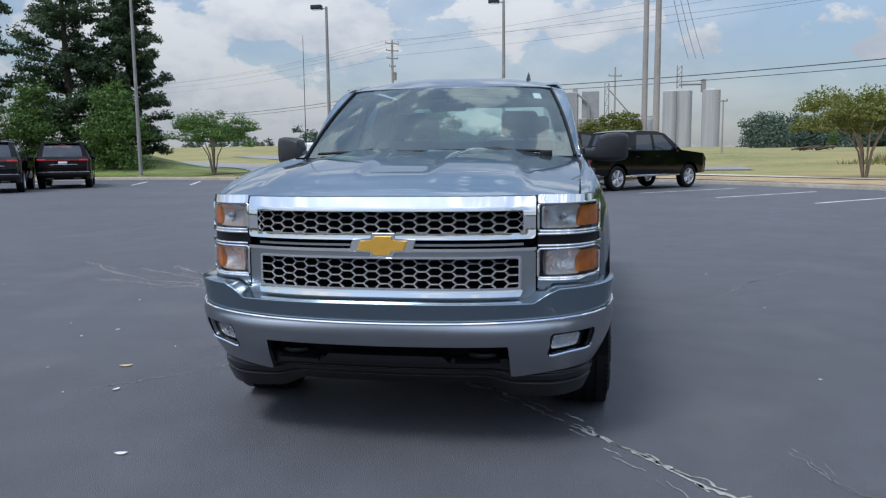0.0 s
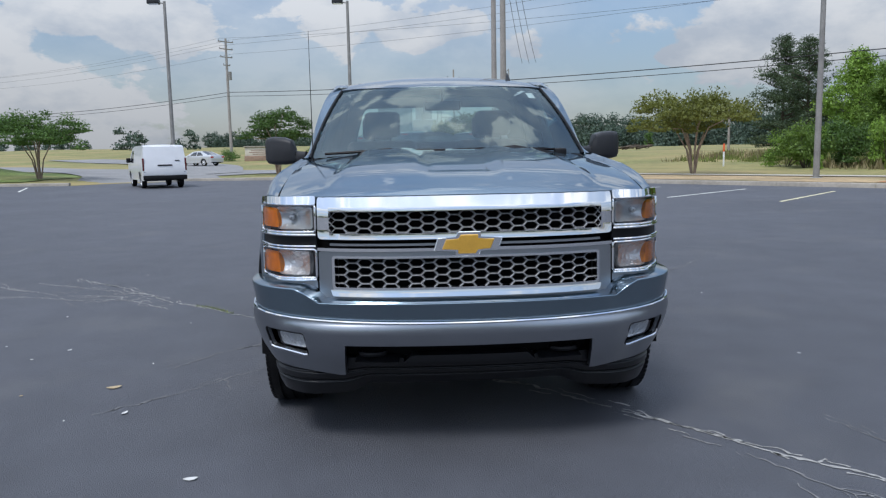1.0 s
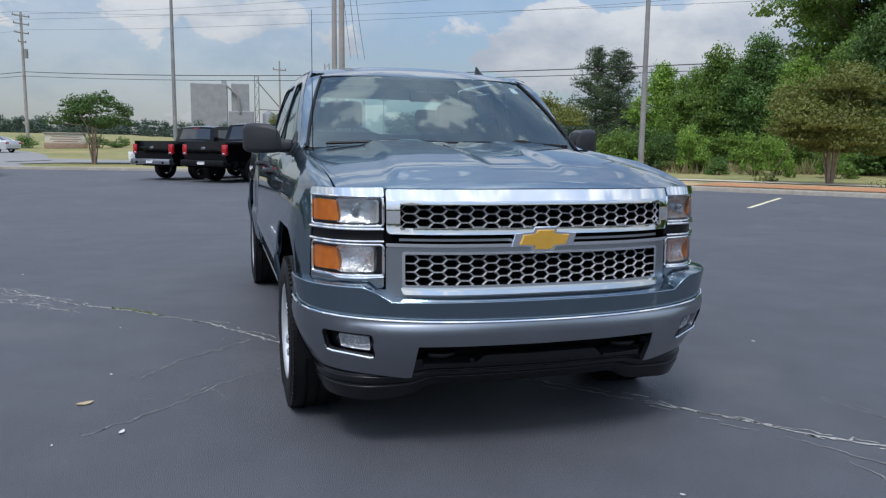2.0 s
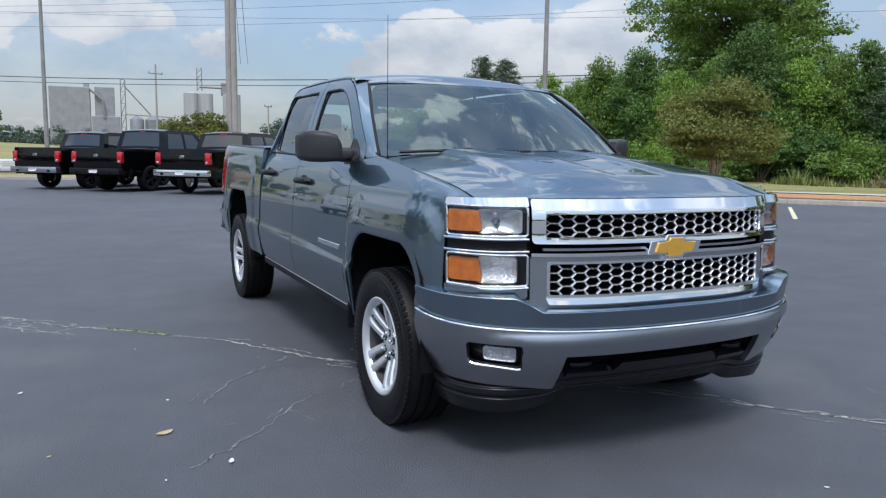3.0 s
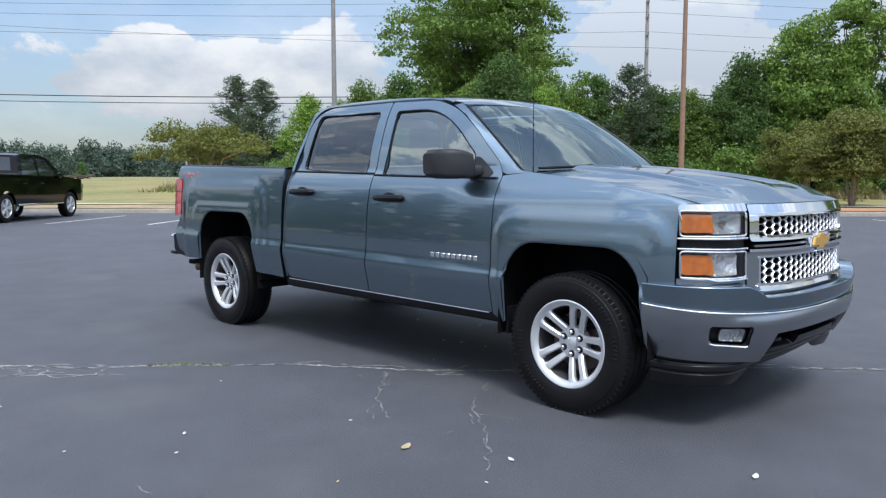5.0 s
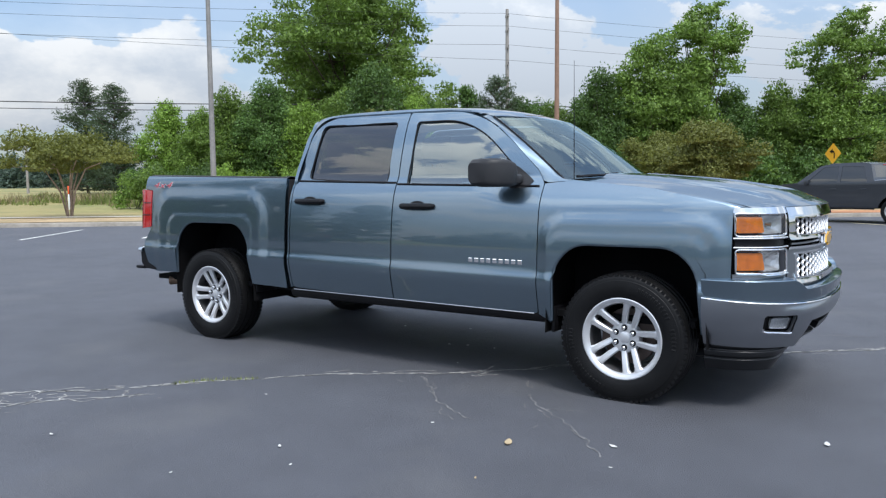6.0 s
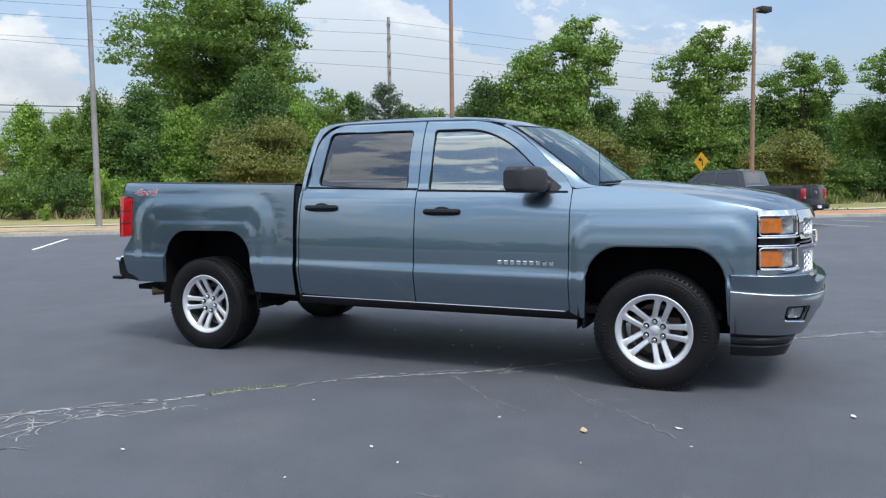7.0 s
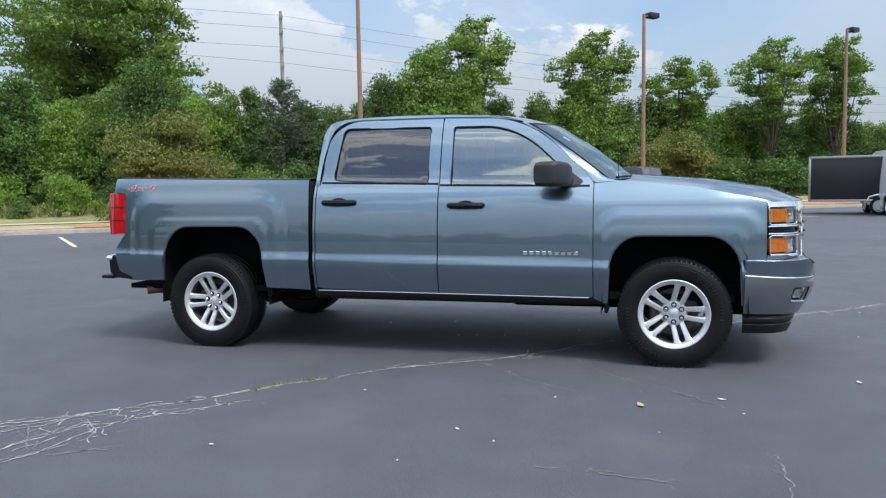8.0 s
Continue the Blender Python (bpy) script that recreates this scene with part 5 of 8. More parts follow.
# tail: lamps, bumper, exhaust
for sign in (-1, 1):
    def tail_side(y, z):
        return (sign * (bed_x(y, z) - 0.002), y, z)
    s = skin(rounded([(4.379, 0.933), (4.379, 1.258), (4.535, 1.272), (4.555, 1.1), (4.53, 0.918)], 0.012), lambda y, z: (-(bed_x(min(y, 4.46), z) + 0.006 - 4.0 * max(0, y - 4.47) ** 2), y, z), 0.03, (), 0.05, True)
    lamp = part("tail_lamp", sheet(s if sign < 0 else mirrored(s)), REDLENS, truck, "red tail lamp")
    for z in (1.04, 1.15):
        bm = bmesh.new()
        tube(bm, [(sign * (bed_x(min(y, 4.46), z) + 0.0065 - 4.0 * max(0, y - 4.47) ** 2), y, z) for y in (4.39, 4.43, 4.46, 4.49, 4.52)], 0.004, 6)
        part("lamp_bar", bm, BLACKPL, lamp)
    bm = bmesh.new()
    box(bm, sign * 0.80, sign * 0.94, 4.44, 4.545, 0.92, 1.27, 0.012)
    part("lamp_body", bm, REDLENS, lamp)
    bm = bmesh.new()
    box(bm, sign * 0.84, sign * 0.945, 4.50, 4.55, 1.075, 1.125, 0.006)
    part("reverse_light", bm, CLEAR, lamp)
bm = bmesh.new()
prof = [(4.42, 0.72), (4.50, 0.742), (4.60, 0.735), (4.622, 0.71), (4.615, 0.60), (4.56, 0.555), (4.40, 0.545)]
rows = []
for k in range(17):
    x = -0.97 + 1.94 * k / 16
    in_y = 0.07 * (abs(x) / 0.97) ** 6
    rows.append([bm.verts.new((x, y - in_y, z)) for y, z in prof])
for a, b in zip(rows, rows[1:]):
    for j in range(len(prof) - 1):
        bm.faces.new((a[j], a[j + 1], b[j + 1], b[j]))
bm.faces.new(rows[0])
bm.faces.new(rows[-1][::-1])
rear_bumper = part("rear_bumper", bm, BLACKPL, truck, "black and chrome step bumper")
for sign in (-1, 1):
    bm = bmesh.new()
    tube(bm, [(sign * 0.70, 4.618, 0.722), (sign * 0.90, 4.595, 0.722), (sign * 0.972, 4.555, 0.722), (sign * 0.978, 4.50, 0.722)], 0.022, 8)
    part("bumper_cap", bm, CHROME, rear_bumper)
    bm = bmesh.new()
    box(bm, sign * 0.62, sign * 0.97, 4.52, 4.64, 0.545, 0.575, 0.01)
    part("bumper_step", bm, BLACKPL, rear_bumper)
bm = bmesh.new()
tube(bm, [(-0.62, 3.9, 0.46), (-0.74, 4.05, 0.455), (-0.86, 4.18, 0.45), (-0.90, 4.24, 0.445)], 0.038, 12)
part("exhaust_pipe", bm, material("rusty_exhaust_steel", (0.16, 0.11, 0.08), 0.55, 0.7, spread=0.3, scale=12), truck, "rust-brown exhaust pipe")


# mirrors, wipers, aerials
def mirror(sign):
    bm = bmesh.new()
    rows = []
    for x, y0, y1, z0, z1 in ((0.950, 0.70, 0.80, 1.30, 1.40), (0.975, 0.69, 0.86, 1.292, 1.445), (1.02, 0.70, 0.905, 1.288, 1.462), (1.09, 0.735, 0.93, 1.288, 1.468), (1.135, 0.775, 0.94, 1.296, 1.462), (1.155, 0.82, 0.94, 1.315, 1.44)):
        ring = []
        for k in range(20):
            a = 2 * math.pi * k / 20
            c, s = math.cos(a), math.sin(a)
            c, s = math.copysign(abs(c) ** 0.38, c), math.copysign(abs(s) ** 0.38, s)
            ring.append(bm.verts.new((sign * x, (y0 + y1) / 2 - 0.045 + c * (y1 - y0) / 2, (z0 + z1) / 2 - 0.022 + s * (z1 - z0) / 2)))
        rows.append(ring)
    for a, b in zip(rows, rows[1:]):
        for k in range(20):
            bm.faces.new((a[k], a[(k + 1) % 20], b[(k + 1) % 20], b[k]))
    bm.faces.new(rows[0])
    bm.faces.new(rows[-1][::-1])
    body = part("door_mirror", bm, GREYPL, front_doors[0 if sign < 0 else 1], "black plastic door mirror")
    tri = skin(rounded([(0.62, 1.262), (0.735, 1.258), (0.735, 1.405), (0.70, 1.40), (0.575, 1.305)], 0.012), lambda y, z: side(y, z, -0.004), 0.04, (), 0.02, True)
    part("mirror_base", sheet(tri if sign < 0 else mirrored(tri)), GREYPL, front_doors[0 if sign < 0 else 1])
    bm = bmesh.new()
    tube(bm, [(sign * 0.88, 0.68, 1.315), (sign * 0.93, 0.69, 1.312), (sign * 0.975, 0.73, 1.315)], [0.035, 0.04, 0.045], 10)
    part("mirror_arm", bm, GREYPL, front_doors[0 if sign < 0 else 1])


mirror(-1)
mirror(1)
for a, b in ((-0.72, -0.06), (0.02, 0.66)):
    bm = bmesh.new()
    pts = [Vector(screen((a + (b - a) * k / 8) / 0.82, 0.02 + 0.008 * math.sin(math.pi * k / 8))) + Vector((0, -0.012, 0.012)) for k in range(9)]
    tube(bm, pts, 0.009, 6)
    p = pts[6]
    tube(bm, [pts[3], pts[3] + Vector((0.12, -0.03, 0.008)), Vector((b * 0.98, pts[8].y - 0.055, pts[8].z - 0.03))], [0.008, 0.012, 0.016], 6)
    box(bm, b - 0.035, b + 0.035, pts[8].y - 0.085, pts[8].y - 0.03, pts[8].z - 0.05, pts[8].z + 0.008, 0.01)
    part("wiper", bm, BLACKPL, truck, "black windscreen wiper")
bm = bmesh.new()
tube(bm, [(-0.80, 0.335, 1.27), (-0.80, 0.336, 1.32), (-0.80, 0.34, 2.04)], [0.008, 0.0028, 0.0013], 6)
part("whip_aerial", bm, BLACKPL, truck, "thin black whip aerial")
bm = bmesh.new()
rows = []
for y, w, h in ((1.25, 0.008, 0.012), (1.30, 0.016, 0.03), (1.34, 0.018, 0.055), (1.375, 0.015, 0.075), (1.395, 0.008, 0.078), (1.40, 0.004, 0.02)):
    base = roof(0.50, y)[2] - 0.004
    rows.append([bm.verts.new((0.50 + s * w * f, y, base + h * 0.75 * g)) for s, f, g in ((-1, 1, 0), (-1, 0.6, 0.6), (-1, 0.15, 1), (1, 0.15, 1), (1, 0.6, 0.6), (1, 1, 0))])
for a, b in zip(rows, rows[1:]):
    for j in range(5):
        bm.faces.new((a[j], a[j + 1], b[j + 1], b[j]))
bm.faces.new(rows[0])
bm.faces.new(rows[-1][::-1])
part("shark_fin_aerial", bm, BLACKPL, truck, "dark shark-fin roof aerial")

# inside the cab
bm = bmesh.new()
box(bm, -0.80, 0.80, 0.55, 2.60, 0.50, 0.58, 0.02)
for sign in (-1, 1):
    box(bm, sign * 0.84, sign * 0.89, 0.62, 2.60, 0.55, 1.245, 0.02)
part("cab_floor", bm, TRIMMAT, truck)
bm = bmesh.new()
rows = []
for y, z in ((0.34, 1.262), (0.55, 1.285), (0.72, 1.268), (0.80, 1.20), (0.80, 1.0), (0.72, 0.80)):
    rows.append([bm.verts.new((-0.84 + 1.68 * k / 12, y + (0.02 if 7 < k < 11 else 0), z + (0.025 if 7 < k < 11 and z > 1.19 else 0))) for k in range(13)])
for a, b in zip(rows, rows[1:]):
    for k in range(12):
        bm.faces.new((a[k], a[k + 1], b[k + 1], b[k]))
part("dashboard", bm, TRIMMAT, truck, "grey dashboard")
bm = bmesh.new()
rows = []
for k in range(29):
    a = 2 * math.pi * k / 28
    rows.append(Vector((0.42 + 0.185 * math.cos(a), 0.93 + 0.06 * math.sin(a) - 0.0, 1.14 + 0.175 * math.sin(a))))
tube(bm, rows, 0.016, 8, cap=False)
box(bm, 0.34, 0.50, 0.89, 0.94, 1.09, 1.19, 0.02)
box(bm, 0.24, 0.60, 0.915, 0.935, 1.125, 1.15, 0.005)
part("steering_wheel", bm, BLACKPL, truck, "black steering wheel")


def seat(x, y, w, name="seat"):
    bm = bmesh.new()
    box(bm, x - w, x + w, y - 0.28, y + 0.26, 0.78, 0.96, 0.06, 3)
    back_v = box(bm, x - w, x + w, y + 0.20, y + 0.36, 0.88, 1.42, 0.06, 3)
    for v in back_v:
        v.co.y += (v.co.z - 0.9) * 0.22
    box(bm, x - w * 0.7, x + w * 0.7, y - 0.20, y + 0.2, 0.58, 0.80, 0.02)
    body = part(name, bm, SEATMAT, truck, "dark grey cloth seat")
    for c in ([x] if w < 0.4 else [x - 0.48, x + 0.48]):
        bm = bmesh.new()
        box(bm, c - 0.135, c + 0.135, y + 0.33, y + 0.44, 1.445, 1.635, 0.04, 3)
        for sx in (-0.06, 0.06):
            tube(bm, [(c + sx, y + 0.37, 1.38), (c + sx, y + 0.385, 1.47)], 0.007, 6)
        part("head_restraint", bm, SEATMAT, body)


seat(-0.42, 1.25, 0.27)
seat(0.42, 1.25, 0.27)
seat(0.0, 2.15, 0.75, "rear_bench")
part("headliner", sheet(skin([(-0.66, 0.96), (0.66, 0.96), (0.68, 2.56), (-0.68, 2.56)], lambda x, y: (x, y, roof(x, y)[2] - 0.035), 0.12, flange=0.0, flip=True)), HEADLINER, truck)
bm = bmesh.new()
box(bm, -0.12, 0.12, 0.86, 0.89, 1.60, 1.665, 0.015)
tube(bm, [(0, 0.87, 1.66), (0, 0.85, 1.74)], 0.01, 6)
part("interior_mirror", bm, BLACKPL, truck)

# badges on the flanks
for sign, owner in zip((-1, 1), front_doors):
    for k in range(9):
        bm = bmesh.new()
        y = 0.985 - k * 0.0455 if sign < 0 else 0.605 + k * 0.0455
        x = side_x(y, 0.79)
        box(bm, sign * (x - 0.002), sign * (x + 0.007), y - 0.0155, y + 0.0155, 0.776, 0.806, 0.003, 1)
        part("badge_bar", bm, CHROME, owner, "small chrome bar")
for sign, owner in zip((-1, 1), beds):
    for text, dy, mat in (("4x4", 0.0, material("decal_outline", (0.62, 0.63, 0.66), 0.4, spread=0.05, scale=9)), ("4x4", 0.004, material("decal_red", (0.42, 0.03, 0.06), 0.4, spread=0.1, scale=30))):
        cu = bpy.data.curves.new("decal", "FONT")
        cu.body, cu.size, cu.extrude, cu.shear, cu.align_x = text, 0.115, 0.0004, 0.35, "CENTER"
        cu.offset = 0.004 if dy == 0 else 0.0
        cu.space_character = 1.25
        tmp = bpy.data.objects.new("decal", cu)
        scene.collection.objects.link(tmp)
        me = bpy.data.meshes.new_from_object(tmp.evaluated_get(bpy.context.evaluated_depsgraph_get()))
        bpy.data.objects.remove(tmp)
        for v in me.vertices:
            u, w = v.co.x * 1.25, v.co.y * 0.62
            y, z = 4.235 - u if sign < 0 else 4.235 + u, 1.283 + w
            v.co = (sign * (bed_x(y, z) + 0.0015 + dy * 0.5 + v.co.z), y, z)
        part("bed_decal", me, mat, owner, "red four by four decal")


# ---- parked vehicles ----
def road_wheel(radius, width, rim_mat):
    """Tyre and rim meshes of a parked car's wheel, outer face towards -x."""
    bm = bmesh.new()
    w, r = width / 2, radius
    lathe(bm, [(-w * 0.85, r * 0.66), (-w, r * 0.74), (-w, r * 0.88), (-w * 0.8, r * 0.985), (-w * 0.3, r), (w * 0.3, r), (w * 0.8, r * 0.985), (w, r * 0.8), (w * 0.8, r * 0.6)], 28, "x")
    tyre = finish(bm)
    tyre.materials.append(RUBBER)
    bm = bmesh.new()
    lathe(bm, [(-w * 0.88, r * 0.67), (-w * 0.9, r * 0.63), (-w * 0.4, r * 0.58), (w * 0.5, r * 0.58)], 28, "x")
    lathe(bm, [(-w * 0.72, 0.0), (-w * 0.70, r * 0.14), (-w * 0.4, r * 0.16)], 14, "x")
    for k in range(5):
        a = 2 * math.pi * k / 5 + 0.3
        for b in (-0.13, 0.13):
            made = box(bm, -w * 0.85, -w * 0.5, -r * 0.055, r * 0.055, r * 0.1, r * 0.63, 0.008, 1)
            bmesh.ops.transform(bm, matrix=Matrix.Rotation(a + b, 4, "X"), verts=made)
    lathe(bm, [(w * 0.1, 0.0), (w * 0.1, r * 0.5)], 20, "x")
    rim = finish(bm)
    rim.materials.append(rim_mat)
    return tyre, rim


CAR_WHEELS = {"bright": road_wheel(0.40, 0.27, ALLOY), "dark": road_wheel(0.42, 0.29, BLACKPL), "small": road_wheel(0.33, 0.21, ALLOY)}


def vehicle(name, label, category, at, turn, spec):
    """A car from its side profile: nose at y = 0, tail at y = length, wheels on the ground."""
    head = thing(name, label, category, (*at, 0), turn)
    half, belt, top = spec["width"] / 2, spec["belt"], spec["height"]
    paint = spec["paint"]

    def half_width(y, z):
        w = half - 0.03 * ease(0.75, 0.35, z) - spec.get("lean", 0.17) * max(0.0, (z - belt) / (top - belt)) ** 1.1
        w -= 0.10 * ease(0.45, 0.0, y) ** 2 + spec.get("tail_in", 0.06) * ease(spec["length"] - 0.35, spec["length"], y) ** 2
        return w

    def flank(y, z, inset=0.0):
        return (-(half_width(y, z) - inset), y, z)

    r_arch = spec["wheel_r"] + 0.075
    low = spec["sill"]
    outline = [(y, z) for y, z, _ in spec["profile"]]
    bottom = []
    for wy in spec["axles"][::-1]:
        feet = math.sqrt(max(0.01, r_arch ** 2 - (low - spec["wheel_r"]) ** 2))
        a0 = math.asin((low - spec["wheel_r"]) / r_arch)
        bottom += [(wy + r_arch * math.cos(a), spec["wheel_r"] + r_arch * math.sin(a)) for a in [a0 + (math.pi - 2 * a0) * k / 12 for k in range(13)]]
    poly = outline + [(outline[-1][0], low)] + bottom + [(outline[0][0] + 0.05, low)]
    windows = [rounded(w, 0.04) for w in spec["windows"]]
    s = skin(poly, flank, 0.12, windows, 0.03, True)
    part("body_side", sheet(s), paint, head)
    part("body_side", sheet(mirrored(s)), paint, head)
    for w in windows:
        g = skin(w, lambda y, z: flank(y, z, 0.012), 0.2, (), 0.0, True)
        part("side_window", sheet(g), DARKGLASS, head, "dark tinted glass")
        part("side_window", sheet(mirrored(g)), DARKGLASS, head, "dark tinted glass")
    groups = {}
    for (y0, z0, kind), (y1, z1, _) in zip(spec["profile"], spec["profile"][1:]):
        groups.setdefault(kind, []).append((y0, z0, y1, z1))
    for kind, runs in groups.items():
        bm, posts = bmesh.new(), bmesh.new()
        for y0, z0, y1, z1 in runs:
            rows = []
            edge = []
            for t in (0.0, 0.5, 1.0):
                y, z = y0 + (y1 - y0) * t, z0 + (z1 - z0) * t
                w = half_width(y, z) - 0.004
                rows.append([bm.verts.new((w * (k / 5 - 1), y - (0.05 * (1 - (k / 5 - 1) ** 2) if y < 0.3 else -0.04 * (1 - (k / 5 - 1) ** 2) if y > spec["length"] - 0.3 else 0), z + (0.03 * (1 - (k / 5 - 1) ** 2) if 0.3 < y < spec["length"] - 0.3 else 0))) for k in range(11)])
                edge.append([posts.verts.new(v.co) for v in rows[-1]])
            for a, b, c, d in zip(rows, rows[1:], edge, edge[1:]):
                for k in range(10):
                    if kind in "rg" and k in (0, 9):
                        posts.faces.new((c[k], c[k + 1], d[k + 1], d[k]))
                    else:
                        bm.faces.new((a[k], a[k + 1], b[k + 1], b[k]))
        if kind in "rg":
            for half_post in (-1, 1):
                one = posts.copy()
                bmesh.ops.delete(one, geom=[v for v in one.verts if v.co.x * half_post <= 0 or not v.link_faces], context="VERTS")
                part("pillar", one, paint, head)
        posts.free()
        bmesh.ops.remove_doubles(bm, verts=bm.verts, dist=0.002)
        part({"p": "body_top", "g": "windscreen", "r": "rear_window", "d": "bed_cover"}[kind], bm, {"p": paint, "g": DARKGLASS, "r": DARKGLASS, "d": DARK}[kind], head)
    bm = bmesh.new()
    box(bm, -half + 0.2, half - 0.2, 0.25, spec["length"] - 0.25, low - 0.02, low + 0.15)
    part("underbody", bm, DARK, head)
    tyre, rim = CAR_WHEELS[spec["wheels"]]
    for wy in spec["axles"]:
        for sign in (-1, 1):
            w = new("wheel", tyre)
            w.parent = head
            w.matrix_basis = pose(sign * (half - 0.15), wy, spec["wheel_r"], 0, 0, 0 if sign < 0 else 180)
            p = new("rim", rim)
            p.parent = w
    end = spec["length"]
    for x0, x1, z0, z1, y0, y1, mat, what in spec["extras"]:
        for sign in ((-1, 1) if x0 > 0.01 else (1,)):
            bm = bmesh.new()
            box(bm, sign * x0, sign * x1, y0 if y0 >= 0 else end + y0 + 1, y1 if y0 >= 0 else end + y1 + 1, z0, z1, min(0.03, (z1 - z0) * 0.3))
            part(what, bm, mat, head)
    return head


def pickup_spec(paint, wheels, bumper_mat, high=1.92, cover=False):
    end = 5.85
    return dict(length=end, width=2.02, height=high, belt=1.28, sill=0.5, wheel_r=0.42 if wheels == "dark" else 0.40, axles=(0.98, 4.55), wheels=wheels, paint=paint, lean=0.16,
                profile=[(0.02, 0.50, "p"), (0.0, 0.80, "p"), (0.05, 1.08, "p"), (0.22, 1.17, "p"), (1.45, 1.29, "g"), (2.18, high - 0.09, "p"), (2.6, high - 0.01, "p"), (3.5, high, "p"), (3.78, high - 0.05, "p"), (3.80, high - 0.115, "r"), (3.92, 1.43, "p"), (3.94, 1.36, "p"), (3.98, 1.33, "d"), (5.72, 1.35, "p"), (5.80, 1.36, "p"), (5.84, 1.0, "p"), (5.80, 0.62, "p")],
                windows=[[(1.78, 1.30), (2.30, high - 0.13), (2.80, high - 0.11), (2.80, 1.30)], [(2.90, 1.30), (2.90, high - 0.11), (3.60, high - 0.13), (3.74, 1.32)]],
                extras=[(0.80, 0.995, 0.90, 1.25, -1.10, -0.985, REDLENS, "tail_lamp"), (0.83, 0.96, 0.92, 0.985, -1.0, -0.978, CLEAR, "reverse_light"), (-0.09, 0.09, 1.08, 1.18, -1.0, -0.975, GREYMETAL, "tail_badge"), (0.60, 0.72, 0.575, 0.655, -0.90, -0.845, DARK, "exhaust_tip")]
                + [(-0.13, 0.13, high - 0.09, high - 0.06, 3.775, 3.815, REDLENS, "brake_light"), (-0.98, 0.98, 0.55, 0.74, -1.06, -0.86, bumper_mat, "rear_bumper"), (-0.16, 0.16, 0.60, 0.70, -0.862, -0.85, PLATE, "number_plate"), (0.90, 1.10, 1.22, 1.40, 1.72, 1.86, paint, "door_mirror"), (0.99, 1.03, 0.44, 0.50, 1.5, 4.0, CHROME if bumper_mat is CHROME else BLACKPL, "side_step"),
                   (0.62, 0.94, 0.86, 1.05, 0.0, 0.12, CLEAR, "headlamp"), (0.995, 1.02, 1.06, 1.10, 2.60, 2.78, paint, "door_handle"), (0.995, 1.02, 1.06, 1.10, 3.55, 3.73, paint, "door_handle")])


def park(name, label, category, nose, heading, spec):
    """heading: degrees, the way that the nose points, from +x."""
    return vehicle(name, label, category, nose, heading + 90, spec)


park("parked_pickup", "black pickup truck with chrome bumper and bright wheels in a stall", "pickup truck", (5.27, 25.93), 44, pickup_spec(BLACKPAINT, "bright", CHROME))
park("parked_pickup", "tall black pickup truck with black wheels in a stall", "pickup truck", (2.87, 28.16), 44, pickup_spec(BLACKPAINT, "dark", BLACKPL, 2.0))
park("parked_pickup", "black pickup truck with dull chrome bumper in a stall", "pickup truck", (1.05, 30.3), 44, pickup_spec(BLACKPAINT, "dark", GREYMETAL))
park("grey_pickup", "dark grey pickup truck facing away towards the verge", "pickup truck", (24.3, 3.5), 68, pickup_spec(GREYPAINT, "bright", BLACKPL))

for ob in [o for o in bpy.data.objects if o.name.startswith("parked_pickup") and o.parent is None]:
    ob.scale = (1.05,) * 3

suv = dict(length=5.0, width=1.98, height=1.80, belt=1.08, sill=0.36, wheel_r=0.40, axles=(0.95, 3.98), wheels="bright", paint=MAROON, lean=0.30, tail_in=0.15,
           profile=[(0.02, 0.40, "p"), (0.0, 0.7, "p"), (0.08, 0.96, "p"), (0.25, 1.04, "p"), (1.35, 1.14, "g"), (2.05, 1.70, "p"), (2.5, 1.79, "p"), (4.0, 1.79, "p"), (4.62, 1.72, "r"), (4.86, 1.22, "p"), (4.97, 1.10, "p"), (5.0, 0.7, "p"), (4.96, 0.42, "p")],
           windows=[[(1.72, 1.14), (2.22, 1.66), (2.75, 1.70), (2.75, 1.14)], [(2.85, 1.14), (2.85, 1.70), (3.7, 1.69), (3.75, 1.16)], [(3.85, 1.16), (3.82, 1.68), (4.35, 1.64), (4.5, 1.22)]],
           extras=[(0.56, 0.90, 1.05, 1.13, -1.12, -0.99, REDLENS, "tail_lamp"), (-0.56, 0.56, 1.075, 1.10, -1.04, -0.955, REDLENS, "light_bar"), (-0.16, 0.16, 0.94, 1.04, -0.995, -0.948, PLATE, "number_plate"), (-0.50, 0.50, 0.915, 0.93, -1.0, -0.948, CHROME, "chrome_strip"), (-0.92, 0.92, 0.50, 0.62, -1.08, -0.965, BLACKPL, "rear_bumper"), (-0.62, 0.62, 1.70, 1.745, -1.46, -1.27, MAROON, "roof_spoiler"), (-0.12, 0.12, 1.675, 1.695, -1.34, -1.29, REDLENS, "brake_light"), (0.60, 0.64, 1.80, 1.84, 2.3, 4.2, GREYMETAL, "roof_rail"), (-0.92, 0.92, 0.635, 0.65, -1.0, -0.95, CHROME, "bumper_strip"), (0.35, 0.62, 0.36, 0.42, -1.06, -0.97, GREYPL, "exhaust_tip"), (0.88, 1.08, 1.10, 1.24, 1.62, 1.74, MAROON, "door_mirror")])
rear_suv = park("parked_suv", "dark maroon sport utility vehicle seen from behind", "suv", (-22.75, 29.4), 122, suv)
suv_black = dict(suv, paint=BLACKPAINT)
park("parked_suv", "black sport utility vehicle parked near the pines", "suv", (-23.0, 25.5), 122, suv_black)
second_suv = bpy.data.objects["parked_suv.001"]
for ob in (rear_suv, second_suv):
    ob.scale = (1.08, 1.08, 1.1)

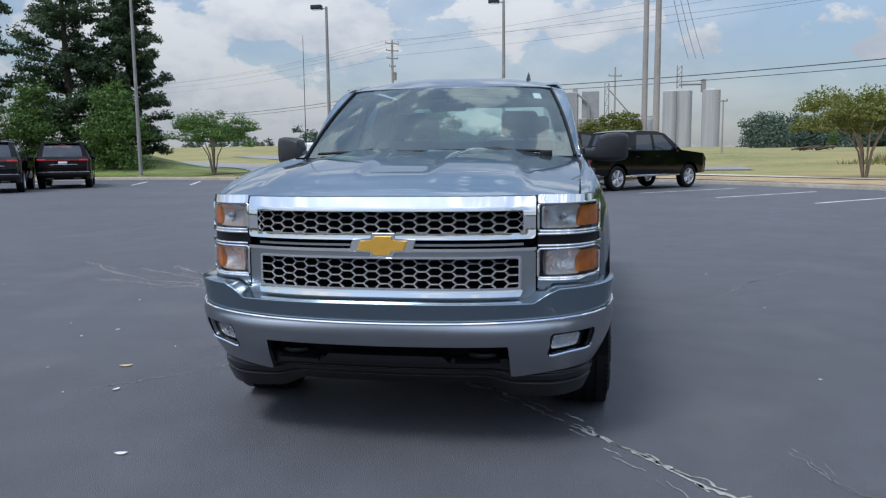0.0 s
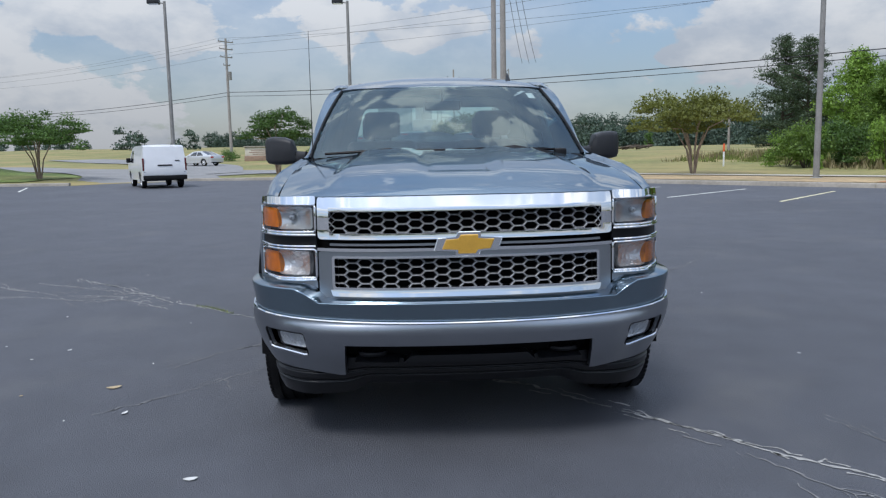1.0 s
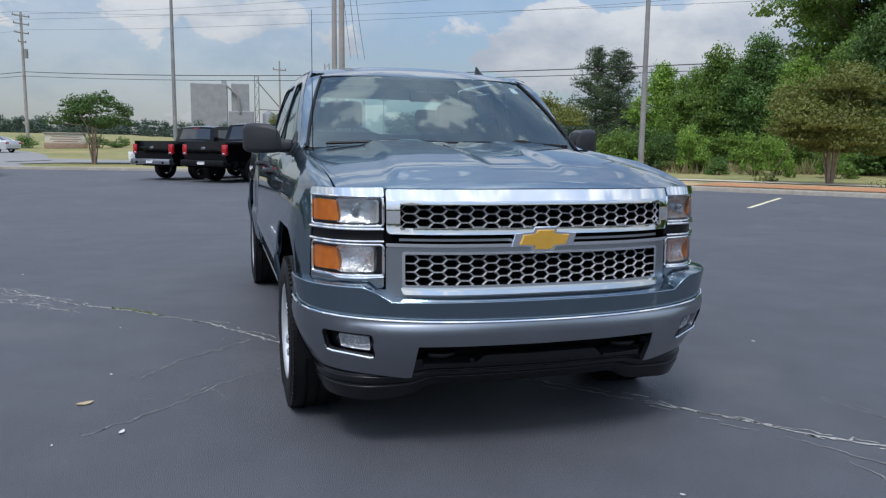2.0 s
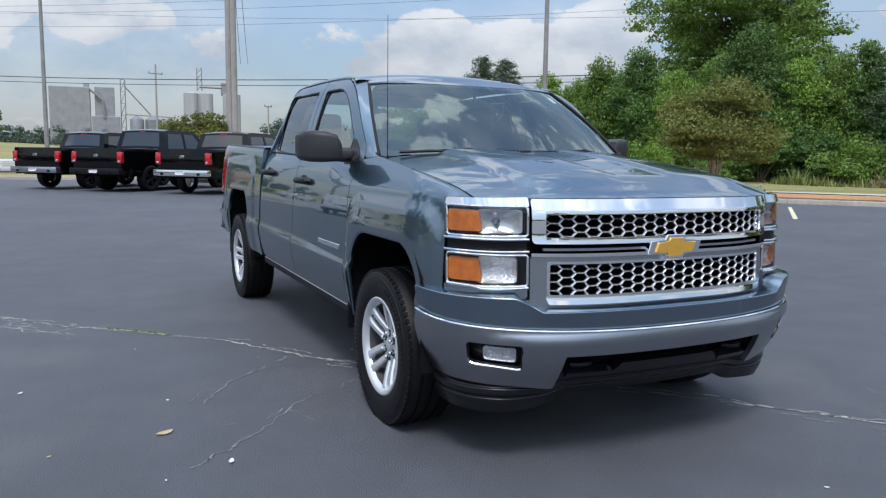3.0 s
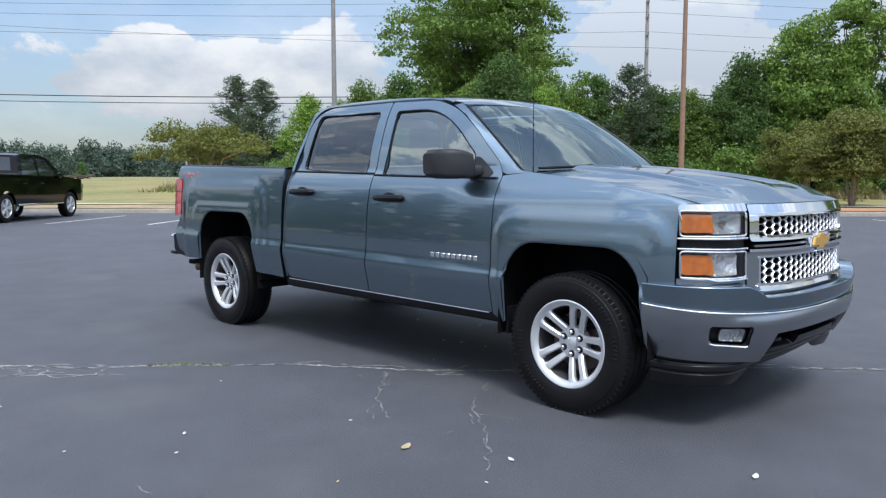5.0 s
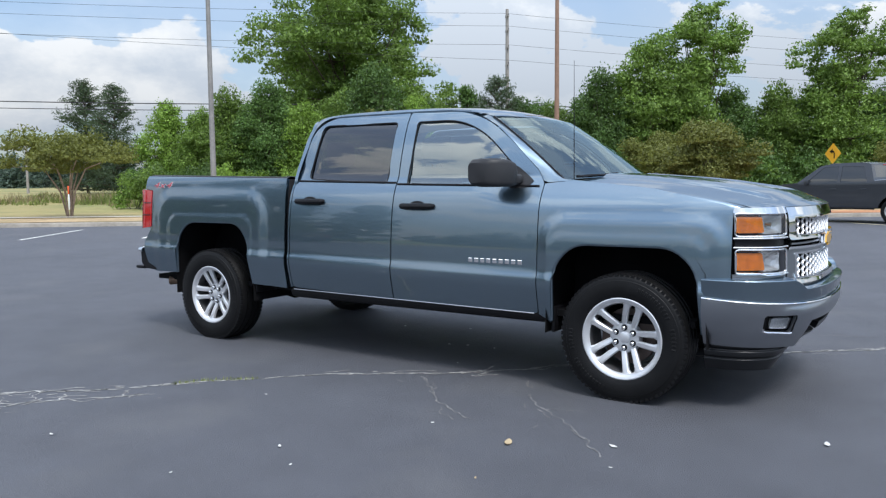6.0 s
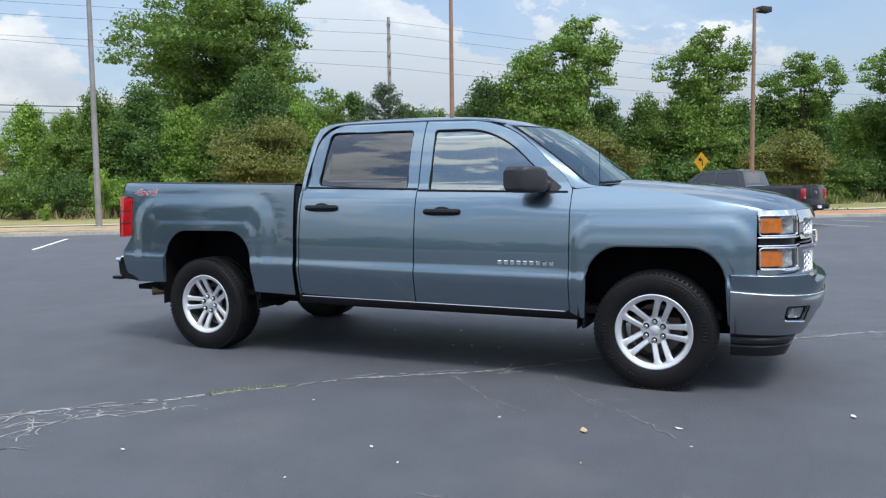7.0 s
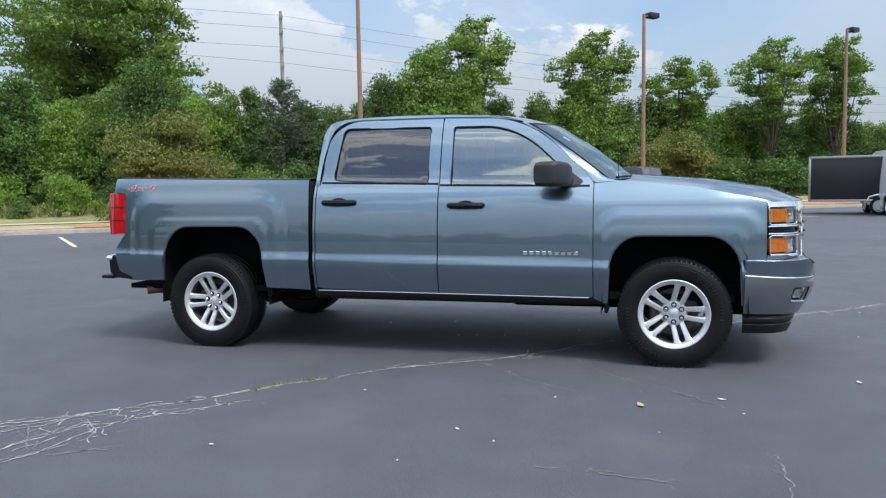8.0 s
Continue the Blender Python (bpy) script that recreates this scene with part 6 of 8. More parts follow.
van = dict(length=4.75, width=1.84, height=1.84, belt=1.08, sill=0.34, wheel_r=0.33, axles=(0.88, 3.85), wheels="small", paint=WHITEPAINT, lean=0.10, tail_in=0.03,
           profile=[(0.02, 0.40, "p"), (0.0, 0.7, "p"), (0.1, 0.98, "p"), (0.7, 1.14, "g"), (1.55, 1.74, "p"), (2.1, 1.83, "p"), (4.3, 1.84, "p"), (4.62, 1.78, "p"), (4.74, 1.0, "p"), (4.75, 0.66, "p"), (4.70, 0.45, "p")],
           windows=[[(1.02, 1.12), (1.55, 1.62), (2.15, 1.66), (2.15, 1.10)]],
           extras=[(0.825, 0.905, 0.74, 1.30, -1.10, -0.992, DARKRED, "tail_lamp"), (-0.90, 0.90, 0.36, 0.56, -1.06, -0.96, BLACKPL, "rear_bumper"), (-0.30, 0.30, 0.96, 1.02, -1.0, -0.945, BLACKPL, "door_grip"), (0.90, 1.08, 1.10, 1.32, 1.0, 1.12, BLACKPL, "door_mirror"), (-0.62, -0.42, 1.17, 1.205, -1.03, -0.985, BLACKPL, "door_badge"), (-0.16, 0.16, 0.76, 0.87, -1.0, -0.99, PLATE, "number_plate"), (-0.86, 0.86, 0.70, 0.715, -1.0, -0.992, DARK, "door_gap")])
park("delivery_van", "white panel van standing at the driveway", "van", (-12.35, 33.4), 116, van)
sedan = dict(length=4.7, width=1.82, height=1.45, belt=0.95, sill=0.30, wheel_r=0.33, axles=(0.9, 3.65), wheels="small", paint=SILVERPAINT, lean=0.26, tail_in=0.1,
             profile=[(0.02, 0.35, "p"), (0.0, 0.6, "p"), (0.12, 0.78, "p"), (1.3, 0.98, "g"), (2.1, 1.40, "p"), (2.6, 1.45, "p"), (3.2, 1.42, "r"), (4.05, 1.08, "p"), (4.62, 1.02, "p"), (4.70, 0.7, "p"), (4.64, 0.38, "p")],
             windows=[[(1.75, 0.98), (2.25, 1.34), (2.7, 1.37), (2.7, 0.98)], [(2.78, 0.98), (2.78, 1.37), (3.2, 1.34), (3.65, 1.02)]],
             extras=[(0.55, 0.88, 0.78, 0.93, -1.06, -0.98, REDLENS, "tail_lamp"), (0.85, 1.02, 0.95, 1.06, 1.6, 1.72, SILVERPAINT, "door_mirror")])
car = park("sedan", "silver sedan on the grey road", "car", (-22.0, 74.8), 148, sedan)
car.location.z = rise(-20, 74) + 0.055


def trailer(at, turn):
    head = thing("enclosed_trailer", "black enclosed cargo trailer with silver edges", "trailer", (*at, 0), turn)
    bm = bmesh.new()
    box(bm, -1.0, 1.0, 0, 4.8, 0.55, 2.20, 0.02)
    part("box_body", bm, material("black_trailer_skin", (0.012, 0.013, 0.016), 0.35, spread=0.1, scale=1), head)
    for x in (-1.0, 1.0):
        for y0, y1, z0, z1 in ((0, 4.8, 2.16, 2.25), (0, 4.8, 0.50, 0.58), (-0.03, 0.05, 0.50, 2.25), (4.75, 4.83, 0.50, 2.25)):
            bm = bmesh.new()
            box(bm, x - 0.025, x + 0.025, y0, y1, z0, z1, 0.006)
            part("silver_edge", bm, GREYMETAL, head)
    tyre, rim = CAR_WHEELS["small"]
    for x in (-0.98, 0.98):
        for y in (2.4, 3.12):
            w = new("wheel", tyre)
            w.parent, w.matrix_basis = head, pose(x, y, 0.33, 0, 0, 0 if x < 0 else 180)
            r = new("rim", rim)
            r.parent = w
        bm = bmesh.new()
        tube(bm, [(x, 1.98, 0.46), (x, 2.06, 0.66), (x, 2.3, 0.74), (x, 3.25, 0.74), (x, 3.48, 0.66), (x, 3.56, 0.46)], 0.05, 6)
        part("wheel_arch_trim", bm, GREYMETAL, head)
    return head


trailer((27.0, -6.2), 168)
park("box_van", "tall white van standing before the trailer", "van", (28.6, -9.25), 0, dict(van, height=2.45, profile=[(y, z * 1.32 if z > 1.3 else z, k) for y, z, k in van["profile"]]))


# ---- trees and scrub ----
def leaf_mesh(blobs, count, size, mat, rng, droop=0.0, narrow=0.72):
    """Leaf sprays scattered over the shells of many small clumps: each is one small pointed leaf spray."""
    count, size = count * 2, size * 0.78
    weights = np.array([b[3] ** 2 for b in blobs])
    pick = rng.choice(len(blobs), count, p=weights / weights.sum())
    centre = np.array([b[:3] for b in blobs])[pick]
    radius = np.array([b[3] for b in blobs])[pick]
    way = rng.normal(size=(count, 3))
    way /= np.linalg.norm(way, axis=1)[:, None]
    way[:, 2] = np.abs(way[:, 2]) * 0.4 + way[:, 2] * 0.6
    place = centre + way * (radius * (0.25 + 1.05 * rng.random(count) ** 0.7))[:, None]
    lay = way * 0.7 + rng.normal(size=(count, 3)) * 0.5
    lay /= np.linalg.norm(lay, axis=1)[:, None]
    side = np.cross(lay, rng.normal(size=(count, 3)))
    side /= np.linalg.norm(side, axis=1)[:, None] + 1e-9
    tip = np.cross(side, lay) + way * (rng.random(count) * 0.9 - 0.2)[:, None]
    tip[:, 2] -= droop
    tip /= np.linalg.norm(tip, axis=1)[:, None] + 1e-9
    s = (size * (0.55 + 0.9 * rng.random(count)))[:, None]
    a = place - tip * s * 0.42 - side * s * narrow * 0.4
    b = place - tip * s * 0.20 + side * s * narrow * 0.55 + way * s * 0.1
    c = place + tip * s * 0.60
    verts = np.stack([a, b, c], 1).reshape(-1, 3)
    me = bpy.data.meshes.new("crown")
    me.from_pydata(verts.tolist(), [], np.arange(count * 3).reshape(-1, 3).tolist())
    me.materials.append(mat)
    return me


def trunk_mesh(height, r, limbs, rng, lean=0.3):
    bm = bmesh.new()
    pts = [(lean * noise.noise((k * 0.7, r * 9, height)) * k / 4, lean * noise.noise((k * 0.7, 5, height)) * k / 4, height * k / 7) for k in range(8)]
    tube(bm, pts, [r * (1.25 if k == 0 else 1 - 0.11 * k) for k in range(8)], 8)
    for x, y, z, rr in limbs:
        t = rng.uniform(0.3, 0.75)
        k = min(6, int(t * 7))
        p = Vector(pts[k])
        q = Vector((x, y, z))
        mid = p.lerp(q, 0.5) + Vector((0, 0, -0.1 * (q - p).length))
        tube(bm, [p, mid, q], [r * 0.42, r * 0.28, r * 0.08], 5)
    return finish(bm)


def broadleaf(name, label, height, width, mat, seed, leaves_n, size=0.32, bare=0.0, bark=None, airy=False, spread=0.35, lobes_n=0):
    """A tapered trunk with limbs, and a crown of many small clumps with an uneven outline and gaps."""
    rng = np.random.default_rng(seed)
    prng = random.Random(seed)
    head = thing(name, label, "tree")
    lobes = []
    n = lobes_n or (9 if not airy else 7)
    for k in range(n):
        t = (k + prng.uniform(0.2, 0.8)) / n
        z = height * (bare + (0.9 - bare) * (0.12 + 0.88 * t))
        shape = (1 - max(0.0, t - spread) / (1 - spread) * 0.85) * (0.7 + 0.3 * min(1.0, t / spread))
        a = k * 2.4 + prng.uniform(-0.5, 0.5)
        r = width / 2 * shape * (prng.uniform(0.2, 0.5) if not lobes_n else prng.uniform(0.1, 0.95))
        lobes.append((r * math.cos(a), r * math.sin(a), z, width * (0.34 if not airy else 0.20 if not lobes_n else 0.18) * (0.35 + 0.65 * shape) * prng.uniform(0.85, 1.15)))
    blobs = []
    for x, y, z, r in lobes:
        for _ in range(40 if not airy else 17):
            w = Vector((prng.gauss(0, 1), prng.gauss(0, 1), prng.gauss(0, 0.8))).normalized()
            q = r * prng.uniform(0.55, 1.18)
            p = Vector((x, y, z)) + w * q
            if p.z > height * bare * 0.8 + 0.2:
                blobs.append((p.x, p.y, p.z, prng.uniform(0.16, 0.34) * r + 0.2))
    part("crown", leaf_mesh(blobs, leaves_n, size, mat, rng), [], head)
    part("trunk", trunk_mesh(height * 0.8, height * 0.013 + 0.05, lobes + blobs[::12], prng), bark or BARK, head)
    return head


def pine(name, label, height, width, seed, leaves_n, first=0.25, mat=None):
    """A straight trunk with whorls of rising branches, each carrying tufts of needles with gaps between them."""
    rng = np.random.default_rng(seed)
    prng = random.Random(seed)
    head = thing(name, label, "tree")
    blobs, limbs = [], []
    z = height * first + 0.2
    while z < height * 0.985:
        t = z / height
        shape = min(1.0, 0.55 + 1.5 * t) * (1 - t) ** 0.62 * 1.12
        for j in range(prng.randint(4, 6)):
            a = prng.uniform(0, 6.28)
            q = width / 2 * shape * prng.uniform(0.5, 1.15) + 0.25
            lift = 0.10 + 0.55 * t + prng.uniform(-0.08, 0.12)
            tuft = (0.075 + 0.02 * prng.random()) * width * (0.55 + 0.45 * (1 - t))
            steps = max(2, int(q / (tuft * 1.25)))
            for f in range(1, steps + 1):
                r = q * f / steps
                if f < steps * 0.3 and t < 0.8:
                    continue
                swing = prng.uniform(-0.22, 0.22)
                blobs.append((r * math.cos(a + swing), r * math.sin(a + swing), z + lift * r + prng.uniform(-0.15, 0.15), tuft * prng.uniform(0.75, 1.2)))
            limbs.append((q * math.cos(a), q * math.sin(a), z + lift * q, z))
        z += (0.030 + 0.022 * prng.random()) * height * (1.1 - 0.45 * t)
    part("crown", leaf_mesh(blobs, leaves_n, 0.30 if mat else 0.36, mat or NEEDLE, rng, narrow=0.26 if mat else 0.40), [], head)
    bm = bmesh.new()
    tube(bm, [(0, 0, 0), (0.08, 0, height * 0.3), (-0.05, 0.05, height * 0.65), (0, 0, height * 0.98)], [height * 0.016, height * 0.013, height * 0.008, 0.03], 8)
    for x, y, zt, z0 in limbs[::2]:
        tube(bm, [(0, 0, z0), (x * 0.5, y * 0.5, z0 + (zt - z0) * 0.45), (x, y, zt)], [0.05, 0.035, 0.012], 4)
    part("trunk", bm, BARK, head)
    return head


def myrtle(name, label, height, width, mat, seed, leaves_n, flat=0.35, size=0.16):
    """A small street tree with several slim stems and a spreading crown."""
    rng = np.random.default_rng(seed)
    prng = random.Random(seed)
    head = thing(name, label, "tree")
    blobs = []
    for k in range(16):
        a = k * 2.4
        r = width / 2 * math.sqrt((k + 0.5) / 16) * prng.uniform(0.75, 1.1)
        z = height * (0.95 - flat * (r / (width / 2)) ** 2 * 0.8) - prng.uniform(0, 0.22) * height
        blobs.append((r * math.cos(a), r * math.sin(a), z, prng.uniform(0.28, 0.5) * width / 4.5))
        if k % 2 == 0:
            bm = bmesh.new()
            tube(bm, [(0.08 * math.cos(a), 0.08 * math.sin(a), 0), (r * 0.13 * math.cos(a), r * 0.13 * math.sin(a), height * 0.3), (r * 0.36 * math.cos(a), r * 0.36 * math.sin(a), height * 0.55), (r * math.cos(a), r * math.sin(a), z)], [0.045, 0.038, 0.026, 0.010], 6)
            part("stem", bm, PALEBARK, head)
    if flat > 0.7:
        for k in range(46):
            a, q, v = prng.uniform(0, 6.28), math.sqrt(prng.random()), prng.uniform(-1, 1)
            r = width / 2 * q * math.sqrt(1 - v * v)
            blobs.append((r * math.cos(a), r * math.sin(a), height * (0.58 + 0.30 * v), width * prng.uniform(0.09, 0.15)))
    else:
        for k in range(30):
            a, q, v = prng.uniform(0, 6.28), math.sqrt(prng.random()), prng.uniform(-1, 1)
            r = width * 0.46 * q * math.sqrt(1 - 0.8 * v * v)
            blobs.append((r * math.cos(a), r * math.sin(a), height * (0.70 + 0.17 * v), width * prng.uniform(0.06, 0.11)))
    for k in range(22):
        b = prng.choice(blobs[:16])
        a = prng.uniform(0, 6.28)
        blobs.append((b[0] + b[3] * 1.1 * math.cos(a), b[1] + b[3] * 1.1 * math.sin(a), b[2] + prng.uniform(-0.2, 0.45) * b[3] * 2, b[3] * 0.5))
    part("crown", leaf_mesh(blobs, leaves_n, size, mat, rng), [], head)
    return head


def shrub(name, label, height, width, mat, seed, leaves_n, size=0.16):
    rng = np.random.default_rng(seed)
    prng = random.Random(seed)
    head = thing(name, label, "shrub")
    blobs = [(prng.uniform(-0.4, 0.4) * width, prng.uniform(-0.4, 0.4) * width, height * prng.uniform(0.15, 0.85), width * prng.uniform(0.12, 0.24)) for _ in range(18)]
    part("crown", leaf_mesh(blobs, leaves_n, size, mat, rng), [], head)
    bm = bmesh.new()
    for x, y, z, _ in blobs[:8]:
        tube(bm, [(x * 0.1, y * 0.1, 0), (x * 0.5, y * 0.5, z * 0.5), (x, y, z)], [0.04, 0.03, 0.012], 5)
    part("stem", bm, BARK, head)
    return head


def plant(proto, x, y, turn, scale=1.0, group="", sink=0.05, tall=None):
    t = copy_thing(proto, pose(x, y, rise(x, y) - sink, 0, 0, turn) @ Matrix.Scale(1, 4))
    t.scale = (scale, scale, tall or scale)
    if group:
        tagged(t, group=group)
    return t


WOOD = "trees of the wood edge"
PROTO = [
    broadleaf("broadleaf_tree", "leafy green broadleaf tree at the wood edge", 9.5, 7.5, LEAF_MID, 11, 13500, 0.27),
    broadleaf("broadleaf_tree", "dense dark green tree at the wood edge", 10.5, 8.0, LEAF_DARK, 12, 15500, 0.27),
    broadleaf("broadleaf_tree", "bright green young tree at the wood edge", 8.0, 5.4, LEAF_LIGHT, 13, 9500, 0.25),
    broadleaf("broadleaf_tree", "slender dark green tree at the wood edge", 9.5, 4.6, LEAF_DARK, 14, 9500, 0.25, spread=0.2),
    pine("pine_tree", "dark young pine at the wood edge", 9.5, 6.2, 15, 9500, 0.04, NEEDLE_YOUNG),
    broadleaf("broadleaf_tree", "tall airy tree with gaps in its crown", 14.5, 9.0, LEAF_MID, 16, 8000, 0.28, airy=True, bare=0.4, spread=0.6),
    pine("pine_tree", "dark full pine at the corner of the wood", 9.8, 6.2, 19, 11000, 0.02, NEEDLE_YOUNG),
    broadleaf("broadleaf_tree", "rounded mid-green tree at the wood edge", 11.0, 7.5, LEAF_MID, 18, 16500, 0.26, spread=0.45),
]
BIG = broadleaf("broadleaf_tree", "very large spreading oak behind the wood edge", 21.0, 21.0, LEAF_MID, 27, 44000, size=0.40, bare=0.12, spread=0.62, airy=True, lobes_n=36)
SCRUB = [shrub("shrub", "leafy green shrub in the scrub", 2.6, 3.2, LEAF_MID, 31, 2200, 0.22), shrub("shrub", "light yellow-green shrub in the scrub", 2.4, 2.2, LEAF_LIGHT, 32, 1500, 0.2), shrub("shrub", "dark green shrub in the scrub", 2.8, 3.6, LEAF_DARK, 33, 2400, 0.22)]
rng_w = random.Random(77)
# the wood edge runs beside the footpath, from the field's corner, where it draws back, to beyond the trailer
def back(s):
    return 0.56 * max(0.0, s)


SIZES = [(9.9, 8.6), (10.9, 9.2), (8.4, 6.2), (9.9, 5.3), (9.6, 6.4), (14.5, 9.0), (9.9, 6.8), (11.4, 8.6)]  # height and spread of each kind
FRONT = [(18.2, 2, 8.6, 5.0), (15.2, 0, 7.5, 4.6), (12.6, 0, 8.8, 6.0), (9.8, 1, 9.4, 6.4), (7.0, 2, 8.0, 4.6), (4.6, 0, 8.6, 5.4), (2.4, 1, 10.2, 7.0), (-0.4, 2, 8.2, 4.6), (-2.2, 0, 8.1, 4.4), (-3.7, 3, 8.9, 3.3), (-5.6, 4, 8.5, 5.0), (-7.2, 3, 8.1, 3.8),
         (-9.4, 0, 7.4, 4.8), (-12.4, 1, 9.6, 6.0), (-15.4, 7, 12.0, 7.4), (-18.2, 0, 10.6, 6.0), (-21.6, 1, 8.6, 6.4), (-24.6, 0, 8.9, 5.6), (-28.0, 7, 10.3, 7.2), (-31.4, 1, 8.6, 6.2), (-35.0, 0, 9.0, 6.6), (-38.6, 1, 8.6, 6.2), (-41.6, 2, 8.2, 5.0), (-44.6, 0, 8.8, 6.6),
         (-48.4, 1, 8.4, 6.6), (-52.6, 0, 8.4, 7.0), (-57.0, 1, 7.8, 7.0), (-61.5, 0, 7.6, 7.0), (-66.0, 1, 8.0, 7.2)]  # place along the edge, kind, height, spread
for s, k, high, wide in FRONT:
    x, y = along(44.3 + back(s) + rng_w.uniform(-0.8, 0.8), s)
    plant(PROTO[k], x, y, rng_w.uniform(0, 360), wide / SIZES[k][1], WOOD, tall=(high - 0.7) / SIZES[k][0])
s = -66.0
while s < 16.5:
    k = rng_w.choice((0, 1, 3, 1, 7))
    high = (6.9 if -11 < s < 0.5 else 7.6) * rng_w.uniform(0.92, 1.06)
    x, y = along(49.5 + back(s) + rng_w.uniform(-1.0, 1.5), s)
    plant(PROTO[k], x, y, rng_w.uniform(0, 360), 6.6 / SIZES[k][1], WOOD, tall=high / SIZES[k][0])
    s += 3.7 * rng_w.uniform(0.85, 1.15)
s = -80.0
while s < 20:
    x, y = along(40.6 + back(s) + rng_w.uniform(-1.2, 2.0), s)
    plant(SCRUB[rng_w.choice((0, 0, 1, 2, 2))], x, y, rng_w.uniform(0, 360), rng_w.uniform(0.55, 1.2) * (1 - 0.25 * ease(0, 8, s)), "shrubs before the wood", 0.15)
    s += rng_w.uniform(0.8, 1.9)
for n, s, k, sc in ((37.2, 14.0, 0, 1.05), (38.4, 15.6, 0, 0.85), (37.6, 12.2, 2, 0.95), (37.0, 10.1, 1, 1.15), (37.4, 9.8, 1, 0.8), (36.8, 6.9, 1, 1.0), (37.6, 6.0, 1, 0.85), (35.2, 12.6, 1, 0.4), (35.6, 8.4, 2, 0.45), (35.4, 5.0, 1, 0.45), (36.4, 3.2, 0, 0.7)):
    x, y = along(n, s)
    plant(SCRUB[k], x, y, s * 77, sc * (0.55 if k == 1 else 0.68), "shrubs before the wood", 0.15, tall=sc * (0.95 if k == 1 else 0.85))
plant(BIG, 50.5, 46.0, 40, 1.0)
for x, y, k, sc in ((48.0, 12.4, 5, 0.97), (53.0, 4.0, 5, 0.93), (56.5, -2.4, 5, 0.80), (60.5, -9.6, 5, 0.93), (65.0, -15.2, 5, 0.98), (32.4, 55.2, 6, 0.88), (33.4, 61.0, 6, 0.97)):
    plant(PROTO[k], x, y, sc * 500, sc)
for ob in (*PROTO, BIG, *SCRUB):
    for o in (*ob.children_recursive, ob):
        bpy.data.objects.remove(o)

# street trees by the lot
for args, x, y in ((("crape_myrtle", "small green street tree on the grass", 3.8, 5.4, LEAF_DARK, 41, 8500, 0.4, 0.14), -20.3, 39.6),
                   (("crape_myrtle", "small green street tree by the kerb", 4.0, 4.5, LEAF_DARK, 42, 4200), -7.6, 43.0),
                   (("crape_myrtle", "olive-green street tree with bare branch tips", 3.75, 5.4, LEAF_OLIVE, 43, 6200), 12.9, 29.2),
                   (("crape_myrtle", "green street tree behind the parked pickups", 3.1, 3.6, LEAF_OLIVE, 44, 4200), 3.0, 34.2)):
    t = myrtle(*args)
    t.location = (x, y, rise(x, y) - 0.02)
for k, (x, y) in enumerate(((20.6, 18.9), (29.6, 7.3), (36.5, -1.25), (36.2, 11.4))):
    t = myrtle("crape_myrtle", "dense olive-brown street tree before the wood", 4.5 if k == 0 else 4.0, 4.7 if k == 0 else 4.5, LEAF_OLIVE, 50 + 13 * k, 15000, flat=1.0, size=0.15)
    t.location = (x, y, rise(x, y) - 0.02)
# pines and greenery beside the driveway
for x, y, h, w, seed in ((-31.4, 42.0, 17.0, 7.2, 61), (-28.0, 43.5, 12.0, 5.6, 62), (-38.6, 42.0, 17.0, 6.4, 63), (-43.0, 38.0, 15.0, 7.0, 66)):
    t = pine("pine_tree", "tall dark pine beside the driveway", h, w, seed, 21000, 0.03)
    t.location = (x, y, rise(x, y) - 0.05)
for x, y, seed, mat in ((-27.0, 40.2, 71, LEAF_DARK), (-31.5, 38.5, 72, LEAF_DARK), (-34.5, 36.0, 73, LEAF_OLIVE)):
    t = broadleaf("broadleaf_tree", "leafy tree below the pines", 5.5, 4.4, mat, seed, 4600, size=0.22)
    t.location = (x, y, rise(x, y) - 0.05)


def hazed_far_wood():
    """Distant woods along the horizon, as one uneven mass of leaf clumps, the haze mixed into their colour."""
    rng = np.random.default_rng(5)
    prng = random.Random(5)
    blobs = []
    for a0, a1, dist, high in ((52, 75.5, 210, 8), (58, 77, 330, 11), (84, 104, 420, 8), (109.0, 109.8, 210, 5), (105.5, 106.2, 190, 4), (112, 118, 360, 4), (143, 326, 76, 4.0), (146, 322, 84, 5.5)):
        a = a0
        while a < a1:
            d = dist * prng.uniform(0.92, 1.1)
            x, y = d * math.cos(radians(a)), d * math.sin(radians(a))
            h = high * prng.uniform(0.6, 1.1)
            for f in (0.02, 0.25, 0.55, 0.85):
                blobs.append((x + prng.uniform(-2, 2), y + prng.uniform(-2, 2), rise(x, y) + h * f, h * (0.40 - 0.16 * f)))
            a += (170 if dist > 100 else 260) / dist * prng.uniform(0.5, 1.1)
    ob = part("far_woods", leaf_mesh(blobs, 130000, 0.95, FARWOOD_HAZED, rng), [])
    tagged(ob, "green woods round the horizon with haze put into the leaf colour", "woods", kind="stuff")


hazed_far_wood()


def blades(name, label, mat, x, y, h, w, lean, rng):
    """Blades standing on the land, one pointed blade at each place."""
    n = len(x)
    a, bend = rng.uniform(0, 6.28, n), rng.uniform(-lean, lean, (n, 2))
    z = np.array([rise(float(p), float(q)) for p, q in zip(x, y)]) - 0.03
    v = np.stack([np.stack([x - np.cos(a) * w, y - np.sin(a) * w, z], 1), np.stack([x + np.cos(a) * w, y + np.sin(a) * w, z], 1), np.stack([x + bend[:, 0] * h, y + bend[:, 1] * h, z + h], 1)], 1).reshape(-1, 3)
    me = bpy.data.meshes.new("blades")
    me.from_pydata(v.tolist(), [], np.arange(n * 3).reshape(-1, 3).tolist())
    tagged(part(name, me, mat), label, "grass", kind="stuff")


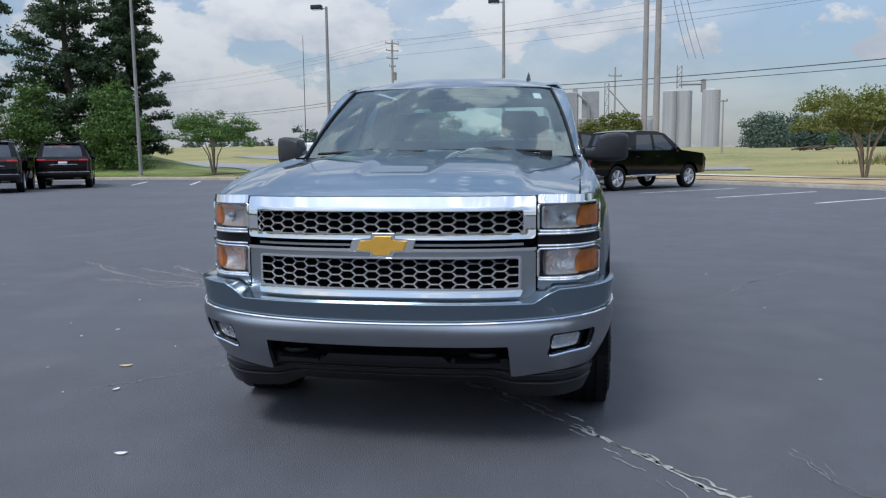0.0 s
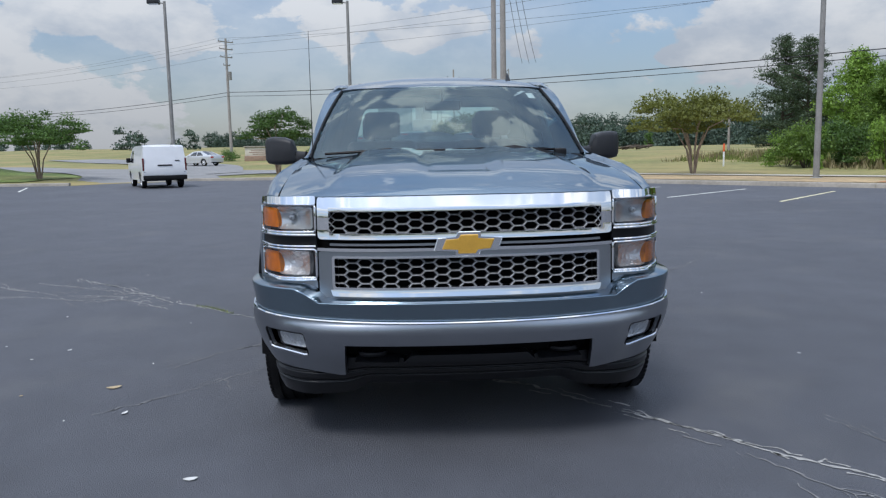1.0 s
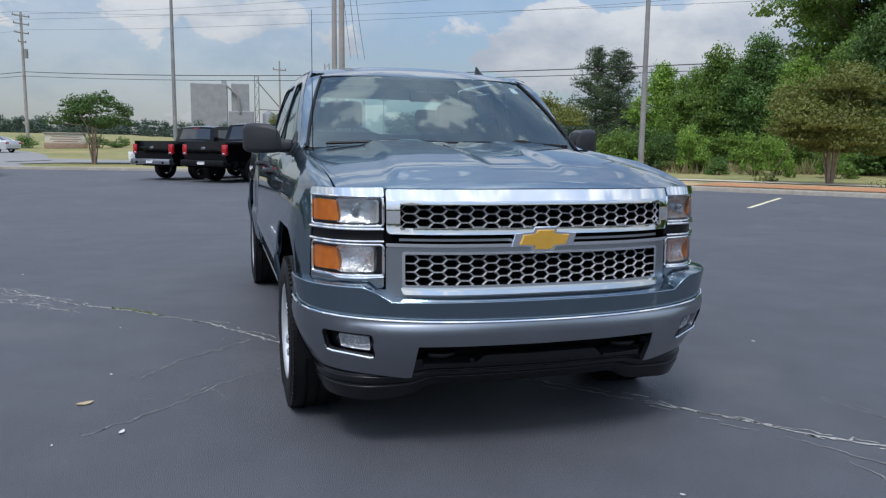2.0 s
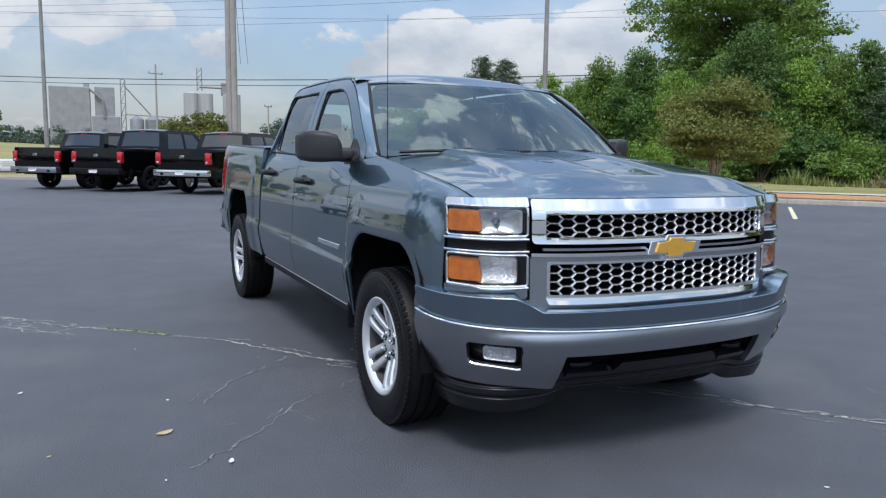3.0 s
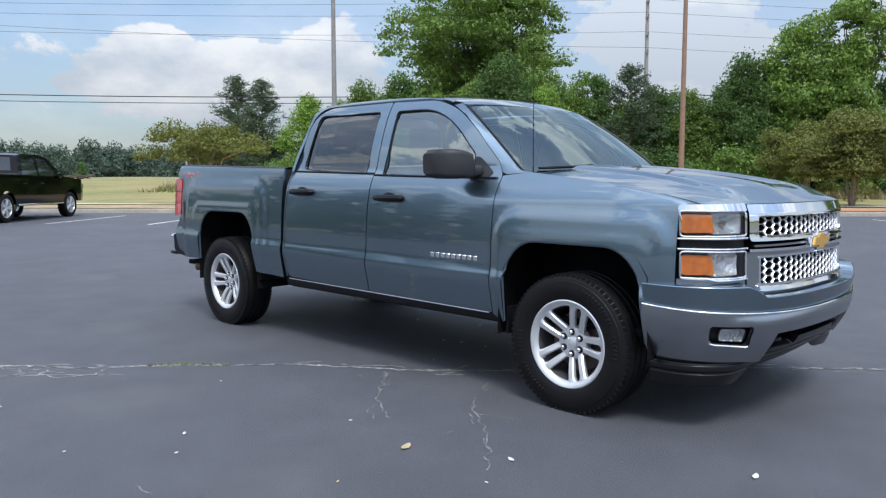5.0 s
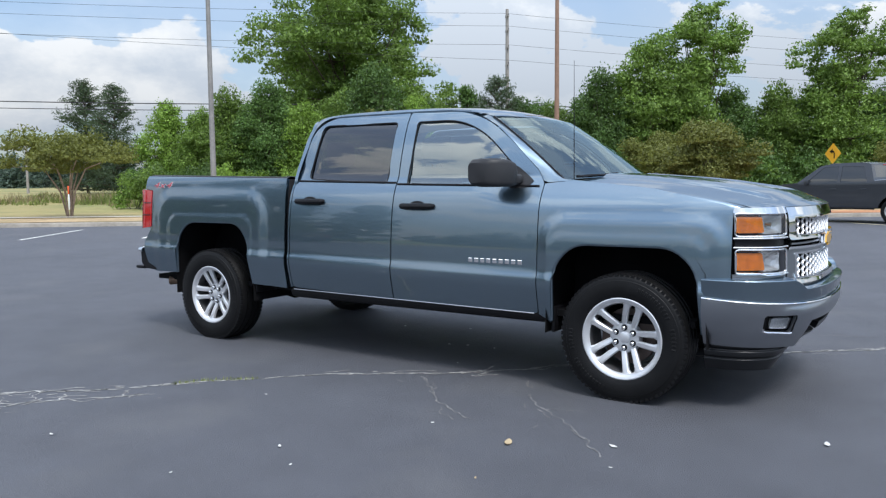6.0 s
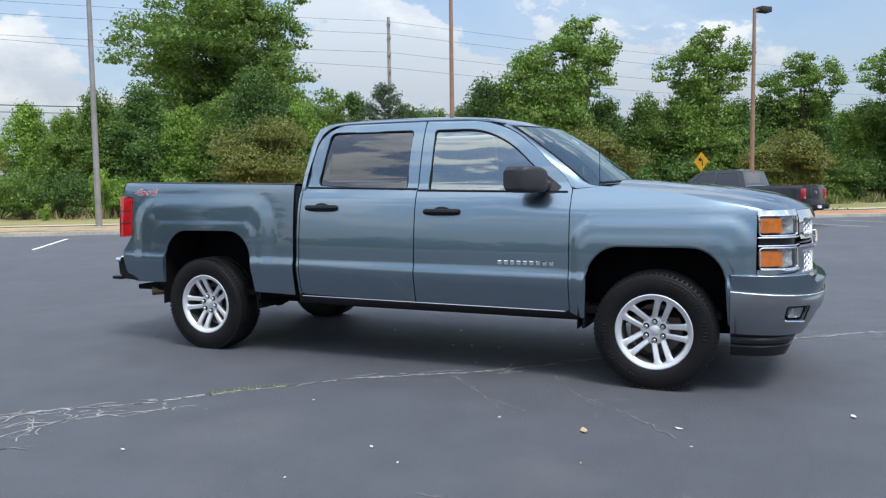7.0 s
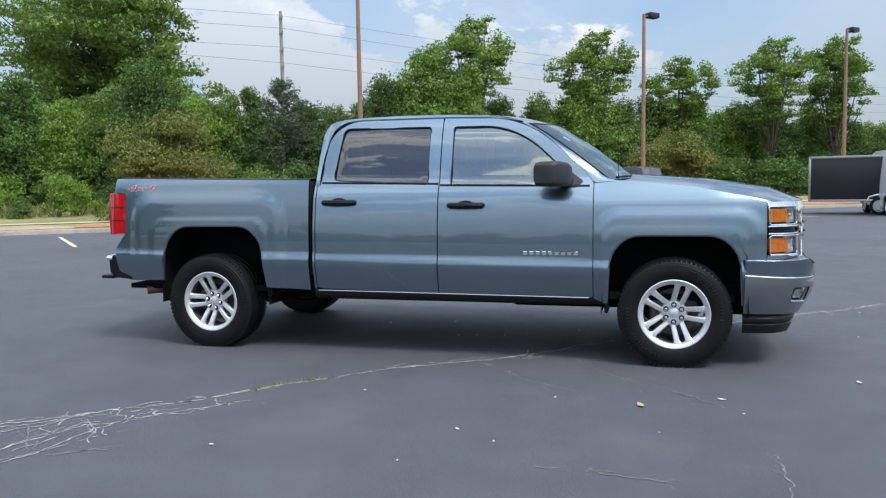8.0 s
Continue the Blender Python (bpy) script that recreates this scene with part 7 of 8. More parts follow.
def scrub_grass():
    """Patches of dry grass and of green weeds before the wood."""
    rng = np.random.default_rng(9)
    n = 34000
    s = np.concatenate([rng.uniform(-70, 21, 24000), rng.uniform(4, 27, 10000)])
    d = -8.0 * np.clip((s - 2) / 8, 0, 1) * rng.random(n) + 38.2 + 0.56 * np.maximum(0, s) + 4.0 * rng.random(n) ** 1.5 + 1.2 * np.sin(s * 0.4)
    x, y = NX * d - NY * s, NY * d + NX * s
    patch = np.array([noise.noise((float(p) * 0.45, float(q) * 0.45, 7.0)) for p, q in zip(x, y)])
    kind = np.array([noise.noise((float(p) * 0.30, float(q) * 0.30, 1.5)) for p, q in zip(x, y)]) + rng.uniform(-0.25, 0.25, n)
    h = (0.18 + 0.75 * rng.random(n) ** 1.6) * np.clip(0.75 + 1.5 * patch, 0.25, 1.5) * (1 - 0.35 * np.clip((s - 2) / 8, 0, 1))
    w = 0.035 + 0.05 * rng.random(n)
    for name, label, mat, pick in (("dry_grass", "tall dry tan grass before the wood", GRASSBLADE, (kind > 0.02) & (patch > -0.35)), ("green_weeds", "patches of low green weeds before the wood", WEEDGREEN, (kind <= 0.02) & (patch > -0.35))):
        blades(name, label, mat, x[pick], y[pick], h[pick], w[pick], 0.45, rng)


scrub_grass()


# ---- poles, wires, signs, silos ----
def lamp_post(x, y, turn, mat, label, heads=1, height=9.4):
    z0 = rise(x, y) - 0.05
    head = thing("street_lamp", label, "street lamp", (x, y, z0), turn)
    bm = bmesh.new()
    tube(bm, [(0, 0, 0), (0, 0, height)], [0.115, 0.075], 10)
    pole = part("pole", bm, mat, head)
    bm = bmesh.new()
    box(bm, -0.17, 0.17, -0.17, 0.17, 0.0, 0.10, 0.02)
    part("base_plate", bm, mat, pole)
    for k in range(heads):
        s = 1 if k == 0 else -1
        bm = bmesh.new()
        tube(bm, [(0, 0, height - 0.12), (0.34 * s, 0, height - 0.05)], 0.03, 8)
        part("arm", bm, mat, head)
        bm = bmesh.new()
        box(bm, s * 0.25, s * 0.85, -0.2, 0.2, height - 0.14, height + 0.10, 0.03)
        lamp = part("lamp_head", bm, GREYPL, head, "grey box lamp head")
        bm = bmesh.new()
        box(bm, s * 0.30, s * 0.80, -0.16, 0.16, height - 0.155, height - 0.14)
        part("diffuser", bm, CLEAR, lamp)
    return head


for n, s, heads, mat in ((25.0, 8.4, 1, GALV), (25.1, -5.1, 1, BRONZE), (25.6, -19.6, 1, BRONZE), (25.0, -32.6, 1, BRONZE)):
    x, y = along(n, s)
    lamp_post(x, y, -45, mat, "bronze steel street lamp with a box head" if mat is BRONZE else "grey steel street lamp on the verge", heads)
lamp_post(-12.2, 37.3, 180, GALV, "grey steel street lamp beside the driveway")
field_lamp = lamp_post(-3.6, 52.0, 180, GALV, "tall grey steel street lamp across the road")
field_lamp.scale = (1.28,) * 3
lamp_post(-23.6, 37.0, 200, GALV, "grey steel street lamp before the pines", height=11.0)


def utility_pole(x, y, height, label, arms, turn, r=0.16, double=False):
    z0 = rise(x, y) - 0.05
    head = thing("utility_pole", label, "utility pole", (x, y, z0), turn)
    bm = bmesh.new()
    tube(bm, [(0, 0, 0), (0, 0, height)], [r, r * 0.65], 10)
    part("pole", bm, WOODPOLE, head)
    if double:
        bm = bmesh.new()
        tube(bm, [(0.36, 0.05, 0), (0.36, 0.05, height * 0.97)], [r * 0.8, r * 0.6], 10)
        part("second_pole", bm, WOODPOLE, head)
    for z, reach in arms:
        bm = bmesh.new()
        box(bm, -reach, reach, -0.06, 0.06, z - 0.06, z + 0.06, 0.01)
        arm = part("cross_arm", bm, WOODPOLE, head)
        for sx in (-0.92, 0.92):
            bm = bmesh.new()
            lathe(bm, [(z + 0.06, 0.02), (z + 0.09, 0.05), (z + 0.12, 0.03), (z + 0.16, 0.05), (z + 0.2, 0.02)], 8, "z", (sx * reach, 0, 0))
            part("insulator", bm, GREYPL, arm)
    return head


POLE_W, POLE_E, POLE_S, POLE_F = (-21.6, 95.5), (52.1, 29.5), (128.0, -36.0), (-100.0, 160.0)
line_turn = math.degrees(math.atan2(POLE_E[1] - POLE_W[1], POLE_E[0] - POLE_W[0])) + 90
utility_pole(*POLE_W, 15.3, "tall wooden utility pole with cross arms", ((14.9, 1.1), (14.0, 1.0), (13.0, 0.9), (12.0, 0.5)), line_turn, 0.2)
bm = bmesh.new()
lathe(bm, [(-0.5, 0.0), (-0.5, 0.22), (0.5, 0.22), (0.55, 0.0)], 12, "z", (POLE_W[0] + 0.4, POLE_W[1] - 0.3, rise(*POLE_W) + 10.6))
tagged(part("transformer", bm, GALV), "grey pole-mounted transformer can", "transformer")
utility_pole(*POLE_E, 15.2, "tall wooden utility pole behind the wood edge", ((14.6, 0.35), (13.4, 0.35), (12.0, 0.35), (10.6, 0.35)), line_turn, 0.2)
utility_pole(4.55, 33.7, 14.4, "tall weathered wooden pole behind the parked pickups", (), 5, 0.15)
utility_pole(5.55, 37.6, 15.6, "tall grey wooden pole across the verge", (), 5, 0.19)
utility_pole(6.5, 86.5, 9.8, "slim wooden utility pole in the field", ((8.8, 0.8),), 20, 0.13)
utility_pole(16.8, 78.0, 5.4, "small wooden utility pole in the field", ((5.3, 0.45),), 20, 0.1)
utility_pole(30.6, 65.6, 4.6, "short wooden pole in the field", (), 20, 0.12)


def wire(a, b, sag, r, name="cable"):
    a, b = Vector(a), Vector(b)
    bm = bmesh.new()
    pts = []
    for k in range(25):
        t = k / 24
        p = a.lerp(b, t)
        p.z -= sag * 4 * t * (1 - t)
        pts.append(p)
    tube(bm, pts, r, 4)
    return tagged(part(name, bm, WIRE), "black overhead cable between utility poles", "cable", "overhead cables")


for (hw, he, hs, off, r) in ((15.2, 14.9, 14.8, 1.0, 0.011), (14.3, 13.7, 13.5, -0.9, 0.011), (13.4, 12.3, 12.2, 0.8, 0.011), (15.2, 10.9, 11.0, -0.9, 0.011), (8.6, 7.4, 7.2, 0.15, 0.035), (8.1, 6.9, 6.7, -0.15, 0.026)):
    zw, ze = rise(*POLE_W), rise(*POLE_E)
    ox, oy = off * math.cos(radians(line_turn)), off * math.sin(radians(line_turn))
    wire((POLE_W[0] + ox, POLE_W[1] + oy, zw + hw), (POLE_E[0] + ox * 0.4, POLE_E[1] + oy * 0.4, ze + he), 1.1, r)
    wire((POLE_E[0] + ox * 0.4, POLE_E[1] + oy * 0.4, ze + he), (POLE_S[0], POLE_S[1], 1 + hs), 1.0, r)
    wire((POLE_W[0] + ox, POLE_W[1] + oy, zw + hw), (POLE_F[0], POLE_F[1], rise(*POLE_F) + hw), 1.4, r)
for off in (-0.25, 0.0, 0.25):
    wire((5.2 + off, 36.4, 14.2), (14.0 + off * 3, 78.0, 9.5 + rise(14, 78)), 0.6, 0.018)


def road_sign(x, y, turn):
    head = thing("warning_sign", "yellow diamond road sign with a black curved arrow", "road sign", (x, y, rise(x, y)), turn)
    bm = bmesh.new()
    box(bm, -0.03, 0.03, 0.012, 0.05, 0, 2.9)
    part("post", bm, GALV, head)
    bm = bmesh.new()
    prism(bm, rounded([(0, 2.0), (0.48, 2.48), (0, 2.96), (-0.48, 2.48)], 0.05), 0.0, 0.012)
    part("plate", bm, material("yellow_sign", (0.8, 0.42, 0.02), 0.45, spread=0.05, scale=5), head)
    bm = bmesh.new()
    prism(bm, [(0.06, 2.26), (0.12, 2.26), (0.12, 2.48), (0.08, 2.58), (-0.02, 2.63), (-0.02, 2.71), (-0.19, 2.58), (-0.02, 2.47), (-0.02, 2.55), (0.04, 2.52), (0.06, 2.46)], -0.004, 0.0)
    part("arrow", bm, BLACKPL, head, smooth=False)
    return head


road_sign(33.9, 2.7, 230)


def monument_sign(x, y, turn):
    head = thing("monument_sign", "low pale brick entrance sign in the grass", "sign", (x, y, rise(x, y) - 0.1), turn)
    bm = bmesh.new()
    box(bm, -2.2, 2.2, -0.3, 0.3, 0, 0.7, 0.03)
    part("base", bm, material("tan_brick", (0.32, 0.22, 0.16), 0.9, spread=0.2, scale=3, fine=0.2), head)
    bm = bmesh.new()
    box(bm, -2.1, 2.1, -0.2, 0.2, 0.7, 1.75, 0.03)
    panel = part("panel", bm, material("cream_panel", (0.6, 0.56, 0.48), 0.8, spread=0.08, scale=2), head)
    for z, w in ((1.4, 1.4), (1.15, 1.6), (0.92, 1.2)):
        bm = bmesh.new()
        box(bm, -w, w, -0.206, -0.2, z - 0.05, z + 0.05)
        part("text_bar", bm, material("sign_text", (0.30, 0.19, 0.15), 0.8), panel)
    bm = bmesh.new()
    box(bm, -2.3, 2.3, -0.34, 0.34, 1.75, 1.9, 0.03)
    part("cap", bm, CONCRETE, head)
    return head


monument_sign(-16.9, 91.2, 12)
for x, y, seed in ((-21.0, 92.0, 81), (-13.4, 91.2, 82), (-11.5, 92.0, 83)):
    t = shrub("shrub", "clipped dark shrub beside the entrance sign", 1.3, 2.4, LEAF_DARK, seed, 1400, 0.14)
    t.location = (x, y, rise(x, y) - 0.1)
bm = bmesh.new()
box(bm, -0.045, 0.045, -0.02, 0.02, 0, 0.85, 0.01)
stake = part("marker_post", bm, WHITEPAINT)
stake.location = (18.3, 38.4, rise(18.3, 38.4))
tagged(stake, "slim white marker post with orange top", "marker post")
bm = bmesh.new()
box(bm, -0.05, 0.05, -0.024, 0.024, 0.85, 1.3, 0.01)
part("orange_top", bm, material("orange_paint", (0.75, 0.13, 0.04), 0.5, spread=0.08, scale=9), stake)


def polar(bearing, dist):
    return dist * math.cos(radians(bearing)), dist * math.sin(radians(bearing)) - 4


def silo(x, y, r, h, label, mat=None, peak=0.25):
    head = thing("grain_silo", label, "silo", (x, y, rise(x, y) - 1), 0, "silos of the feed mill")
    bm = bmesh.new()
    lathe(bm, [(0, r), (h, r), (h + 0.1, r * 0.98), (h + r * peak, 0.3)], 24, "z")
    part("drum", bm, mat or SILOMAT, head)
    return head


D = 430
for b, r, h in ((82.43, 3.75, 30.5), (81.42, 3.75, 30.5), (79.65, 4.6, 30.5)):
    silo(*polar(b, D), r, h, "tall pale concrete grain silo")
for b, r, h in ((86.03, 3.2, 15.0), (84.96, 3.8, 15.0), (83.86, 3.5, 14.5)):
    silo(*polar(b, D - 30), r, h, "short grey steel grain bin", BINSTEEL, 0.6)
mill = thing("feed_mill", "pale grey feed mill building with towers", "mill", (*polar(88.3, D), rise(*polar(88.3, D)) - 1), -2)
for x0, x1, z, d in ((-22.9, -4.4, 31, 14), (-2.4, 6.8, 31.5, 12), (-4.0, 9.1, 17, 14), (-7.4, -4.8, 33.3, 5)):
    bm = bmesh.new()
    box(bm, x0, x1, -d / 2, d / 2, 0, z, 0.3, 1)
    part("block", bm, MILLSHADED, mill)
for k in range(6):
    bm = bmesh.new()
    for sx, sy in ((0, 0), (2.2, 0), (0, 2.2), (2.2, 2.2)):
        tube(bm, [(9.8 + sx, sy, k * 6), (9.8 + sx, sy, k * 6 + 6)], 0.22, 5)
    tube(bm, [(9.8, 0, k * 6), (12, 0, k * 6 + 6)], 0.15, 4)
    tube(bm, [(9.8, 0, k * 6 + 6), (12, 0, k * 6 + 6)], 0.15, 4)
    part("tower_stage", bm, GALV, mill)
bm = bmesh.new()
tube(bm, [(11.5, 0, 33), (24, 0, 18.5)], 0.35, 5)
part("conveyor", bm, GALV, mill)
bm = bmesh.new()
tube(bm, [(12, 0, 18.5), (36, -1, 17.6)], 0.3, 5)
part("catwalk", bm, GALV, mill)
bm = bmesh.new()
tube(bm, [(-4.6, -7.3, 30), (1.0, -7.3, 25)], 0.6, 6)
tube(bm, [(1.0, -7.3, 25), (2.0, -7.3, 16)], 0.6, 6)
part("chute", bm, GALV, mill)
legx, legy = polar(81.83, D)
tower = thing("elevator_leg", "steel elevator tower above the silos", "tower", (legx, legy, rise(legx, legy)), 0)
bm = bmesh.new()
for k in range(4):
    z = 31 + k * 3
    for sx in (-1.3, 1.3):
        tube(bm, [(sx, 0, z), (sx * 0.85, 0, z + 3)], 0.25, 4)
    tube(bm, [(-1.3, 0, z), (1.2, 0, z + 3)], 0.18, 4)
tube(bm, [(0, 0, 33), (13, 0, 33)], 0.6, 5)
box(bm, 11.4, 13.4, -2, 2, 29, 35.5)
part("frame", bm, GALV, tower)


def stop_sign(x, y, turn):
    head = thing("stop_sign", "red eight-sided stop sign on a steel post", "road sign", (x, y, rise(x, y)), turn)
    bm = bmesh.new()
    box(bm, -0.03, 0.03, 0.012, 0.05, 0, 2.5)
    part("post", bm, GALV, head)
    for r, y0, y1, mat, name in ((0.38, 0.0, 0.012, WHITEPAINT, "white_border"), (0.355, -0.004, 0.0, material("stop_red", (0.5, 0.02, 0.03), 0.5, spread=0.08, scale=6), "plate")):
        bm = bmesh.new()
        prism(bm, [(r * math.cos(radians(22.5 + 45 * k)), 2.25 + r * math.sin(radians(22.5 + 45 * k))) for k in range(8)], y0, y1)
        part(name, bm, mat, head, smooth=False)
    cu = bpy.data.curves.new("word", "FONT")
    cu.body, cu.size, cu.align_x, cu.align_y, cu.extrude = "STOP", 0.27, "CENTER", "CENTER", 0.002
    tmp = bpy.data.objects.new("word", cu)
    me = bpy.data.meshes.new_from_object(tmp)
    bpy.data.objects.remove(tmp)
    me.transform(Matrix.Translation((0, -0.008, 2.25)) @ Matrix.Rotation(radians(90), 4, "X"))
    me.materials.clear()
    part("word", me, WHITEPAINT, head)
    return head


stop_sign(-1.5, 61.0, 0)
yard = thing("yard_sign", "small white sign on short legs in the grass", "sign", (-5.2, 41.4, rise(-5.2, 41.4)), 0)
bm = bmesh.new()
box(bm, -0.45, 0.45, -0.01, 0.01, 0.25, 0.75, 0.004)
board = part("board", bm, WHITEPAINT, yard)
for z, w in ((0.6, 0.3), (0.5, 0.34), (0.4, 0.26)):
    bm = bmesh.new()
    box(bm, -w, w, -0.014, -0.01, z - 0.02, z + 0.02)
    part("text_bar", bm, GREYMETAL, board)
for sx in (-0.35, 0.35):
    bm = bmesh.new()
    box(bm, sx - 0.015, sx + 0.015, 0.011, 0.03, 0, 0.7)
    part("leg", bm, GALV, yard)


def brush_pile(x, y):
    head = thing("brush_pile", "pile of cut brown branches lying in the field", "branches", (x, y, rise(x, y)))
    rng = random.Random(12)
    for _ in range(16):
        bm = bmesh.new()
        a, cx, cy, long = rng.uniform(-0.5, 0.5), rng.uniform(-1.9, 1.9), rng.uniform(-0.5, 0.5), rng.uniform(0.4, 1.3)
        z0, z1 = rng.uniform(0.05, 0.25), rng.uniform(0.1, 0.6)
        dx, dy = math.cos(a) * long, math.sin(a) * long
        tube(bm, [(cx - dx, cy - dy, z0), (cx, cy, (z0 + z1) / 2 + 0.12), (cx + dx, cy + dy, z1)], [0.12, 0.09, 0.04], 6)
        part("branch", bm, BARK, head)
    return head


brush_pile(30.0, 91.5)
t = shrub("shrub", "small dark upright evergreen in the field", 3.0, 1.5, LEAF_DARK, 85, 1500, 0.16)
t.location = (41.0, 119.5, rise(41.0, 119.5) - 0.1)


# ---- cracks, litter ----
def crack(points, width, seed, branches=3, mat=None):
    """A pale, ragged crack in the asphalt: a few interwoven hairlines with breaks, and short side cracks."""
    rng = random.Random(seed)
    pts = []
    for a, b in zip(points, points[1:]):
        a, b = Vector(a), Vector(b)
        n = max(2, int((b - a).length / 0.022))
        pts += [a.lerp(b, k / n) for k in range(n)]
    pts.append(Vector(points[-1]))

    def wander(p, k, big, small):
        return p + Vector((noise.noise((p.x * 1.9, p.y * 1.9, seed + k)), noise.noise((p.x * 1.9, p.y * 1.9, seed + k + 9)))) * big + Vector((noise.noise((p.x * 16, p.y * 16, seed + k)), noise.noise((p.x * 16, p.y * 16, seed + k + 9)))) * small

    lines = [[wander(p, 0.0, 0.06, 0.03) for p in pts]]
    for k in range(1, 4 if width > 0.012 else 2):
        lines.append([wander(p, 5.3 * k, 0.06 + width * 4.0, 0.035) for p in pts])
    for _ in range(branches):
        k = rng.randrange(len(pts) - 3)
        p, a = lines[0][k].copy(), rng.uniform(0, 6.28)
        twig = [p]
        for _ in range(rng.randint(5, 16)):
            a += rng.uniform(-0.45, 0.45)
            p = p + Vector((math.cos(a), math.sin(a))) * 0.022
            twig.append(p)
        lines.append(twig)
    bm = bmesh.new()
    for which, line in enumerate(lines):
        rows = []
        for i, p in enumerate(line):
            way = (line[min(i + 1, len(line) - 1)] - line[max(i - 1, 0)])
            way = way.normalized() if way.length > 1e-6 else Vector((1, 0))
            n = Vector((-way.y, way.x))
            keep = noise.noise((p.x * 5 + which * 3.1, p.y * 5, seed + 3))
            if keep < (-0.45 if which == 0 else 0.02):
                rows.append(None)
                continue
            w = width * (0.22 + 1.0 * abs(noise.noise((p.x * 21, p.y * 21, seed + 3)))) * (0.9 if which == 0 else 0.6)
            rows.append((bm.verts.new((*(p + n * w), 0.003)), bm.verts.new((*(p - n * w), 0.003))))
        for a, b in zip(rows, rows[1:]):
            if a is None or b is None:
                continue
            f = bm.faces.new((a[0], a[1], b[1], b[0]))
            f.normal_update()
            if f.normal.z < 0:
                f.normal_flip()
    bmesh.ops.delete(bm, geom=[v for v in bm.verts if not v.link_faces], context="VERTS")
    return tagged(part("asphalt_crack", bm, mat or CRACKFILL, smooth=False), "pale ragged crack in the dark asphalt", "crack", "cracks in the asphalt", kind="structure")


CRACKFILL = material("crack_dust", (0.30, 0.297, 0.285), 0.95, spread=0.35, scale=6, fine=0.3)
FAINT = material("scuffed_asphalt", (0.17, 0.17, 0.172), 0.9, spread=0.3, scale=5, fine=0.3)
MAIN = [(-3.9, 4.35), (-3.07, 3.6), (-2.81, 3.27), (-2.54, 2.93), (-2.32, 2.72), (-2.12, 2.57), (-1.83, 2.27), (-1.35, 1.86), (-1.13, 1.5), (-0.90, 1.12), (-0.6, 0.80), (-0.1, 0.35), (0.45, -0.1), (0.78, -0.5), (1.03, -0.80), (1.24, -1.03), (1.42, -1.24), (1.75, -1.6), (2.3, -2.3)]
crack(MAIN, 0.020, 1, 12)
crack([(-4.3, 3.35), (-3.51, 3.12), (-3.35, 3.05), (-3.09, 2.99), (-2.87, 2.98), (-2.71, 2.88), (-2.49, 2.57), (-2.37, 2.47)], 0.014, 2, 5)
crack([(-0.90, 1.12), (-0.78, 1.05), (-0.59, 1.03)], 0.010, 3, 1)
crack([(-1.12, 1.33), (-1.42, 1.02), (-1.69, 0.68), (-1.78, 0.55)], 0.011, 4, 4, FAINT)
crack([(-0.855, 0.64), (-1.3, 0.36), (-1.5, 0.1), (-1.9, -0.28)], 0.010, 5, 4, FAINT)
crack([(1.0, -0.9), (1.18, -1.17), (1.36, -1.42), (1.62, -1.75)], 0.010, 6, 4, FAINT)
crack([(-3.08, 0.64), (-3.05, 0.35), (-3.10, 0.0)], 0.010, 7, 3, FAINT)
crack([(-2.67, -0.43), (-2.85, -0.46), (-3.17, -0.43)], 0.008, 8, 2, FAINT)
crack([(1.29, -1.45), (1.25, -1.75), (1.1, -2.05)], 0.008, 9, 3, FAINT)
crack([(1.75, -0.75), (1.85, -1.1), (2.05, -1.35)], 0.008, 10, 4, FAINT)
crack([(2.04, 2.69), (2.62, 3.77), (3.28, 4.57)], 0.016, 11, 4, FAINT)
crack([(-5.2, 4.6), (-4.3, 3.75), (-3.44, 3.23), (-3.22, 3.19), (-2.97, 3.14), (-2.93, 3.04)], 0.014, 12, 6)
crack([(-4.2, 4.1), (-3.5, 3.72), (-3.17, 3.5), (-3.02, 3.31), (-2.81, 3.27)], 0.013, 13, 4)

# a web of short cracks ties the long ones together where they fray
WEB = [[(-2.92, 3.22), (-2.97, 3.10), (-3.08, 2.98)], [(-2.67, 3.17), (-2.80, 3.06), (-2.87, 2.97)], [(-2.61, 2.98), (-2.71, 2.88)], [(-2.32, 2.71), (-2.43, 2.66), (-2.49, 2.58)], [(-3.42, 2.94), (-3.33, 2.82), (-3.26, 2.69)],
       [(-3.09, 3.44), (-3.28, 3.24), (-3.36, 3.06)], [(-3.00, 3.30), (-3.10, 3.26), (-3.19, 3.19)], [(-3.6, 3.75), (-3.62, 3.5), (-3.75, 3.25)]]
for k, line in enumerate(WEB):
    crack(line, 0.009, 30 + k, 2, FAINT if k > 3 else None)
rng_t = np.random.default_rng(14)
step = rng_t.random(150) * 3
tuft_x, tuft_y = np.interp(step, (0, 1, 2, 3), (-2.13, -1.97, -1.86, -1.74)) + rng_t.normal(0, 0.012, 150), np.interp(step, (0, 1, 2, 3), (2.57, 2.46, 2.34, 2.20)) + rng_t.normal(0, 0.012, 150)
bm = bmesh.new()
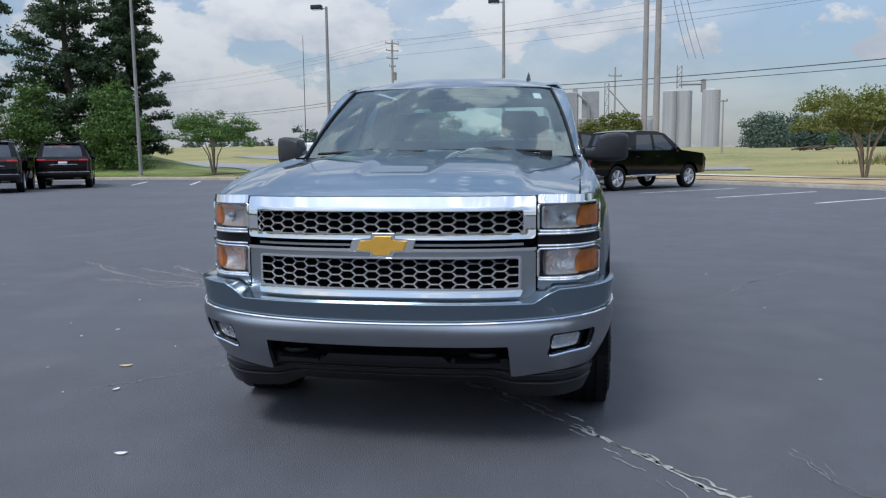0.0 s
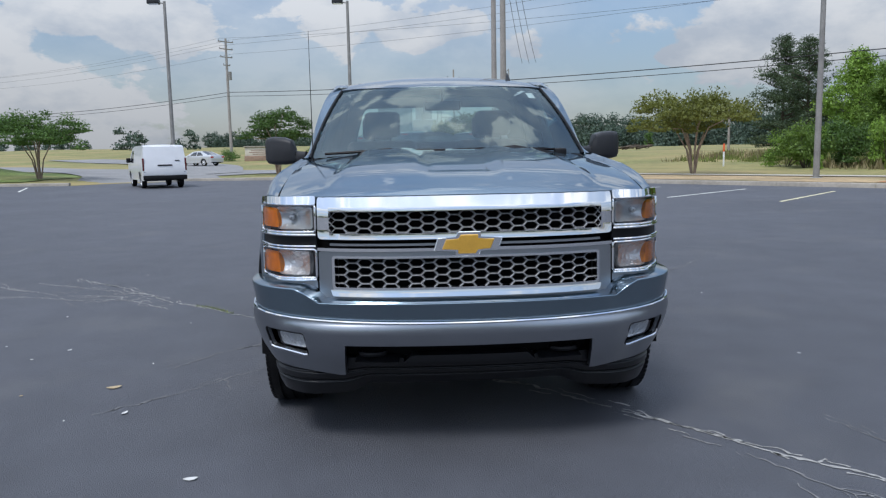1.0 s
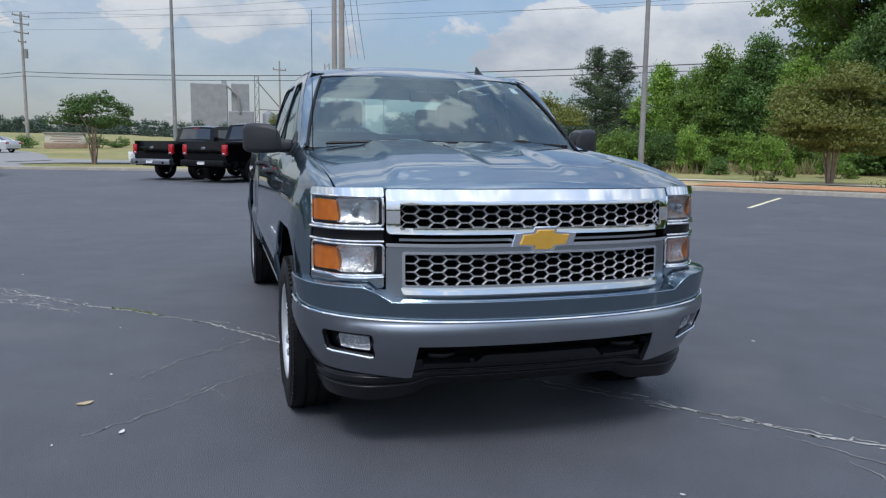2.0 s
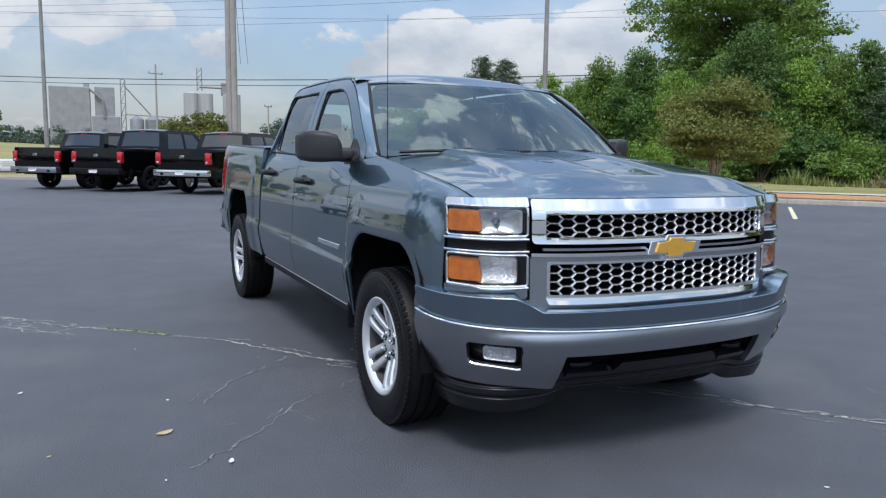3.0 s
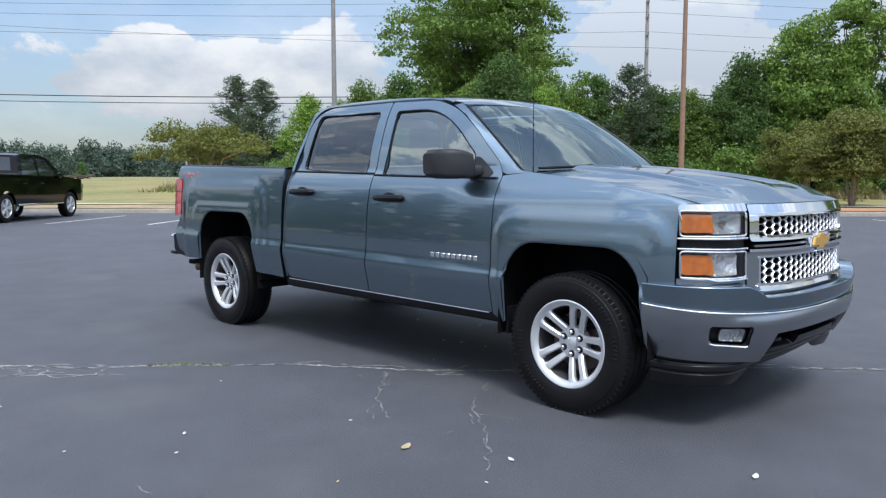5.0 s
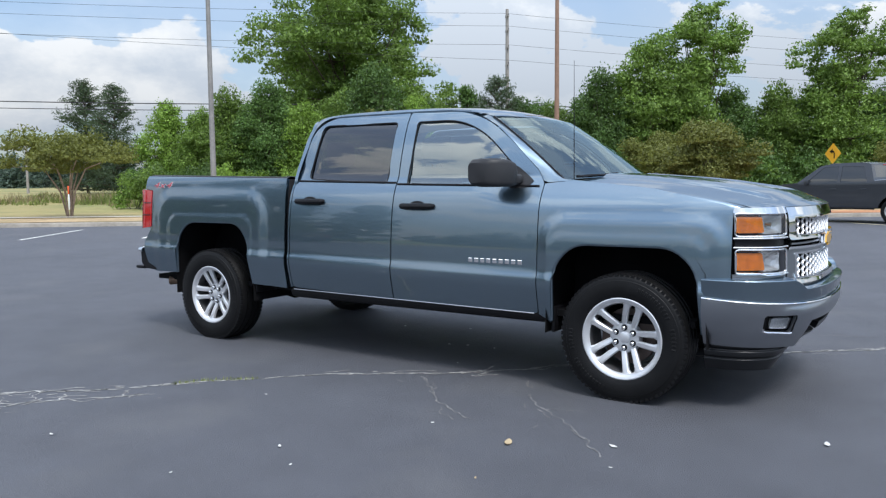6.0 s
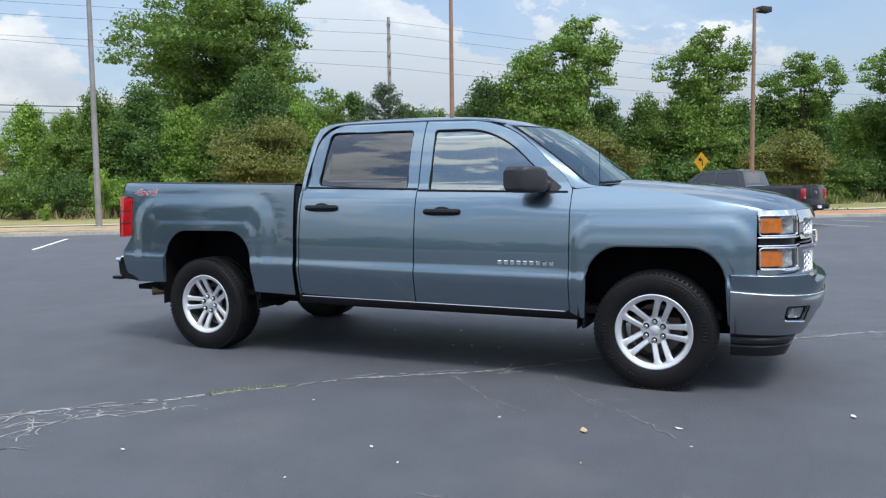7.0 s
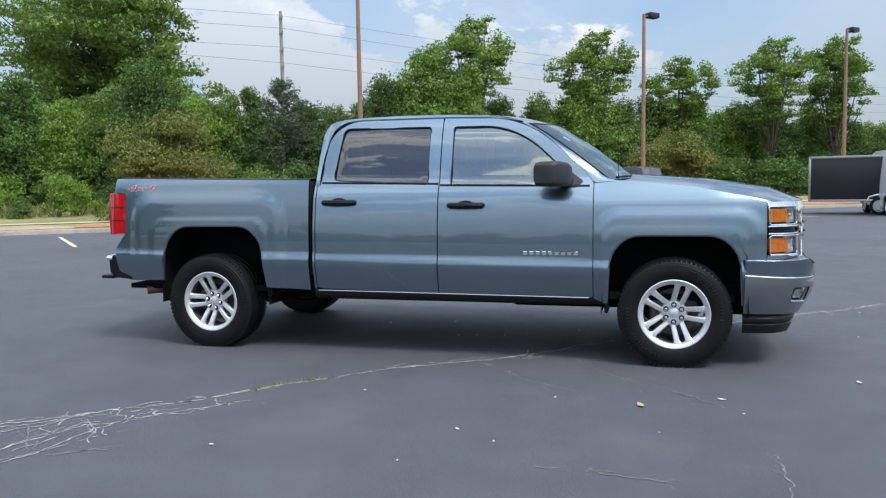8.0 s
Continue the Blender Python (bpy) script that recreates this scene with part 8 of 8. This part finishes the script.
for px, py in zip(tuft_x.tolist(), tuft_y.tolist()):
    turn, tall = rng_t.uniform(0, 6.28), rng_t.uniform(0.008, 0.03)
    c, s = math.cos(turn) * 0.003, math.sin(turn) * 0.003
    bm.faces.new([bm.verts.new(p) for p in ((px - c, py - s, 0.001), (px + c, py + s, 0.001), (px + s * 4, py - c * 4, tall))])
tagged(part("crack_weeds", bm, WEEDGREEN, smooth=False), "tiny green weeds growing in the crack", "weeds", kind="stuff")


def leaf_litter(x, y, size, mat, turn, label, name="dry_leaf"):
    bm = bmesh.new()
    shape = [(-0.5, 0.0), (-0.28, 0.16), (0.0, 0.24), (0.3, 0.15), (0.5, 0.02), (0.28, -0.17), (-0.05, -0.22), (-0.3, -0.13)]
    top = [bm.verts.new((a * size, b * size, 0.006 + 0.25 * size * abs(a) * (0.5 + b))) for a, b in shape]
    low = [bm.verts.new((a * size, b * size, 0.003 + 0.25 * size * abs(a) * (0.5 + b))) for a, b in shape]
    bm.faces.new(top)
    bm.faces.new(low[::-1])
    n = len(shape)
    for k in range(n):
        bm.faces.new((top[k], top[(k + 1) % n], low[(k + 1) % n], low[k]))
    ob = part(name, bm, mat, smooth=False)
    ob.location, ob.rotation_euler = (x, y, 0.001), (0, 0, radians(turn))
    return tagged(ob, label, "litter", "litter on the asphalt")


TAN = material("dry_leaf_tan", (0.42, 0.33, 0.2), 0.8, spread=0.2, scale=40)
PALE = material("pale_scrap", (0.6, 0.6, 0.58), 0.8, spread=0.1, scale=40)
leaf_litter(-1.98, 0.17, 0.085, TAN, 20, "tan dry leaf on the asphalt")
leaf_litter(-1.76, -0.29, 0.05, PALE, 70, "small pale scrap on the asphalt", "scrap")
leaf_litter(-1.19, -1.16, 0.06, PALE, 10, "small pale scrap on the asphalt", "scrap")
leaf_litter(-2.62, 1.10, 0.035, PALE, 50, "small pale scrap on the asphalt", "scrap")
leaf_litter(-3.12, 2.25, 0.03, PALE, 90, "small pale scrap on the asphalt", "scrap")
rng_l = random.Random(3)
for _ in range(34):
    x, y = rng_l.uniform(-5.2, 3.5), rng_l.uniform(-2.6, 4.5)
    leaf_litter(x, y, rng_l.uniform(0.012, 0.028), rng_l.choice((TAN, PALE, PALE)), rng_l.uniform(0, 360), "tiny pale fleck on the asphalt", "fleck")
